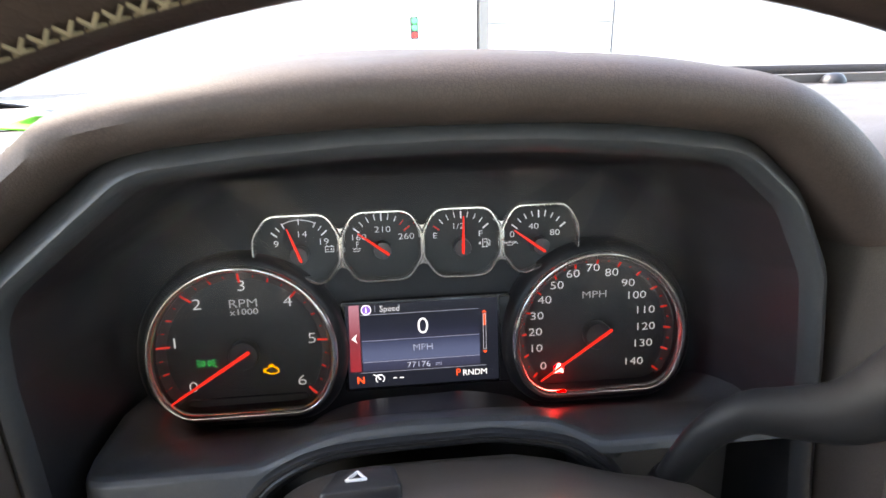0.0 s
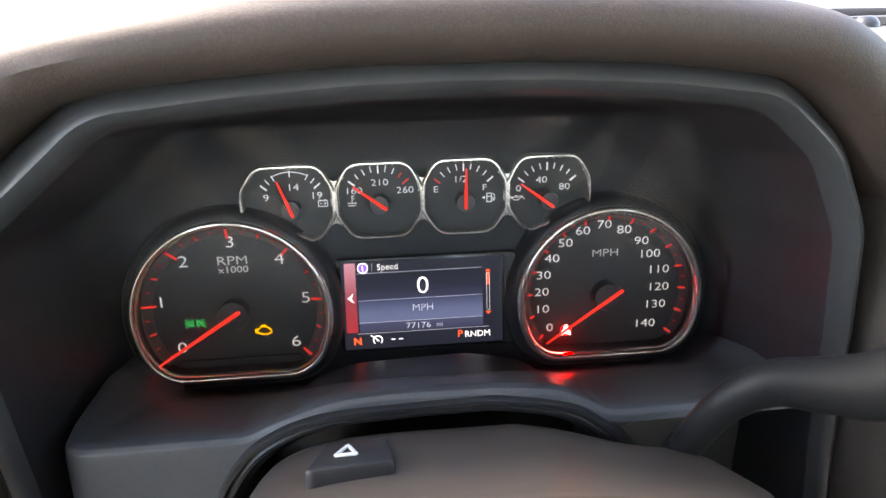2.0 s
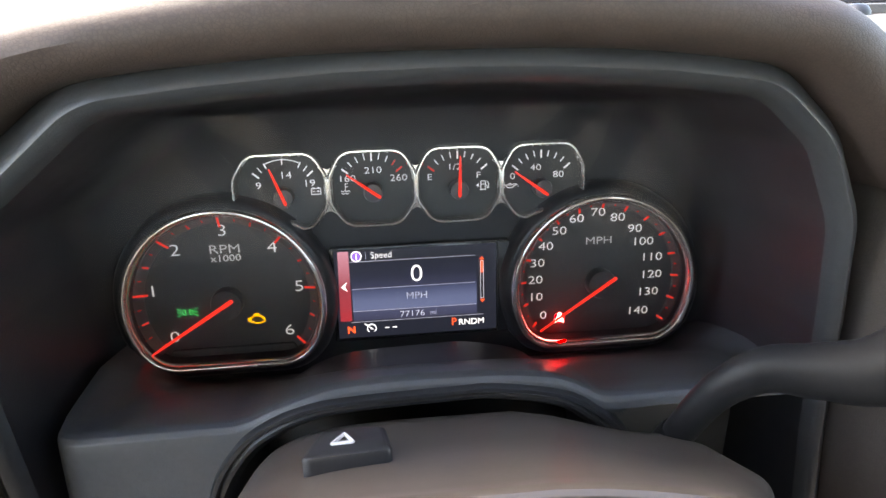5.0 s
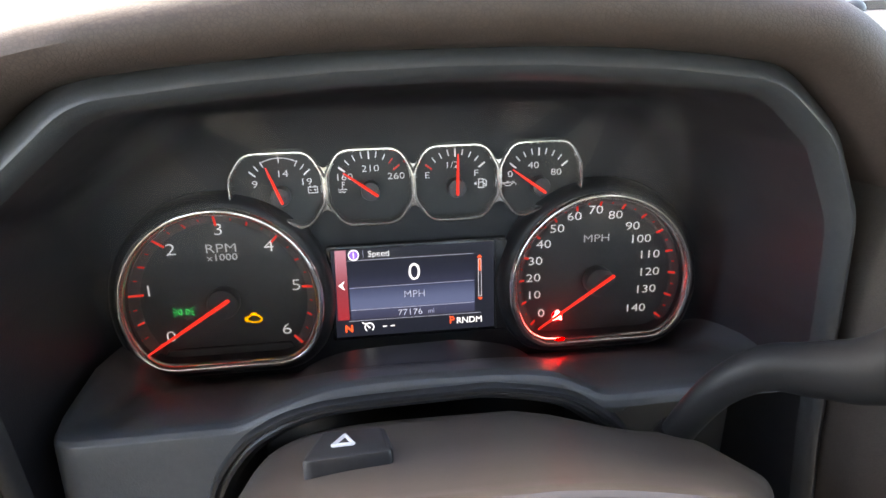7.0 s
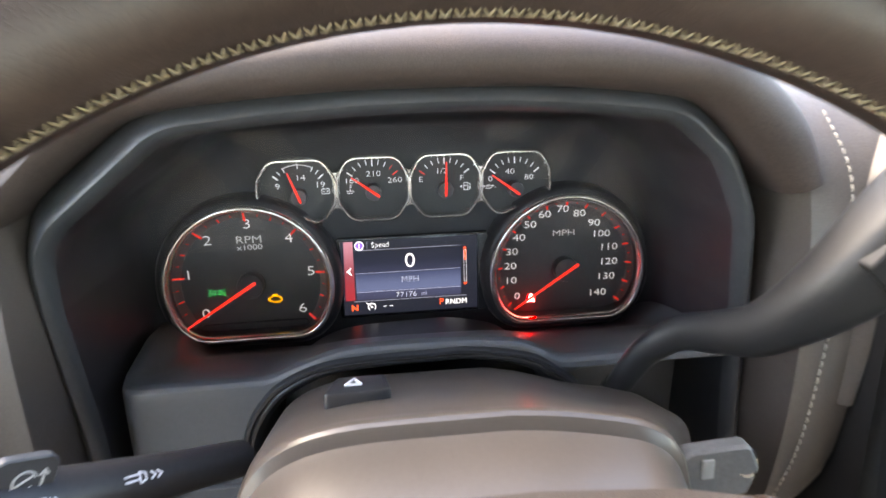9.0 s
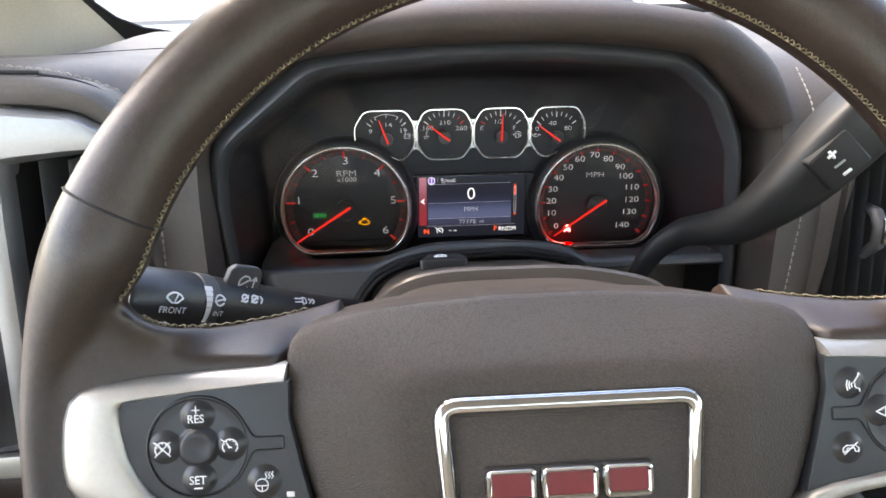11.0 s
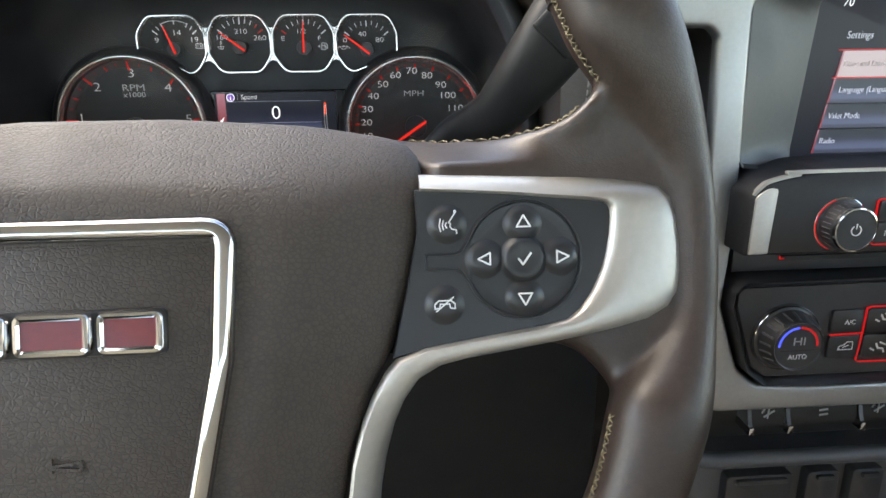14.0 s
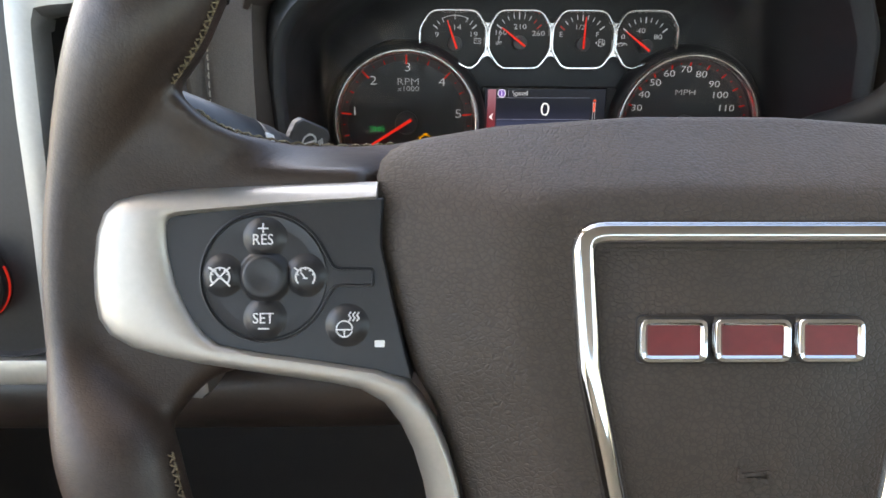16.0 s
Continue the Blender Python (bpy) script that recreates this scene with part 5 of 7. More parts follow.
for s, side in ((-1, "cruise switches"), (1, "phone and menu switches")):
    spoke = part("spoke", silver_mesh(s), SILVER, wheel, "satin silver spoke surround", 45)
    o = [(s * x, z) for x, z in PANEL]
    panel = part("switch_panel", solid(o, [(0.0004, 0.0004), (0, 0.0010), (0, 0.012)]), SWITCH_PLASTIC, spoke, "slate panel of " + side)
    cx, cz = s * 0.1309, -0.0016
    # a raised line round the rocker that runs out into a tab towards the hub
    arc = circle(0, 0, 0.0180, 56, 24, 336)
    hole = rounded([arc[0]] + arc[1:-1] + [arc[-1], (0.0192, -0.0026), (0.0298, -0.0026), (0.0298, 0.0024), (0.0192, 0.0024)], [0.003] + [0.0] * (len(arc) - 2) + [0.003, 0.003, 0.0009, 0.0009, 0.003], 4)
    groove = band([(cx - s * x, cz + z) for x, z in hole], [(-0.0003, 0.0006), (0.0, -0.0003), (0.0004, -0.0004), (0.0007, 0.0006)])
    part("panel_groove", groove, SWITCH_PLASTIC, spoke)
    part("rocker_pad", solid(circle(cx, cz, 0.0174, 48), [(0.0050, 0.0005), (0.0018, 0.0003), (0.0006, 0.0001), (0, 0.0006)]), SWITCH_PLASTIC, spoke)
    dome = lathe(cx, cz, [(0.0082, 0.0006), (0.0072, 0.0003), (0.0064, -0.0006), (0.0058, -0.0015), (0.0050, -0.0018), (0.0036, -0.0015), (0.0002, -0.0012)], 32)
    part("centre_button", dome, SWITCH_PLASTIC, spoke)
    knobs = [(cx, cz + 0.0110), (cx, cz - 0.0116), (cx - 0.0118, cz + 0.0004), (cx + 0.0114, cz + 0.0004)] + ([(-0.1083, -0.0150)] if s < 0 else [(0.1080, 0.0096), (0.1066, -0.0146)])
    for kx, kz in knobs:
        part("button", lathe(kx, kz, [(0.0066, 0.00055), (0.0058, 0.0003), (0.0050, -0.0002), (0.0042, -0.0008), (0.0032, -0.0012), (0.0018, -0.0014), (0.0002, -0.0015)], 28), SWITCH_PLASTIC, spoke)
    y = -0.0017
    if s < 0:
        part("button_text", words("RES", 0.0042, cx, cz + 0.0103, y, 0.9), PRINT_WHITE, spoke)
        part("button_text", words("SET", 0.0042, cx, cz - 0.0112, y, 0.9), PRINT_WHITE, spoke)
        part("button_mark", strokes([[(cx - 0.0013, cz + 0.0133), (cx + 0.0013, cz + 0.0133)], [(cx, cz + 0.0121), (cx, cz + 0.0146)], [(cx - 0.0014, cz - 0.0141), (cx + 0.0014, cz - 0.0141)]], 0.00036, y), PRINT_WHITE, spoke)
        for bx, cross in ((cx - 0.0118, True), (cx + 0.0114, False)):
            ln = [circle(bx, cz, 0.0026, 13, -40, 220), [(bx, cz - 0.0003), (bx - 0.0012, cz + 0.0012)], [(bx - 0.0030, cz + 0.0026), (bx - 0.0020, cz + 0.0018)]]
            if cross:
                ln += [[(bx - 0.0026, cz + 0.0026), (bx + 0.0026, cz - 0.0024)], [(bx + 0.0026, cz + 0.0026), (bx - 0.0026, cz - 0.0024)]]
            for a in (20, 55, 90, 125, 160):
                c, sn = math.cos(radians(a)), math.sin(radians(a))
                ln.append([(bx + 0.0020 * c, cz + 0.0020 * sn), (bx + 0.0026 * c, cz + 0.0026 * sn)])
            ln.append([(bx - 0.0005, cz - 0.0003), (bx + 0.0005, cz - 0.0003)])
            part("button_mark", strokes(ln, 0.00040, y), PRINT_WHITE, spoke)
        hx, hz = -0.1083, -0.0150
        part("button_mark", strokes([circle(hx - 0.0006, hz - 0.0008, 0.0022, 18), [(hx - 0.0026, hz - 0.0010), (hx + 0.0014, hz - 0.0010)], [(hx - 0.0006, hz - 0.0010), (hx - 0.0006, hz - 0.0028)]] + [[(hx + 0.0006 + k, hz + 0.0014), (hx + 0.0012 + k, hz + 0.0022), (hx + 0.0006 + k, hz + 0.0030), (hx + 0.0012 + k, hz + 0.0038)] for k in (0, 0.0011, 0.0022)], 0.00036, y), PRINT_WHITE, spoke)
        part("indicator", plate(rounded([(-0.1008, -0.0211), (-0.0980, -0.0211), (-0.0980, -0.0192), (-0.1008, -0.0192)], 0.0004, 3), -0.0001, 0.001, 0.0002), PRINT_WHITE, spoke, "white indicator window")
    else:
        for dx, dz, rot in ((0, 0.0110, 0), (0.0114, 0.0004, 270), (0, -0.0116, 180), (-0.0118, 0.0004, 90)):
            tri = [(0.0022 * math.cos(radians(a + rot + 90)) * (1.15 if a else 1), 0.0022 * math.sin(radians(a + rot + 90))) for a in (0, 125, 235)]
            loop = [(cx + dx + a, cz + dz + b) for a, b in tri]
            part("button_mark", strokes([loop + loop[:1]], 0.0005, y), PRINT_WHITE, spoke)
        part("button_mark", strokes([[(cx - 0.0018, cz + 0.0002), (cx - 0.0005, cz - 0.0016), (cx + 0.0020, cz + 0.0018)]], 0.0006, -0.0020), PRINT_WHITE, spoke)
        vx, vz = 0.1080, 0.0096
        face_line = [(vx + 0.0022, vz + 0.0030), (vx + 0.0010, vz + 0.0012), (vx + 0.0004, vz + 0.0004), (vx + 0.0010, vz + 0.0000), (vx + 0.0008, vz - 0.0008), (vx + 0.0014, vz - 0.0016), (vx + 0.0026, vz - 0.0018), (vx + 0.0028, vz - 0.0030)]
        waves = [[(vx - 0.0002 - k, vz + 0.0004 + 0.6 * k), (vx - 0.0006 - k, vz - 0.0004), (vx - 0.0002 - k, vz - 0.0012 - 0.6 * k)] for k in (0.0, 0.0009, 0.0018)]
        part("button_mark", strokes([face_line] + waves + [circle(vx + 0.0024, vz + 0.0036, 0.0003, 8)], 0.00036, y), PRINT_WHITE, spoke)
        px, pz = 0.1066, -0.0146
        receiver = [(px - 0.0030, pz - 0.0010), (px - 0.0030, pz + 0.0004), (px - 0.0018, pz + 0.0014), (px + 0.0018, pz + 0.0014), (px + 0.0030, pz + 0.0004), (px + 0.0030, pz - 0.0010), (px + 0.0016, pz - 0.0008), (px + 0.0014, pz + 0.0004), (px - 0.0014, pz + 0.0004), (px - 0.0016, pz - 0.0008)]
        part("button_mark", strokes([receiver + receiver[:1], [(px - 0.0026, pz - 0.0018), (px + 0.0026, pz + 0.0024)]], 0.00038, y), PRINT_WHITE, spoke)

# the hub behind the cover
part("hub_shell", solid(rounded([(-0.085, 0.026), (-0.075, -0.07), (-0.05, -0.115), (0.05, -0.115), (0.075, -0.07), (0.085, 0.026)], 0.02, 5), [(0.0, 0.030), (0.0, 0.050), (0.022, 0.085)]), BLACK_PLASTIC, wheel)

# ---- steering column ----
column = thing("steering_column", "taupe plastic steering column shroud with a ridge across its top", "steering column", (0, -0.15, -0.05))


def column_mesh():
    rows = [(-0.060, -0.070, 0.090, -0.035, 0.004), (-0.110, -0.078, 0.112, -0.030, 0.006), (-0.1125, -0.080, 0.116, -0.008, 0.010), (-0.1150, -0.0815, 0.119, 0.0030, 0.013), (-0.1180, -0.082, 0.121, 0.0065, 0.014), (-0.125, -0.083, 0.125, 0.0090, 0.0145), (-0.150, -0.086, 0.132, 0.0145, 0.0155), (-0.166, -0.087, 0.122, 0.0190, 0.012), (-0.180, -0.088, 0.111, 0.0235, 0.008), (-0.190, -0.088, 0.107, 0.0258, 0.005), (-0.1945, -0.088, 0.1065, 0.0274, 0.005), (-0.1975, -0.0875, 0.1055, 0.0286, 0.005), (-0.2000, -0.0872, 0.105, 0.0288, 0.005), (-0.2018, -0.0868, 0.1045, 0.0278, 0.005), (-0.2030, -0.0860, 0.104, 0.0252, 0.005), (-0.204, -0.085, 0.102, 0.0225, 0.005), (-0.222, -0.083, 0.098, 0.0205, 0.006), (-0.262, -0.079, 0.090, 0.0120, 0.008), (-0.285, -0.072, 0.080, 0.000, 0.008)]
    loops = []
    for y, xl, xr, top, drop in rows:
        loop = []
        n = 52
        for k in range(n):
            t = math.pi * k / (n - 1)
            c, s = math.cos(t), math.sin(t)
            e = 0.40 if c > 0 else 0.52
            w = abs(c) ** e
            x = (xr if c > 0 else xl) * w
            crown = abs(s) ** (0.5 if c > 0 else 0.62)
            f = min(1.0, max(0.0, (w - 0.2) / 0.55)) if c > 0 else 0.0
            loop.append((x, y, -0.045 + (top + 0.045 - drop * f * f * (3 - 2 * f)) * crown))
        loop += [(-0.06, y, -0.09), (0.06, y, -0.09)]
        loops.append(loop)
    return loft(loops)


part("upper_shroud", column_mesh(), COLUMN_PLASTIC, column, "taupe upper shroud", 30)
hz_o = rounded([(-0.0505, -0.1680), (-0.0195, -0.1650), (-0.0220, -0.1455), (-0.0450, -0.1455)], 0.003, 4)


def hazard_mesh():
    loops = []
    for d, lift in ((0, -0.006), (0, 0.0022), (0.0006, 0.0034), (0.0018, 0.0040)):
        loops.append([(x, y, 0.0180 + (-0.150 - y) * 0.14 + lift) for x, y in inset(hz_o, d)])
    return loft(loops)


hazard = part("hazard_button", hazard_mesh(), BLACK_PLASTIC, column, "black hazard button with a white triangle")
tri = [(-0.0402, -0.1592), (-0.0330, -0.1588), (-0.0363, -0.1515)]


def hazard_sign():
    bm = bmesh.new()
    P = [Vector((x, y, 0.0180 + (-0.150 - y) * 0.14 + 0.0044)) for x, y in tri]
    for a, b in zip(P, P[1:] + P[:1]):
        tube([a, b], 0.0007, 6, True, bm)
    return bm


part("warning_triangle", hazard_sign(), PRINT_WHITE, hazard)
part("ignition_lock", tube([(0.085, -0.172, -0.030), (0.113, -0.179, -0.026)], 0.014, 20), BLACK_PLASTIC, column)

key = thing("ignition_key", "worn grey key in the ignition lock", "key", (0.108, -0.178, -0.027))
ko = rounded([(0.106, -0.032), (0.142, -0.036), (0.147, -0.022), (0.141, -0.0085), (0.112, -0.010), (0.106, -0.016)], 0.005, 5)
bm = solid(ko, [(0.0015, -0.1850), (0, -0.1835), (0, -0.1775), (0.0015, -0.1760)])
part("key_head", bm, KEY_GREY, key, "grey rubber key head")
part("key_ring", tube([(0.141 + 0.006 * math.cos(a), -0.181 + 0.004 * math.sin(a), -0.019 + 0.006 * math.sin(a)) for a in [2 * math.pi * k / 20 for k in range(21)]], 0.0009, 8, False), CHROME, key, "steel key ring")
part("key_tag", plate(rounded([(0.118, -0.024), (0.124, -0.024), (0.124, -0.014), (0.118, -0.014)], 0.001, 3), -0.1858, -0.1845, 0.0004), PRINT_GREY, key)

# ---- gear lever ----
lever = thing("gear_lever", "black column gear lever with plus and minus buttons", "gear lever", (0.08, -0.18, 0.02))
path = smooth_open([(0.098, -0.104, -0.040), (0.1025, -0.115, -0.019), (0.1080, -0.124, 0.001), (0.1155, -0.131, 0.0165), (0.1270, -0.140, 0.0282), (0.137, -0.156, 0.0345), (0.148, -0.174, 0.0435), (0.164, -0.193, 0.068), (0.184, -0.202, 0.097), (0.209, -0.2045, 0.124), (0.2265, -0.2062, 0.1428)], 5)
rad = smooth_open([(0.0076, 0), (0.0075, 0), (0.0076, 0), (0.0084, 0), (0.0098, 0), (0.0115, 0), (0.0138, 0), (0.0172, 0), (0.0188, 0), (0.0180, 0), (0.0172, 0)], 5)
def lever_body(pts, radii, power, seg=28):
    """A bar whose section goes from round to a rounded square: power 2 is round."""
    loops = []
    for i, p in enumerate(pts):
        ahead = (pts[min(i + 1, len(pts) - 1)] - pts[max(0, i - 1)]).normalized()
        u = ahead.cross(Vector((0, 1, 0))).normalized()
        v = ahead.cross(u).normalized()
        loop = []
        for k in range(seg):
            a = 2 * math.pi * k / seg
            c, s = math.cos(a), math.sin(a)
            n = 2.0 / power[i]
            loop.append(p + u * (radii[i] * math.copysign(abs(c) ** n, c)) + v * (0.82 * radii[i] * math.copysign(abs(s) ** n, s)))
        loops.append(loop)
    return loft(loops)


part("arm", lever_body(path, [r.x for r in rad], [2.0 + 2.6 * step(0.62, 0.88, k / (len(path) - 1)) for k in range(len(path))]), MATT_BLACK, lever, "black satin arm")
d = (Vector((0.2235, -0.206, 0.1395)) - Vector((0.184, -0.202, 0.097))).normalized()
e0 = Vector((0.2235, -0.206, 0.1395))
part("root_collar", tube([path[3] + (path[8] - path[3]) * 0.06, path[5], path[6], path[7]], [0.0070, 0.0086, 0.0086, 0.0078], 20), MATT_BLACK, lever, "black root collar")
part("end_cap", lever_body([e0 + d * k for k in (0.0046, 0.0052, 0.0132, 0.0150, 0.0156)], [0.0172, 0.0178, 0.0176, 0.0168, 0.0140], [4.6] * 5), MATT_BLACK, lever, "black end cap")


def on_lever(c, u, v, lift):
    """A place on the driver's face of the lever: u along it, v across."""
    return c + d * u + side_l * v + Vector((0, -1, 0)) * lift


side_l = d.cross(Vector((0, 1, 0))).normalized()
c0 = Vector((0.1735, -0.2010, 0.0850))


def lever_pad(u0, u1, v0, v1, l0, l1, r=0.002):
    o = rounded([(u0, v0), (u1, v0), (u1, v1), (u0, v1)], r, 3)
    return loft([[on_lever(c0, u, v, l1) for u, v in inset(o, 0.0008)], [on_lever(c0, u, v, l1 - 0.0006) for u, v in o], [on_lever(c0, u, v, l0) for u, v in o]])


part("rocker_button", lever_pad(-0.0115, 0.0135, -0.0118, 0.0118, 0.006, 0.0160), MATT_BLACK, lever, "black plus and minus rocker")
part("end_button", lever_pad(0.054, 0.071, -0.0075, 0.0075, 0.010, 0.0180), MATT_BLACK, lever)
MS = 1 if side_l.x > 0 else -1
def lever_bar(u0, v0, u1, v1, r, lift=0.0161):
    return tube([on_lever(c0, u0, v0 * MS, lift), on_lever(c0, u1, v1 * MS, lift)], r, 6, True)


part("plus_sign", tube([on_lever(c0, -0.0026, -0.0066 * MS, 0.0161), on_lever(c0, 0.0026, -0.0066 * MS, 0.0161)], 0.0009, 6, True, lever_bar(0, -0.0092, 0, -0.0040, 0.0009)), PRINT_WHITE, lever)
part("divider_mark", lever_bar(-0.0032, 0.0003, 0.0032, 0.0010, 0.0007), PRINT_GREY, lever)
part("minus_sign", lever_bar(-0.0024, 0.0070, 0.0024, 0.0074, 0.0010), PRINT_WHITE, lever)
part("button_mark", lever_bar(0.060, -0.002, 0.066, 0.001, 0.0008, 0.0181), PRINT_GREY, lever)

# ---- turn signal stalk ----
stalk = thing("signal_stalk", "black turn signal and wiper stalk with white signs", "control stalk", (-0.09, -0.15, -0.01))
A, B = Vector((-0.092, -0.148, -0.016)), Vector((-0.185, -0.274, 0.046))
ax = (B - A).normalized()
L = (B - A).length
part("arm", tube([A, A + ax * 0.03, A + ax * L * 0.45, A + ax * L * 0.70, A + ax * L * 0.715], [0.0085, 0.009, 0.0112, 0.0135, 0.0132], 24), BLACK_PLASTIC, stalk)
part("wiper_collar", tube([A + ax * L * 0.718, A + ax * L * 0.722, A + ax * L * 0.768, A + ax * L * 0.772], [0.0134, 0.0142, 0.0144, 0.0138], 24), SLATE_PLASTIC, stalk)
part("end_knob", tube([A + ax * L * 0.775, A + ax * L * 0.78, A + ax * L * 0.985, A + ax * L], [0.0138, 0.0146, 0.0148, 0.0132], 28), BLACK_PLASTIC, stalk, "black knurled end knob")
up = (Vector((0, -0.35, 1)) - ax * Vector((0, -0.35, 1)).dot(ax)).normalized()
face = ax.cross(up).normalized()
if face.y > 0:
    face = -face
pc = A + ax * L * 0.62
po = rounded([(-0.011, 0.006), (0.011, 0.006), (0.0105, 0.020), (0.007, 0.0225), (-0.0075, 0.0225), (-0.0105, 0.020)], 0.003, 4)
part("washer_paddle", loft([[pc + ax * -u + up * v + face * w for u, v in inset(po, i)] for i, w in ((0.0006, 0.0042), (0, 0.0036), (0, 0.0010), (0.0006, 0.0004))]), SLATE_PLASTIC, stalk, "slate washer paddle")


def stalk_letters(s, size, along, lift, rise, r=0.0150):
    """Letters laid on the driver's face of the stalk."""
    bm = words(s, size, 0, 0, 0)
    o = A + ax * L * along
    for v in bm.verts:
        u, w = v.co.x, v.co.z + rise
        ang = w / r
        v.co = o - ax * u + (face * math.cos(ang) + up * math.sin(ang)) * (r + 0.0002 - v.co.y)
    return bm


part("stalk_text", stalk_letters("FRONT", 0.0042, 0.88, 0, 0.0015), PRINT_WHITE, stalk)
part("stalk_text", stalk_letters("OFF", 0.0034, 0.745, 0, -0.006, 0.0146), PRINT_WHITE, stalk)


def stalk_strokes(lines, along, r, width=0.0006):
    bm = strokes(lines, width, 0)
    o = A + ax * L * along
    for v in bm.verts:
        u, w = v.co.x, v.co.z
        ang = w / r
        v.co = o - ax * u + (face * math.cos(ang) + up * math.sin(ang)) * (r + 0.0003 - v.co.y)
    return bm


fan = [(0.0046 * math.cos(radians(x)), 0.0052 + 0.0042 * math.sin(radians(x))) for x in range(25, 156, 13)]
part("wiper_sign", stalk_strokes([fan + [(-0.0014, 0.0048), (0.0014, 0.0048), fan[0]]], 0.88, 0.0150, 0.0008), PRINT_WHITE, stalk)
part("wiper_sign", stalk_strokes([[(0.0, 0.0050), (0.0018, 0.0088)]], 0.88, 0.0150, 0.0006), PRINT_WHITE, stalk)
part("stalk_mark", stalk_strokes([[(-0.0040, -0.0048), (-0.0010, -0.0062), (-0.0040, -0.0076), (-0.0040, -0.0048)]], 0.865, 0.0150, 0.0007), PRINT_WHITE, stalk)
for k in range(7):
    w_ = 0.0032 - 0.0004 * k
    part("delay_bar", stalk_strokes([[(-0.0020 - w_ / 2, 0.0125 - 0.0026 * k), (-0.0020 + w_ / 2, 0.0125 - 0.0026 * k)]], 0.755, 0.0146, 0.0024), PRINT_WHITE, stalk)
part("stalk_text", stalk_letters("INT", 0.0036, 0.728, 0, 0.0005, 0.0142), PRINT_WHITE, stalk)
part("wiper_sign", stalk_strokes([circle(0, 0.0070, 0.0026, 12), [(-0.0030, 0.0062), (0.0030, 0.0078)]], 0.728, 0.0142, 0.0008), PRINT_WHITE, stalk)
part("stalk_text", stalk_letters("1X", 0.0032, 0.765, 0, -0.0085, 0.0146), PRINT_WHITE, stalk)
for du in (-0.0052, 0.0012):
    part("lamp_sign", stalk_strokes([circle(du, 0.0085, 0.0019, 10), [(du - 0.0024, 0.0068), (du + 0.0024, 0.0100)]], 0.60, 0.0132, 0.0010), PRINT_WHITE, stalk)
part("stalk_mark", stalk_strokes([[(0.0052, 0.0100), (0.0062, 0.0085), (0.0054, 0.0066)]], 0.60, 0.0132, 0.0010), PRINT_WHITE, stalk)
part("beam_sign", stalk_strokes([[(-0.0075, 0.0100), (-0.0015, 0.0104)], [(-0.0075, 0.0080), (-0.0015, 0.0084)], [(-0.0012, 0.0070), (0.0012, 0.0080), (0.0012, 0.0104), (-0.0012, 0.0112), (-0.0012, 0.0070)]], 0.36, 0.0112, 0.0008), PRINT_WHITE, stalk)
for du in (0.0036, 0.0064):
    part("stalk_mark", stalk_strokes([[(du, 0.0105), (du + 0.0018, 0.0092), (du, 0.0078)]], 0.36, 0.0112, 0.0008), PRINT_WHITE, stalk)
bm = strokes([circle(0, 0.014, 0.0036, 14, 20, 320), [(-0.0022, 0.0125), (0.0022, 0.0155)], [(0.0060, 0.0112), (0.0060, 0.0172)], [(0.0046, 0.0155), (0.0060, 0.0174), (0.0074, 0.0155)]], 0.0008, 0)
for v in bm.verts:
    v.co = pc - ax * v.co.x + up * v.co.z + face * (0.0045 - v.co.y)
part("paddle_mark", bm, PRINT_WHITE, stalk)


# ---- air vents ----
def vent(name, label, opening, slat_x, y_face, lean, tab_x):
    """Upright slats in a dark box behind the silver surround."""
    g = thing(name, label, "air vent", (slat_x[0], y_face + 0.05, -0.1))
    zs = [z for x, z in opening]
    part("vent_box", loft([[(x, y_face + 0.003, z) for x, z in inset(opening, -0.001)], [(x, y_face + 0.012, z) for x, z in opening], [(x, y_face + 0.06, z) for x, z in inset(opening, 0.004)]][::-1], caps=False), RUBBER, g)
    part("vent_back", flat(inset(opening, 0.002), y_face + 0.058, 0.002), RUBBER, g)
    for x in slat_x:
        lo, hi = min(zs) + 0.004, max(zs) - 0.006
        rows = []
        for k in range(9):
            z = lo + (hi - lo) * k / 8
            xx = x + lean * (z - 0.09)
            rows.append([(xx - 0.0011, y_face + 0.012, z), (xx, y_face + 0.0105, z), (xx + 0.0011, y_face + 0.012, z), (xx + 0.0016, y_face + 0.045, z), (xx - 0.0008, y_face + 0.045, z)])
        part("slat", loft(rows), SLATE_PLASTIC, g)
    for z in (0.045, -0.005, -0.055):
        xs = [x for x, zz in opening]
        part("cross_slat", box(min(xs) + 0.003, max(xs) - 0.002, y_face + 0.036, y_face + 0.052, z - 0.001, z + 0.001), BLACK_PLASTIC, g)
    t = part("vent_tab", tube([(tab_x, y_face + 0.012, 0.044), (tab_x, y_face + 0.002, 0.042), (tab_x, y_face - 0.004, 0.034), (tab_x, y_face - 0.003, 0.022), (tab_x, y_face + 0.008, 0.012)], [0.0030, 0.0042, 0.0046, 0.0042, 0.0030], 14), SLATE_PLASTIC, g, "slate thumb tab")
    part("tab_cap", tube([(tab_x + 0.0005, y_face - 0.0065, 0.040), (tab_x + 0.0005, y_face - 0.0090, 0.034), (tab_x + 0.0005, y_face - 0.0078, 0.024)], [0.0018, 0.0026, 0.0018], 12), CHROME, t, "chrome tab cap")
    return g


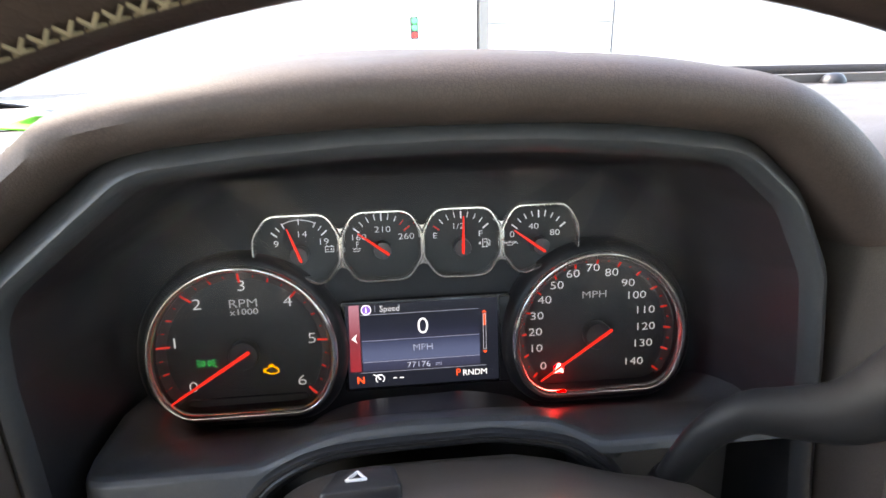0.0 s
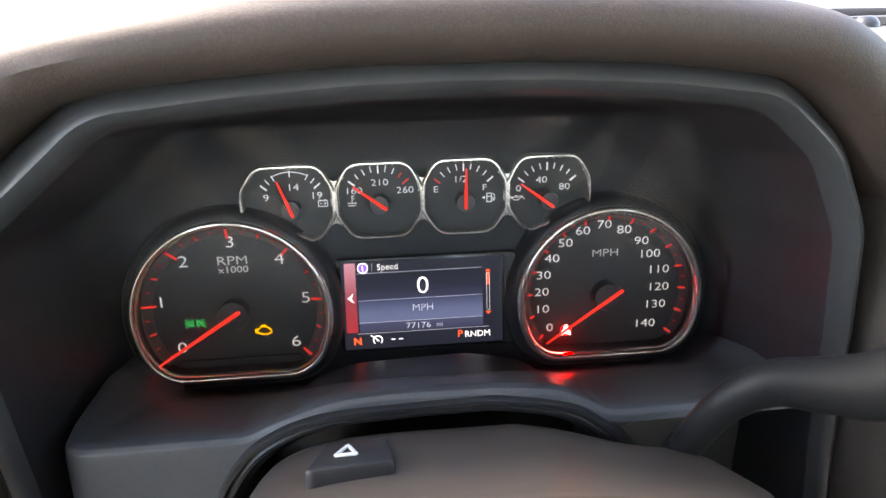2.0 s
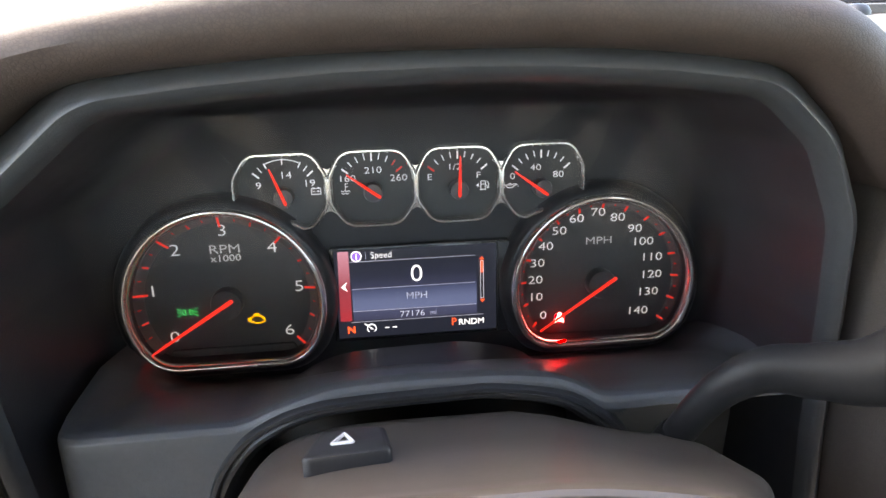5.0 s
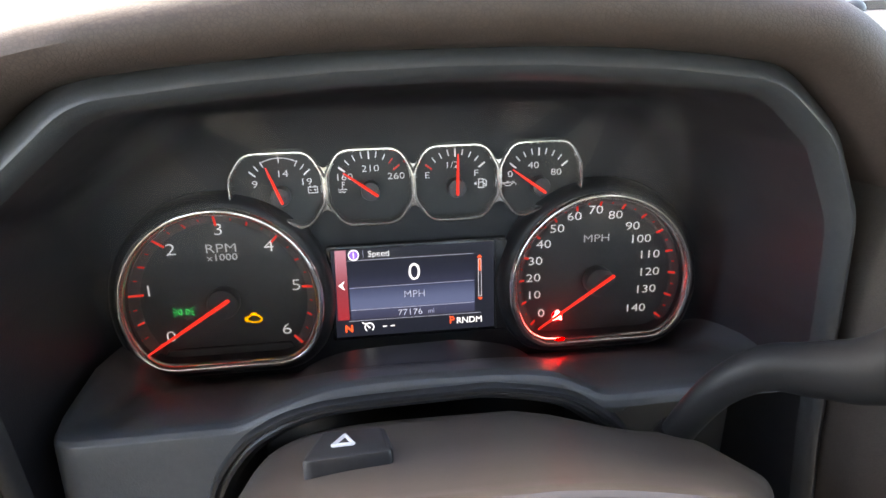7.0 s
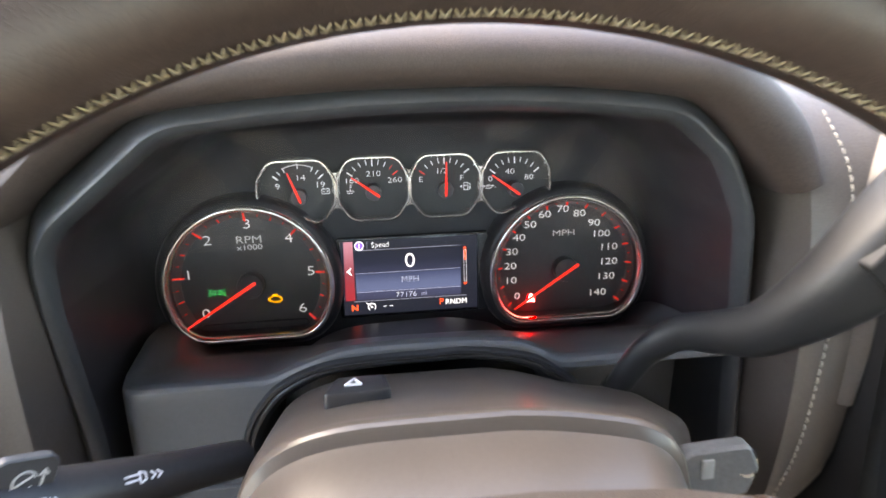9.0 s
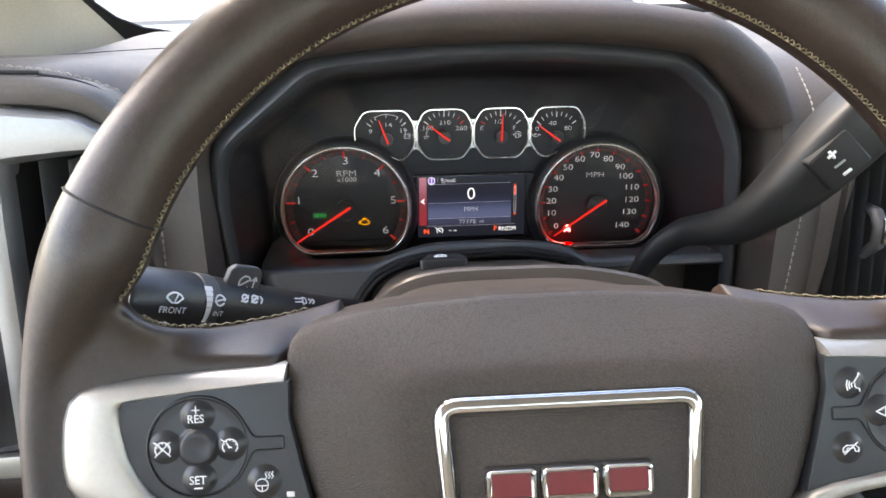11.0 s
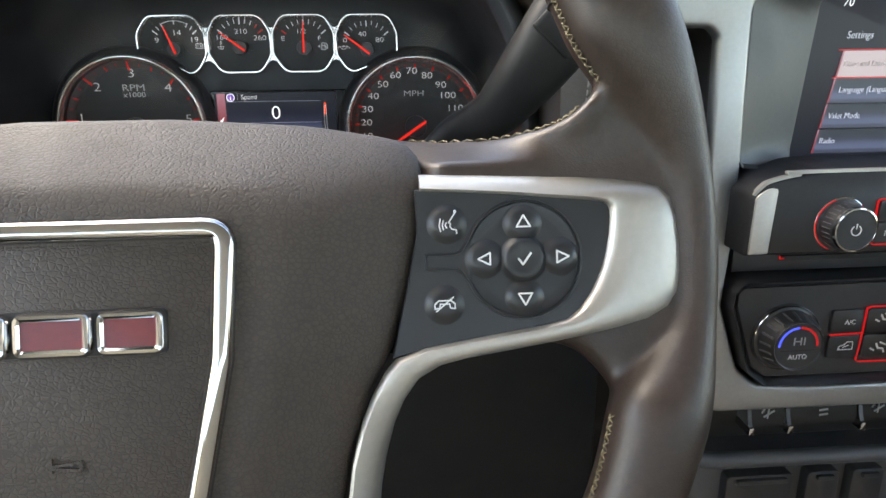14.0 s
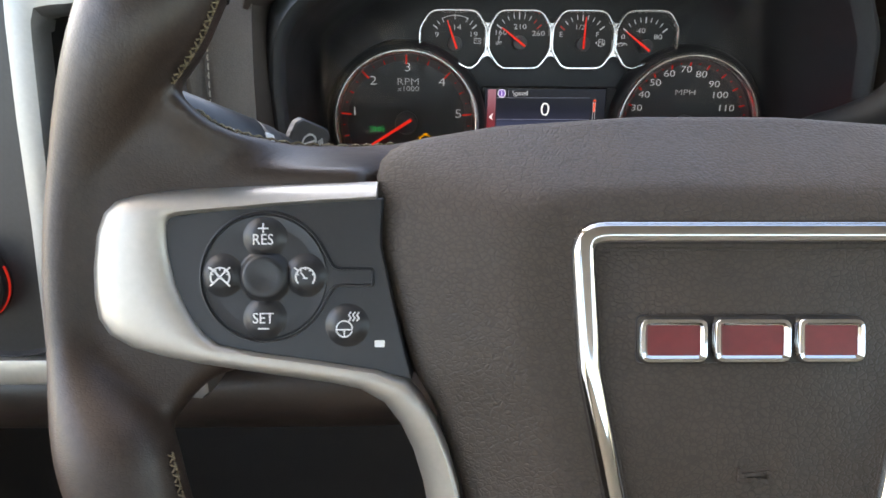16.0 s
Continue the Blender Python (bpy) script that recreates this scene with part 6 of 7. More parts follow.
LV = rounded([(-0.2975, -0.085), (-0.225, -0.115), (-0.2245, 0.096), (-0.230, 0.0955), (-0.286, 0.0885)], [0.006, 0.004, 0.006, 0.004, 0.004], 4)
vent("air_vent", "black air vent with upright slats and a chrome tab", LV, [-0.271, -0.254, -0.237], -0.165, 0.06, -0.262)
RV = rounded([(0.226, -0.110), (0.262, -0.138), (0.2900, -0.128), (0.2830, -0.085), (0.2732, 0.010), (0.2708, 0.078), (0.2655, 0.0845), (0.226, 0.0845)], [0.004, 0.004, 0.003, 0.01, 0.02, 0.006, 0.005, 0.003], 4)
vent("air_vent", "black air vent with upright slats and a chrome tab", RV, [0.233, 0.2425, 0.252, 0.2615], -0.160, -0.06, 0.246)


def framed(outer, inner, ys, material, name, label, category, c, n=140):
    a, b = radial(outer, c, n), radial(inner, c, n)
    loops = []
    for t, y in ys:
        loops.append([(p[0] + (q[0] - p[0]) * t, y, p[1] + (q[1] - p[1]) * t) for p, q in zip(a, b)])
    return single(name, loft(loops, caps=False), material, label, category, kind="structure")


SY = ((-0.02, -0.130), (0.0, -0.155), (0.04, -0.1625), (0.14, -0.1665), (0.5, -0.1680), (0.86, -0.1665), (0.97, -0.1625), (1.0, -0.155), (1.0, -0.150))
LV_OUT = rounded([(-0.316, -0.118), (-0.220, -0.128), (-0.2200, 0.099), (-0.2275, 0.1075), (-0.243, 0.1165), (-0.282, 0.1215), (-0.300, 0.1175), (-0.303, 0.090), (-0.3065, 0.04), (-0.309, -0.02), (-0.313, -0.08)], [0.004, 0.004, 0.008, 0.01, 0.02, 0.008, 0.007, 0.02, 0.03, 0.03, 0.01], 5)
framed(LV_OUT, LV, SY, CONSOLE_SILVER, "vent_trim_left", "satin silver surround of the side air vent", "trim", (-0.26, 0.0))

# headlamp switch panel beside the driver
lamp_panel = thing("headlamp_switch", "black headlamp switch panel with a red-lit knob", "switch panel", (-0.36, -0.15, -0.1))
lp = rounded([(-0.3165, -0.101), (-0.311, -0.078), (-0.306, -0.01), (-0.3045, 0.05), (-0.302, 0.112), (-0.47, 0.112), (-0.47, -0.104), (-0.335, -0.104)], [0.012, 0.01, 0.02, 0.03, 0.005, 0.01, 0.01, 0.012], 5)
part("plate", solid(lp, [(0.003, -0.152), (0.001, -0.1545), (0, -0.154), (0, -0.12)]), BLACK_PLASTIC, lamp_panel)
knob = part("knob", lathe(-0.359, -0.055, [(0.026, -0.152), (0.0255, -0.160), (0.0225, -0.163), (0.0215, -0.180), (0.0195, -0.183), (0.0005, -0.1835)], 36), BLACK_PLASTIC, lamp_panel)
for k in range(24):
    a = 2 * math.pi * k / 24
    part("knurl_rib", tube([(-0.359 + 0.0216 * math.cos(a), -0.165, -0.055 + 0.0216 * math.sin(a)), (-0.359 + 0.0212 * math.cos(a), -0.180, -0.055 + 0.0212 * math.sin(a))], 0.0008, 5, True), SLATE_PLASTIC, knob)
part("light_ring", band(circle(-0.359, -0.055, 0.0262, 32, -70, 20) + circle(-0.359, -0.055, 0.0250, 32, 20, -70), [(0, -0.1545), (0.0001, -0.1562), (0.0003, -0.1562), (0.0003, -0.1545)]), TICK_RED, lamp_panel, "red backlight ring")
single("dash_edge_left", box(-0.47, -0.238, -0.158, -0.10, -0.121, -0.1045, 0.004), SILVER, "satin silver line below the side panel", "trim", kind="structure")
# black sheet added behind the wheel to stand for unlit footwell
single("footwell_sheet", plate(rounded([(-0.60, -0.42), (0.290, -0.42), (0.290, -0.124), (-0.60, -0.124)], 0.006, 4), 0.045, 0.10, 0.004), RUBBER, "black sheet for the shade of the footwell", "dashboard panel", kind="structure")

# ---- centre console ----
stack = thing("centre_console", "black centre console with touchscreen, radio and climate controls in silver trim", "centre console", (0.43, -0.13, -0.2))
INN = rounded([(0.2945, -0.080), (0.309, -0.1255), (0.322, -0.1365), (0.36, -0.1385), (0.625, -0.1385), (0.625, 0.108), (0.36, 0.110), (0.302, 0.108), (0.2955, 0.09), (0.2975, 0.03), (0.2985, -0.03)], [0.006, 0.012, 0.01, 0.01, 0.01, 0.01, 0.02, 0.008, 0.02, 0.02, 0.02], 6)


# the surround in two pieces: the strip beside the screen, and the brow and sill that run across
surround = [(0.2205, 0.0850), (0.2660, 0.0850), (0.2712, 0.0800), (0.2718, 0.060), (0.2738, 0.010), (0.2835, -0.085), (0.2905, -0.1285), (0.262, -0.1385), (0.226, -0.110), (0.215, -0.119), (0.262, -0.1490), (0.30, -0.1560), (0.64, -0.1585), (0.64, -0.1385), (0.355, -0.1385), (0.3215, -0.1360), (0.3085, -0.1250), (0.2925, -0.080), (0.2945, -0.040), (0.2938, 0.010), (0.2915, 0.060), (0.2900, 0.095), (0.2960, 0.1085), (0.320, 0.1110), (0.64, 0.110), (0.64, 0.1395), (0.43, 0.1405), (0.31, 0.1380), (0.262, 0.125), (0.228, 0.102)]
radii = [0.002, 0.006, 0.006, 0.02, 0.04, 0.01, 0.002, 0.003, 0.001, 0.004, 0.01, 0.02, 0, 0, 0.02, 0.008, 0.01, 0.004, 0.02, 0.04, 0.04, 0.02, 0.008, 0.01, 0, 0, 0.03, 0.03, 0.03, 0.01]
SURROUND = rounded(surround, radii, 5)


def surround_mesh(profile, front):
    """The surround with its opening on one side for the vent: edges all round, and a face where front is set."""
    bm = loft([[(x, y, z) for x, z in inset(SURROUND, d)] for d, y in profile], caps=False)
    if front:
        y0 = profile[0][1]
        ring = [e for e in bm.edges if all(abs(v.co.y - y0) < 1e-7 for v in e.verts)]
        bmesh.ops.triangle_fill(bm, use_beauty=True, edges=ring)
    return bm


part("trim_surround", surround_mesh([(0.0030, -0.1650), (0.0018, -0.1646), (0.0007, -0.1630), (0, -0.1600), (0, -0.1580)], True), CONSOLE_SILVER, stack, "satin silver surround of vent and screen")
part("surround_wall", surround_mesh([(0.0004, -0.1578), (0.0004, -0.130)], False), BLACK_PLASTIC, stack)
part("backing", solid(inset(INN, -0.004), [(0, -0.1250), (0, -0.10)]), GLOSS_BLACK, stack)
# screen cove
cove_o = rounded([(0.2950, 0.004), (0.625, 0.004), (0.625, 0.110), (0.2918, 0.110)], [0.01, 0.01, 0.01, 0.010], 6)
cove_i = rounded([(0.340, 0.0075), (0.60, 0.0075), (0.60, 0.1035), (0.347, 0.1035)], 0.003, 6)
a, b = radial(cove_o, (0.45, 0.055), 140), radial(cove_i, (0.45, 0.055), 140)
part("screen_cove", loft([[(p[0] + (q[0] - p[0]) * t, y, p[1] + (q[1] - p[1]) * t) for p, q in zip(a, b)] for t, y in ((0, -0.140), (0.0, -0.1575), (0.04, -0.1560), (0.10, -0.1490), (0.5, -0.1420), (0.94, -0.1372), (1.0, -0.1360), (1.0, -0.130))], caps=False), BEZEL_PLASTIC, stack, "dark cove round the screen")
screen = part("touchscreen", plate(cove_i, -0.1356, -0.130, 0.0004), SCREEN_BLACK, stack, "lit touchscreen showing a settings list")


def slanted(z0, z1, x0, x1):
    k = 0.175
    return [(x0 + k * (z0 - 0.01), z0), (x1, z0), (x1, z1), (x0 + k * (z1 - 0.01), z1)]


for i, (z0, z1, m_) in enumerate(((0.0568, 0.0722, SCREEN_PALE), (0.0412, 0.0560, SCREEN_BLUE), (0.0258, 0.0404, SCREEN_BLUE), (0.0102, 0.0250, SCREEN_BLUE))):
    part("menu_entry", flat(slanted(z0, z1, 0.3555, 0.56), -0.1362), m_, screen)
    l0, l1 = slanted(z0, z1, 0.3545, 0)[0][0], slanted(z0, z1, 0.3545, 0)[3][0]
    part("row_edge", flat([(l0, z0), (l0 + 0.0011, z0), (l1 + 0.0011, z1), (l1, z1)], -0.1364), SCREEN_RED, screen)
for x0, z0 in ((0.3625, 0.0728), (0.3610, 0.0564)):
    part("row_rule", strokes([[(x0, z0), (0.56, z0)]], 0.0007, -0.1366), GLOW_RED, screen)
for s, x, z, size, m_ in (("70°", 0.3655, 0.1005, 0.0078, GLOW_WHITE), ("Settings", 0.3745, 0.0808, 0.0062, SCREEN_TEXT), ("Time and Date", 0.3800, 0.0648, 0.0052, PRINT_GREY), ("Language (Language)", 0.3850, 0.0488, 0.0052, SCREEN_TEXT), ("Valet Mode", 0.3725, 0.0335, 0.0052, SCREEN_TEXT), ("Radio", 0.3638, 0.0180, 0.0052, SCREEN_TEXT)):
    part("screen_text", words(s, size, x, z, -0.1367, 0.88, 0.18, bold=-0.0001), m_, screen)
part("screen_icon", strokes([circle(0.4060, 0.0975, 0.0055, 20)], 0.0009, -0.1367), GLOW_WHITE, screen)

# radio shelf
ro = rounded([(0.2885, -0.0405), (0.625, -0.0430), (0.625, 0.0085), (0.330, 0.0085), (0.300, 0.0035), (0.2885, -0.0035)], [0.002, 0.002, 0.004, 0.03, 0.012, 0.008], 6)
radio = part("radio_panel", solid(ro, [(0.0022, -0.1885), (0.0008, -0.1875), (0, -0.1855), (0, -0.135)]), MATT_BLACK, stack, "black radio panel")
part("silver_end", plate(rounded([(0.2900, -0.0390), (0.3015, -0.0388), (0.3030, -0.0010), (0.2975, -0.0005), (0.2905, -0.0055)], [0.001, 0.001, 0.002, 0.006, 0.004], 4), -0.1895, -0.183, 0.0006), SILVER, radio)
part("silver_lip", strokes([[tuple(p) for p in smooth_open([(0.2905, -0.0045), (0.2935, -0.0005), (0.2990, 0.0030), (0.3150, 0.0064), (0.335, 0.0080), (0.62, 0.0085)], 6)]], 0.0018, -0.1880, depth=0.003), SILVER, radio)
kx, kz = 0.3425, -0.0225
vk = part("volume_knob", lathe(kx, kz, [(0.0150, -0.187), (0.0148, -0.1895), (0.0132, -0.190), (0.0128, -0.1995), (0.0120, -0.2015), (0.0004, -0.2018)], 40), BLACK_PLASTIC, radio, "black volume knob with a chrome ring")
part("chrome_ring", band(circle(kx, kz, 0.0128, 40), [(0, -0.2002), (0.0004, -0.2022), (0.0012, -0.2024), (0.0016, -0.2016), (0.0016, -0.2000)]), CHROME, vk)
part("base_ring", band(circle(kx, kz, 0.0160, 40), [(0, -0.1870), (0.0003, -0.1890), (0.0009, -0.1894), (0.0014, -0.1870)]), CHROME, vk)
part("power_sign", strokes([circle(kx, kz - 0.0003, 0.0028, 18, 125, 415), [(kx, kz + 0.0006), (kx, kz + 0.0034)]], 0.0006, -0.2022), PRINT_WHITE, vk)
part("light_arc", strokes([circle(kx, kz, 0.0152, 22, 110, 250)], 0.0006, -0.1896, depth=0.002), GLOW_RED, vk)
for k in range(28):
    a = 2 * math.pi * k / 28
    part("knurl_rib", tube([(kx + 0.0130 * math.cos(a), -0.192, kz + 0.0130 * math.sin(a)), (kx + 0.0126 * math.cos(a), -0.1985, kz + 0.0126 * math.sin(a))], 0.00045, 5, True), SLATE_PLASTIC, vk)
for s, z0, z1 in (("RADIO", -0.0210, -0.0095), ("MEDIA", -0.0340, -0.0222)):
    part("radio_button", plate(rounded([(0.3640, z0), (0.3880, z0), (0.3880, z1), (0.3640, z1)], 0.0015, 3), -0.1905, -0.186, 0.0005), BLACK_PLASTIC, radio)
    part("button_text", words(s, 0.0046, 0.3748, (z0 + z1) / 2, -0.1907, 0.9), PRINT_WHITE, radio)
part("red_outline", strokes([rounded([(0.3628, -0.0352), (0.3890, -0.0352), (0.3890, -0.0085), (0.3628, -0.0085)], 0.0025, 4) + [(0.3628, -0.0352 + 0.0025)]], 0.0007, -0.1895, depth=0.0012), GLOW_RED, radio)
part("side_button", plate(rounded([(0.3925, -0.0340), (0.50, -0.0340), (0.50, -0.0090), (0.3925, -0.0090)], 0.0015, 3), -0.1905, -0.186, 0.0005), SLATE_PLASTIC, radio)
part("disc_slot", strokes([[(0.330, -0.0515), (0.60, -0.0515)]], 0.0030, -0.1600, depth=0.006), RUBBER, stack)
part("slot_lamp", strokes([[(0.3275, -0.0495), (0.3275, -0.0510), (0.3300, -0.0510)]], 0.0008, -0.1620, depth=0.001), GLOW_RED, stack)
part("slot_panel", plate([(0.2992, -0.060), (0.625, -0.060), (0.625, -0.038), (0.2992, -0.038)], -0.1580, -0.130, 0.001), BLACK_PLASTIC, stack)

# climate panel
ho = rounded([(0.2955, -0.080), (0.3105, -0.1245), (0.3240, -0.1345), (0.625, -0.1365), (0.625, -0.0600), (0.302, -0.0625), (0.2960, -0.0690)], [0.006, 0.012, 0.008, 0.004, 0.004, 0.010, 0.008], 6)
hvac = part("climate_panel", solid(ho, [(0.0045, -0.1640), (0.0020, -0.1690), (0.0006, -0.1710), (0, -0.1690), (0, -0.130)]), BLACK_PLASTIC, stack, "black climate control panel")
part("panel_face", solid(inset(ho, 0.005), [(0.0006, -0.1668), (0, -0.1660), (0, -0.150)]), BLACK_PLASTIC, hvac)
kx, kz = 0.3345, -0.1015
tk = part("temperature_knob", lathe(kx, kz, [(0.0222, -0.1655), (0.0220, -0.1690), (0.0196, -0.1700), (0.0166, -0.1800), (0.0158, -0.1822), (0.0150, -0.1814), (0.0004, -0.1810)], 44), BLACK_PLASTIC, hvac, "black temperature knob with a chrome ring")
part("chrome_ring", band(circle(kx, kz, 0.0226, 44), [(0, -0.1655), (0.0001, -0.1690), (0.0010, -0.1702), (0.0020, -0.1690), (0.0020, -0.1655)]), CHROME, tk)
for k in range(20):
    a = 2 * math.pi * k / 20
    part("knurl_rib", tube([(kx + 0.0190 * math.cos(a), -0.172, kz + 0.0190 * math.sin(a)), (kx + 0.0166 * math.cos(a), -0.180, kz + 0.0166 * math.sin(a))], 0.0009, 5, True), SLATE_PLASTIC, tk)
part("cold_arc", strokes([circle(kx, kz, 0.0122, 12, 95, 180)], 0.0013, -0.1817), GLOW_BLUE, tk)
part("warm_arc", strokes([circle(kx, kz, 0.0122, 12, 88, 0)], 0.0013, -0.1817), GLOW_RED, tk)
part("knob_text", words("HI", 0.0074, kx + 0.0005, kz + 0.0032, -0.1815, 1.2), PRINT_GREY, tk)
part("knob_text", words("AUTO", 0.0046, kx + 0.0005, kz - 0.0072, -0.1815, 0.95), PRINT_WHITE, tk)
part("button_rule", strokes([[(kx - 0.014, kz - 0.0030), (kx + 0.014, kz - 0.0030)]], 0.0004, -0.1813), RUBBER, tk)
for z0, z1 in ((-0.1000, -0.0845), (-0.1175, -0.1018)):
    part("climate_button", plate(rounded([(0.3635, z0), (0.3845, z0), (0.3845, z1), (0.3635, z1)], 0.002, 3), -0.1690, -0.163, 0.0005), BLACK_PLASTIC, hvac)
    part("climate_button", plate(rounded([(0.3868, z0), (0.4300, z0), (0.4300, z1), (0.3868, z1)], 0.002, 3), -0.1690, -0.163, 0.0005), BLACK_PLASTIC, hvac)
part("button_text", words("A/C", 0.0046, 0.3755, -0.0925, -0.1692, 0.95), PRINT_WHITE, hvac)
part("button_mark", strokes([[(0.3705, -0.1115), (0.3712, -0.1090), (0.3740, -0.1082), (0.3760, -0.1062), (0.3795, -0.1062), (0.3800, -0.1085), (0.3800, -0.1115), (0.3705, -0.1115)], [(0.3735, -0.1100), (0.3775, -0.1085)]], 0.0006, -0.1692), PRINT_WHITE, hvac)
for zz in (-0.0905, -0.1105):
    part("button_mark", strokes([[(0.3960, zz + 0.0022), (0.3975, zz - 0.0010), (0.4010, zz - 0.0014), (0.4020, zz - 0.0040)], [(0.3925, zz - 0.0010), (0.3950, zz - 0.0024)], [(0.3985, zz + 0.0030), (0.4030, zz + 0.0012)]], 0.0012, -0.1692), PRINT_WHITE, hvac)
part("red_outline", strokes([[(0.3855, -0.0830), (0.3852, -0.1005), (0.3838, -0.1190), (0.3860, -0.1205), (0.44, -0.1210)], [(0.3635, -0.1010), (0.3852, -0.1005)], [(0.3855, -0.0840), (0.3880, -0.0825), (0.44, -0.0825)]], 0.0008, -0.1694, depth=0.001), GLOW_RED, hvac)
part("fan_knob", lathe(0.428, -0.1000, [(0.0225, -0.1655), (0.0220, -0.1720), (0.0190, -0.1740), (0.0180, -0.1900), (0.0004, -0.1905)], 40), BLACK_PLASTIC, hvac)
part("fan_ring", strokes([circle(0.428, -0.1000, 0.0228, 24, 100, 260)], 0.0016, -0.1685, depth=0.002), GLOW_RED, hvac)

# row of rocker switches
row = part("switch_bank", plate(rounded([(0.300, -0.198), (0.64, -0.201), (0.64, -0.158), (0.300, -0.158)], 0.004, 4), -0.1300, -0.09, 0.002), MATT_BLACK, stack, "row of black rocker switches")
edges_x = (0.3345, 0.3630, 0.4170, 0.4450, 0.4990, 0.5270, 0.5810)
for i, (x0, x1) in enumerate(zip(edges_x, edges_x[1:])):
    bm = loft([[(x, y, z) for y, z in ((-0.118, -0.160), (-0.138, -0.1605), (-0.1400, -0.1640), (-0.1430, -0.1790), (-0.1420, -0.1830), (-0.118, -0.185))] for x in (x0 + 0.0022, x1 - 0.0022)])
    part("rocker_switch", bm, MATT_BLACK, row)
    m0 = (x0 + x1) / 2
    lines = [[(m0 - 0.0045, -0.1720), (m0 + 0.0005, -0.1650)], [(m0 - 0.0030, -0.1750), (m0 + 0.0045, -0.1710)], [(m0 - 0.0005, -0.1760), (m0 + 0.0012, -0.1665)]] if i != 1 else [[(m0 - 0.003, -0.1655 - 0.0034 * k), (m0 + 0.003, -0.1650 - 0.0034 * k)] for k in range(4)]
    bm = strokes(lines, 0.0012, 0)
    for v in bm.verts:
        v.co.y += -0.1404 - (-0.1640 - v.co.z) * 0.20
    part("switch_mark", bm, PRINT_GREY, row)
for x in edges_x:
    part("divider", loft([[(x + dx, y, z) for dx, y, z in ((-0.0014, -0.128, z), (-0.0014, yy, z), (0.0014, yy, z), (0.0014, -0.128, z))] for z, yy in ((-0.160, -0.1390), (-0.176, -0.1440), (-0.1805, -0.1465))]), SLATE_PLASTIC, row)
    part("divider_cap", plate(rounded([(x - 0.0022, -0.1862), (x + 0.0022, -0.1862), (x + 0.0018, -0.1800), (x - 0.0018, -0.1800)], 0.0008, 3), -0.1485, -0.130, 0.0008), CHROME, row, "chrome divider tip")
lip = tube(smooth_open([(0.262, -0.130, -0.160), (0.285, -0.142, -0.193), (0.30, -0.146, -0.2035), (0.36, -0.147, -0.2060), (0.64, -0.147, -0.2080)], 6), 0.0060, 14)
part("lower_lip", lip, SLATE_PLASTIC, stack, "slate lip below the switches")
lower = part("lower_panel", plate(rounded([(0.300, -0.330), (0.64, -0.330), (0.64, -0.210), (0.310, -0.210), (0.300, -0.225)], [0.01, 0.004, 0.004, 0.01, 0.006], 4), -0.1330, -0.09, 0.003), SLATE_PLASTIC, stack, "slate lower panel with outlets")
for x0, x1 in ((0.325, 0.376), (0.387, 0.412), (0.422, 0.447)):
    part("outlet_cover", plate(rounded([(x0, -0.262), (x1, -0.262), (x1, -0.224), (x0, -0.224)], 0.004, 4), -0.1420, -0.130, 0.0015), BLACK_PLASTIC, lower)
    part("cover_tab", plate(rounded([(x0 + 0.006, -0.2300), (x1 - 0.006, -0.2300), (x1 - 0.006, -0.2262), (x0 + 0.006, -0.2262)], 0.001, 3), -0.1450, -0.140, 0.0006), BLACK_PLASTIC, lower)

# ---- things on the dash ----
papers = thing("paper_stack", "white papers on a bright green card lying on the dash", "papers", (-0.15, 0.10, 0.16))


def page(corners, lift, thick, bend):
    P = [Vector(c) for c in corners]
    return sheet(lambda u, v: (P[0].lerp(P[1], u)).lerp(P[3].lerp(P[2], u), v) + Vector((0, 0, lift + bend * (u - 0.4) ** 2 + 0.002 * math.sin(5 * v + u))), 10, 10, thick)


part("green_card", page([(-0.240, 0.019, 0.1515), (-0.045, 0.034, 0.1570), (-0.030, 0.16, 0.1745), (-0.225, 0.165, 0.174)], 0.003, 0.0010, 0.03), GREEN_CARD, papers, "bright green card")
part("white_paper", page([(-0.238, 0.034, 0.156), (-0.050, 0.052, 0.161), (-0.035, 0.178, 0.176), (-0.254, 0.166, 0.176)], 0.008, 0.0008, 0.02), PAPER, papers)
part("white_paper", page([(-0.231, 0.044, 0.157), (-0.045, 0.062, 0.162), (-0.025, 0.182, 0.177), (-0.247, 0.172, 0.177)], 0.0105, 0.0008, 0.02), PAPER, papers)
sensor = lathe(0, 0, [(0.0115, 0.0), (0.0112, 0.004), (0.0085, 0.0085), (0.004, 0.0108), (0.0003, 0.0112)], 28)
for v in sensor.verts:
    v.co = Vector((0.411 + v.co.x, 0.205 + v.co.z, 0.1795 + v.co.y))
single("light_sensor", sensor, BLACK_PLASTIC, "small dark domed light sensor on the dash top", "sensor", at=(0.411, 0.205, 0.18))

# ---- windshield, pillars and cabin ----
GB, GT = Vector((0.40, 0.265, 0.186)), Vector((0.40, -0.30, 0.660))
slope = (GT - GB).normalized()


def on_glass(x, s, off=0.0):
    """A place on the curved windshield: s metres up the slope."""
    bow = 0.34 * max(0.0, abs(x - 0.40) - 0.22) ** 2
    return Vector((x, GB.y - bow * 0.9, GB.z - bow * 0.02)) + slope * s + Vector((0, slope.z, -slope.y)) * off


bm = sheet(lambda u, v: on_glass(-0.42 + 1.64 * u, -0.02 + 0.80 * v), 40, 20, 0)
wind = single("windshield", bm, GLASS, "clear curved windshield", "windshield", kind="structure", towards=(0, -0.6, 0.2))
wind.visible_shadow = False


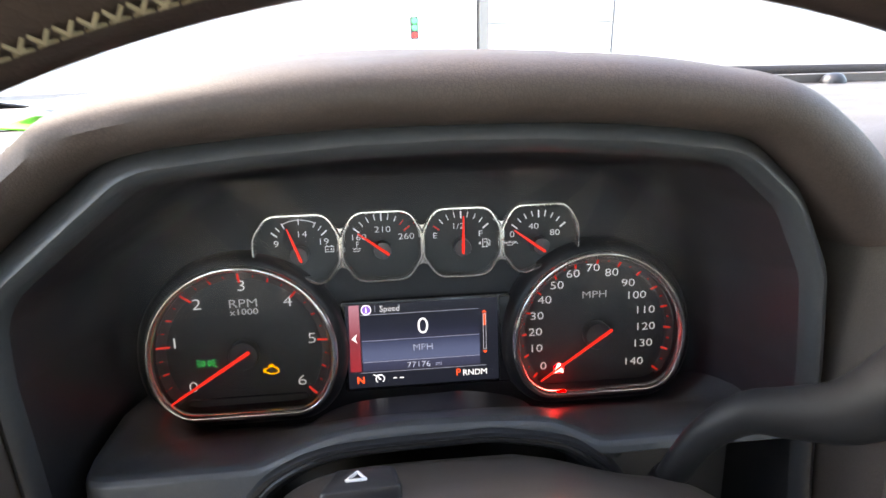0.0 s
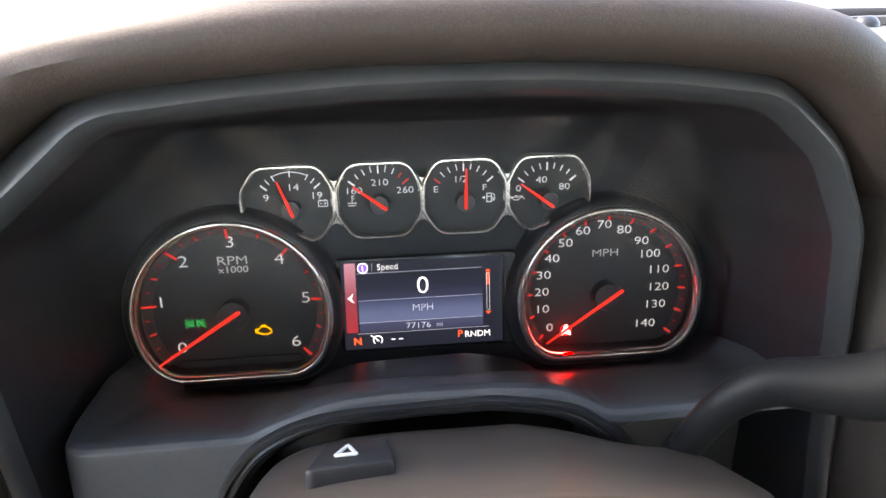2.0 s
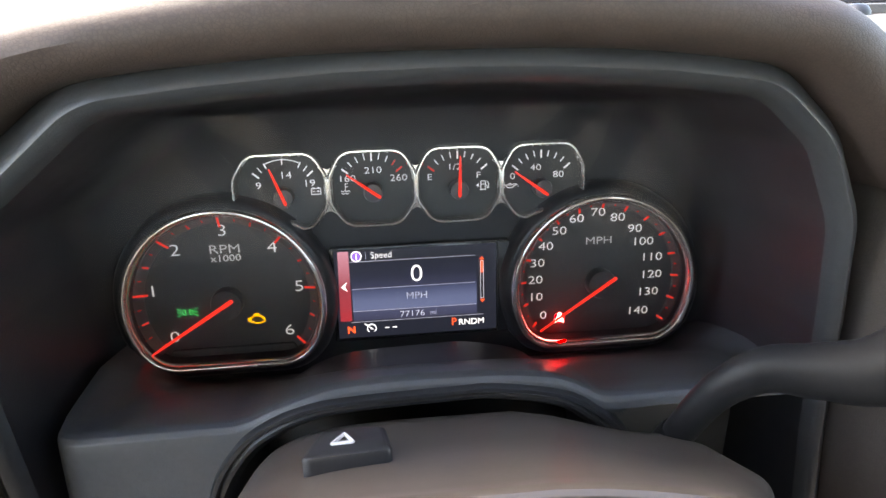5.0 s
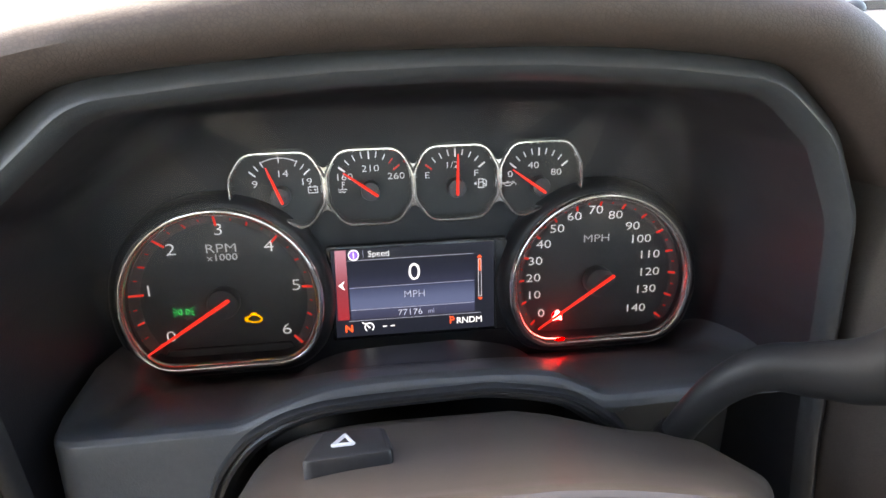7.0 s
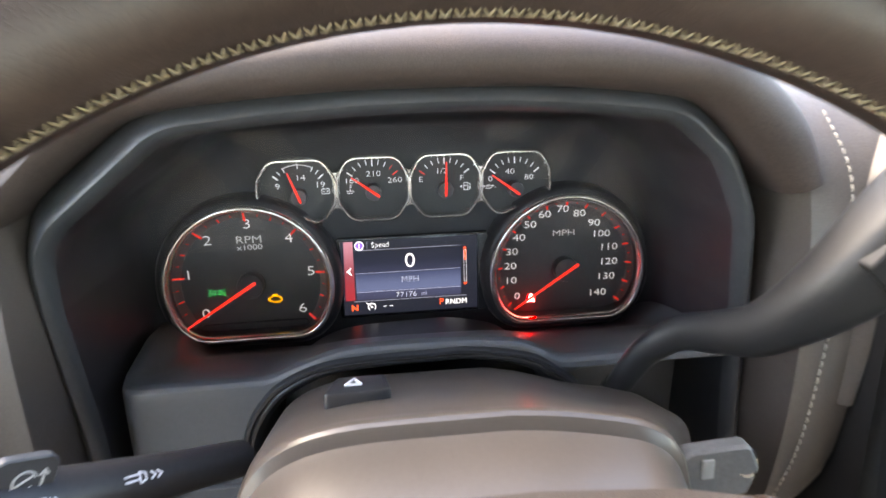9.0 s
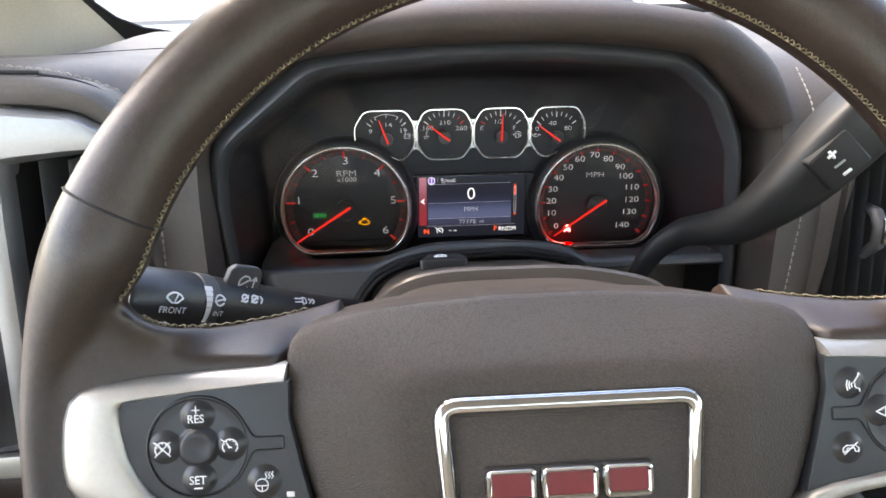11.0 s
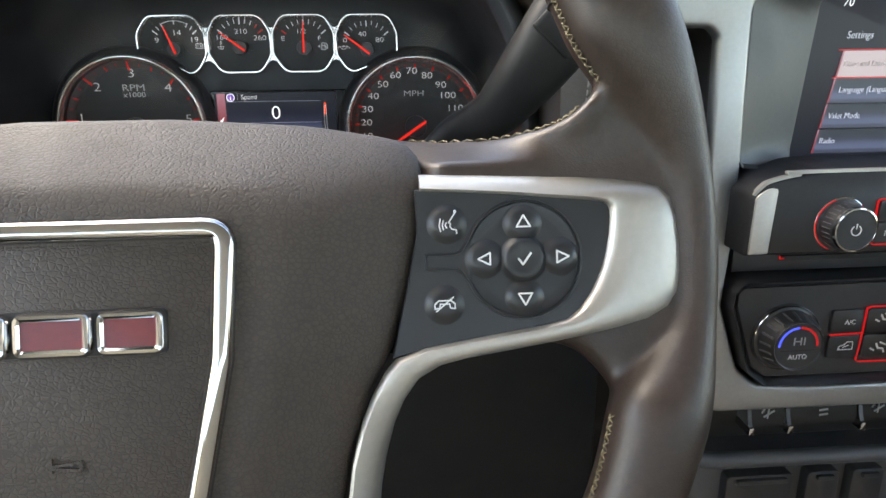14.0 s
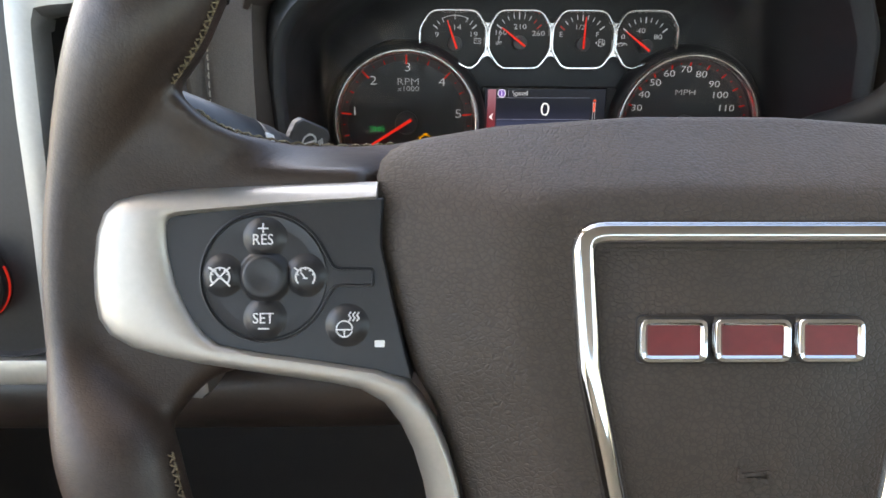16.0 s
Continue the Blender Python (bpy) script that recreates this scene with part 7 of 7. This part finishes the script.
def frit():
    """The black border printed round the glass, wide in the rounded corners."""
    o = rounded([(-0.40, -0.060), (1.20, -0.060), (1.17, 0.76), (-0.37, 0.76)], 0.03, 5)
    i = rounded([(-0.362, -0.004), (1.162, -0.004), (1.13, 0.70), (-0.33, 0.70)], [0.075, 0.075, 0.06, 0.06], 14)
    a, b = radial(o, (0.4, 0.35), 240), radial(i, (0.4, 0.35), 240)
    rows = []
    for t, off in ((0.0, -0.004), (0.5, -0.004), (1.0, -0.004), (1.0, -0.006), (0.5, -0.006), (0.0, -0.006)):
        rows.append([on_glass(p[0] + (q[0] - p[0]) * t, p[1] + (q[1] - p[1]) * t, off) for p, q in zip(a, b)])
    return loft(rows + rows[:1], caps=False)


single("windshield_border", frit(), RUBBER, "black border round the windshield", "window border", kind="structure")


def pillar(s):
    """A padded pillar trim along the glass edge, rounded towards the driver."""
    loops = []
    for k in range(15):
        t = k / 14
        xe = -0.381 + 0.045 * t ** 1.2 + 0.030 * (1 - t) ** 14
        c = on_glass(xe, -0.02 + 0.80 * t)
        wdt = 0.13 - 0.035 * t
        row = []
        for a, b in ((0.010, 0.0), (0.0, -0.012), (-0.018, -0.030), (-0.06, -0.055), (-wdt, -0.075), (-wdt - 0.05, -0.065), (-wdt - 0.05, 0.03), (0.0, 0.02)):
            p = c + Vector((a, b * 0.9, b * 0.25))
            row.append((0.80 - p.x if s > 0 else p.x, p.y, p.z))
        if k == 0:
            loops.append([(x, y - 0.02, z - 0.07) for x, y, z in row])
        loops.append(row)
    return loft(loops)


for s in (-1, 1):
    single("pillar_trim", pillar(s), BEIGE, "beige padded windshield pillar trim", "pillar trim", kind="structure", sharp=60)

ROOM = CAR @ Matrix.Rotation(radians(10), 4, "X")
single("ceiling", box(-0.62, 1.42, -2.2, -0.32, 0.565, 0.62), BEIGE, "beige cloth headliner", "ceiling", base=ROOM, kind="structure")
# out of view; sill heights chosen for how much side light enters
for x0, x1, sill, nm in ((-0.70, -0.60, -0.10, "door_left"), (1.40, 1.50, 0.02, "door_right")):
    single(nm, box(x0, x1, -2.2, 0.25, -0.9, sill), PAD_LEATHER, "unseen brown door trim, its sill set for side light", "door trim", base=ROOM, kind="structure")
    single(nm.replace("door", "window_post"), box(x0, x1, -1.15, -1.02, sill, 0.60), BEIGE, "beige door post", "post", base=ROOM, kind="structure")
# out of view; its place, height and beige are set for the rear light
single("wall_rear", box(-0.70, 1.50, -1.26, -1.16, -0.9, 0.19), BEIGE, "unseen beige wall set to limit and bounce rear light", "wall", base=ROOM, kind="structure")
single("floor", box(-0.70, 1.50, -2.3, 0.30, -0.95, -0.90), CARPET, "taupe carpeted cab floor", "floor", base=ROOM, kind="structure")
# out of view; added so the carpet throws no light into the footwell
single("dark_floor_cover", box(-0.60, 1.40, -0.55, 0.16, -0.896, -0.885), RUBBER, "unseen black cover that keeps the footwell floor dark", "floor mat", base=ROOM, kind="structure")
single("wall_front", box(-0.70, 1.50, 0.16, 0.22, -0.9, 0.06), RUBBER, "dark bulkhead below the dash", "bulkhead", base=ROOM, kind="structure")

# ---- outside ----
cowl = thing("wiper_cowl", "weathered grey plastic cowl below the windshield", "cowl", (0.4, 0.36, 0.18))


def cowl_skin(u, v):
    x = -0.45 + 1.70 * u
    bow = 0.34 * max(0.0, abs(x - 0.40) - 0.22) ** 2
    y = 0.285 + 0.16 * v - bow
    z = 0.176 + 0.036 * v + 0.006 * math.sin(3.1 * v) + 0.006 * math.sin(9 * u + 1) * v
    # the end beside the pillar falls away under the bonnet
    return (x, y, z - 0.05 * max(0.0, min(1.0, (-0.10 - x) / 0.16)))


part("cowl_panel", sheet(cowl_skin, 40, 8, 0.004), COWL_PLASTIC, cowl)
part("washer_nozzle", solid(rounded([(0.190, 0.198), (0.268, 0.198), (0.264, 0.215), (0.254, 0.2220), (0.214, 0.2220), (0.206, 0.217), (0.197, 0.206)], [0.002, 0.002, 0.006, 0.005, 0.005, 0.006, 0.006], 5), [(0.006, 0.352), (0.002, 0.354), (0, 0.360), (0, 0.40)]), NOZZLE_GREY, cowl, "grey washer nozzle hump")
part("wiper_arm", tube(smooth_open([(0.05, 0.40, 0.210), (0.25, 0.375, 0.209), (0.50, 0.350, 0.205), (0.75, 0.335, 0.202)], 6), [0.006] * 19, 10), RUBBER, cowl, "black wiper arm")
bonnet = single("bonnet", sheet(lambda u, v: (-0.62 + 2.04 * u, 0.425 + 1.06 * v, 0.203 + 0.012 * math.sin(math.pi * u) + 0.115 * v - 0.027 * v * v + 0.010 * (math.exp(-((u - 0.30) / 0.03) ** 2) + math.exp(-((u - 0.70) / 0.03) ** 2))), 40, 20, 0.006), WHITE_PAINT, "white painted truck bonnet", "bonnet", kind="structure")

ground = box(-60, 60, -60, 120, -0.25, 0.0)
single("ground", ground, CONCRETE, "pale concrete ground", "ground", base=Matrix.Identity(4), kind="structure")
building = thing("building", "white panelled building with a roll-up door and steel posts", "building", (0, 7.0, 0), Matrix.Identity(4))
part("wall", box(-8.0, 9.0, 7.0, 7.4, 0.0, 5.0), WALL_PAINT, building)
for k in range(17):
    part("wall_panel", box(-8.0 + k, -8.0 + k + 0.996, 6.975, 7.0, 0.1, 5.0, 0.0), WALL_PAINT, building)
part("post", box(-0.05, 0.065, 6.62, 6.76, 0.0, 1.75), GREY_STEEL, building, "grey steel post")
part("post", box(0.235, 0.30, 6.62, 6.72, 0.0, 1.75), GREY_STEEL, building, "grey steel post")
part("service_panel", box(0.45, 1.10, 6.80, 6.97, 0.0, 1.9, 0.01), WHITE_METAL, building, "white service panel")
part("latch", box(0.385, 0.445, 6.70, 6.80, 0.70, 0.78, 0.004), BLACK_PLASTIC, building)
part("pier", box(1.12, 1.21, 6.70, 6.97, 0.0, 1.8), TAN_BLOCK, building, "tan block pier")
part("door_jamb", box(2.66, 2.72, 6.80, 6.97, 0.0, 3.2), GREY_STEEL, building)
part("door_sill", box(1.21, 2.66, 6.80, 6.97, 0.70, 0.82), GREY_STEEL, building, "grey sill of the roll-up door")
for k in range(8):
    part("door_slat", box(1.23, 2.64, 6.90, 6.93, 0.84 + 0.30 * k, 0.84 + 0.30 * k + 0.288), WHITE_METAL, building)

planter = thing("planter", "green plant in a round white pot on a steel stand", "plant", (0.10, 6.45, 0), Matrix.Identity(4))
for q in ((0.0, 6.40), (0.20, 6.40), (0.10, 6.55)):
    part("leg", tube([(q[0], q[1], 0), (q[0], q[1], 0.74)], 0.012, 8), GREY_STEEL, planter)
part("pot", loft([[(0.10 + r * math.cos(2 * math.pi * k / 28), 6.45 + r * math.sin(2 * math.pi * k / 28), z) for k in range(28)] for r, z in ((0.09, 0.73), (0.13, 0.77), (0.15, 0.83), (0.145, 0.86), (0.12, 0.855))]), WHITE_METAL, planter, "round white pot")
rng = random.Random(5)
leaves = bmesh.new()
for k in range(90):
    a, h, r = rng.uniform(0, 6.283), rng.uniform(0.0, 0.30), rng.uniform(0.02, 0.10)
    o = Vector((0.10 + r * 0.4 * math.cos(a), 6.45 + r * 0.4 * math.sin(a), 0.85))
    e = Vector((0.10 + r * math.cos(a), 6.45 + r * math.sin(a), 0.88 + h))
    w = Vector((-math.sin(a), math.cos(a), 0)) * rng.uniform(0.006, 0.012)
    m = o.lerp(e, 0.6) + Vector((0, 0, 0.01))
    leaves.faces.new([leaves.verts.new(p) for p in (o, m + w, e, m - w)])
part("leaves", leaves, GREEN_LEAF, planter, "green leaves")

lampbox = thing("signal_lamp", "small signal box with two green lamps over a red lamp", "signal lamp", (0.40, 6.5, 1.30), Matrix.Identity(4))
part("case", box(0.370, 0.440, 6.44, 6.56, 1.31, 1.52, 0.01), BLACK_PLASTIC, lampbox)
part("pole", tube([(0.405, 6.52, 0.0), (0.405, 6.52, 1.32)], 0.012, 12), GREY_STEEL, lampbox)
for z, m_ in ((1.485, SIGNAL_GREEN), (1.418, SIGNAL_GREEN), (1.348, SIGNAL_RED)):
    part("lamp", lathe(0.405, z, [(0.029, 6.44), (0.026, 6.432), (0.0005, 6.428)], 20), m_, lampbox)
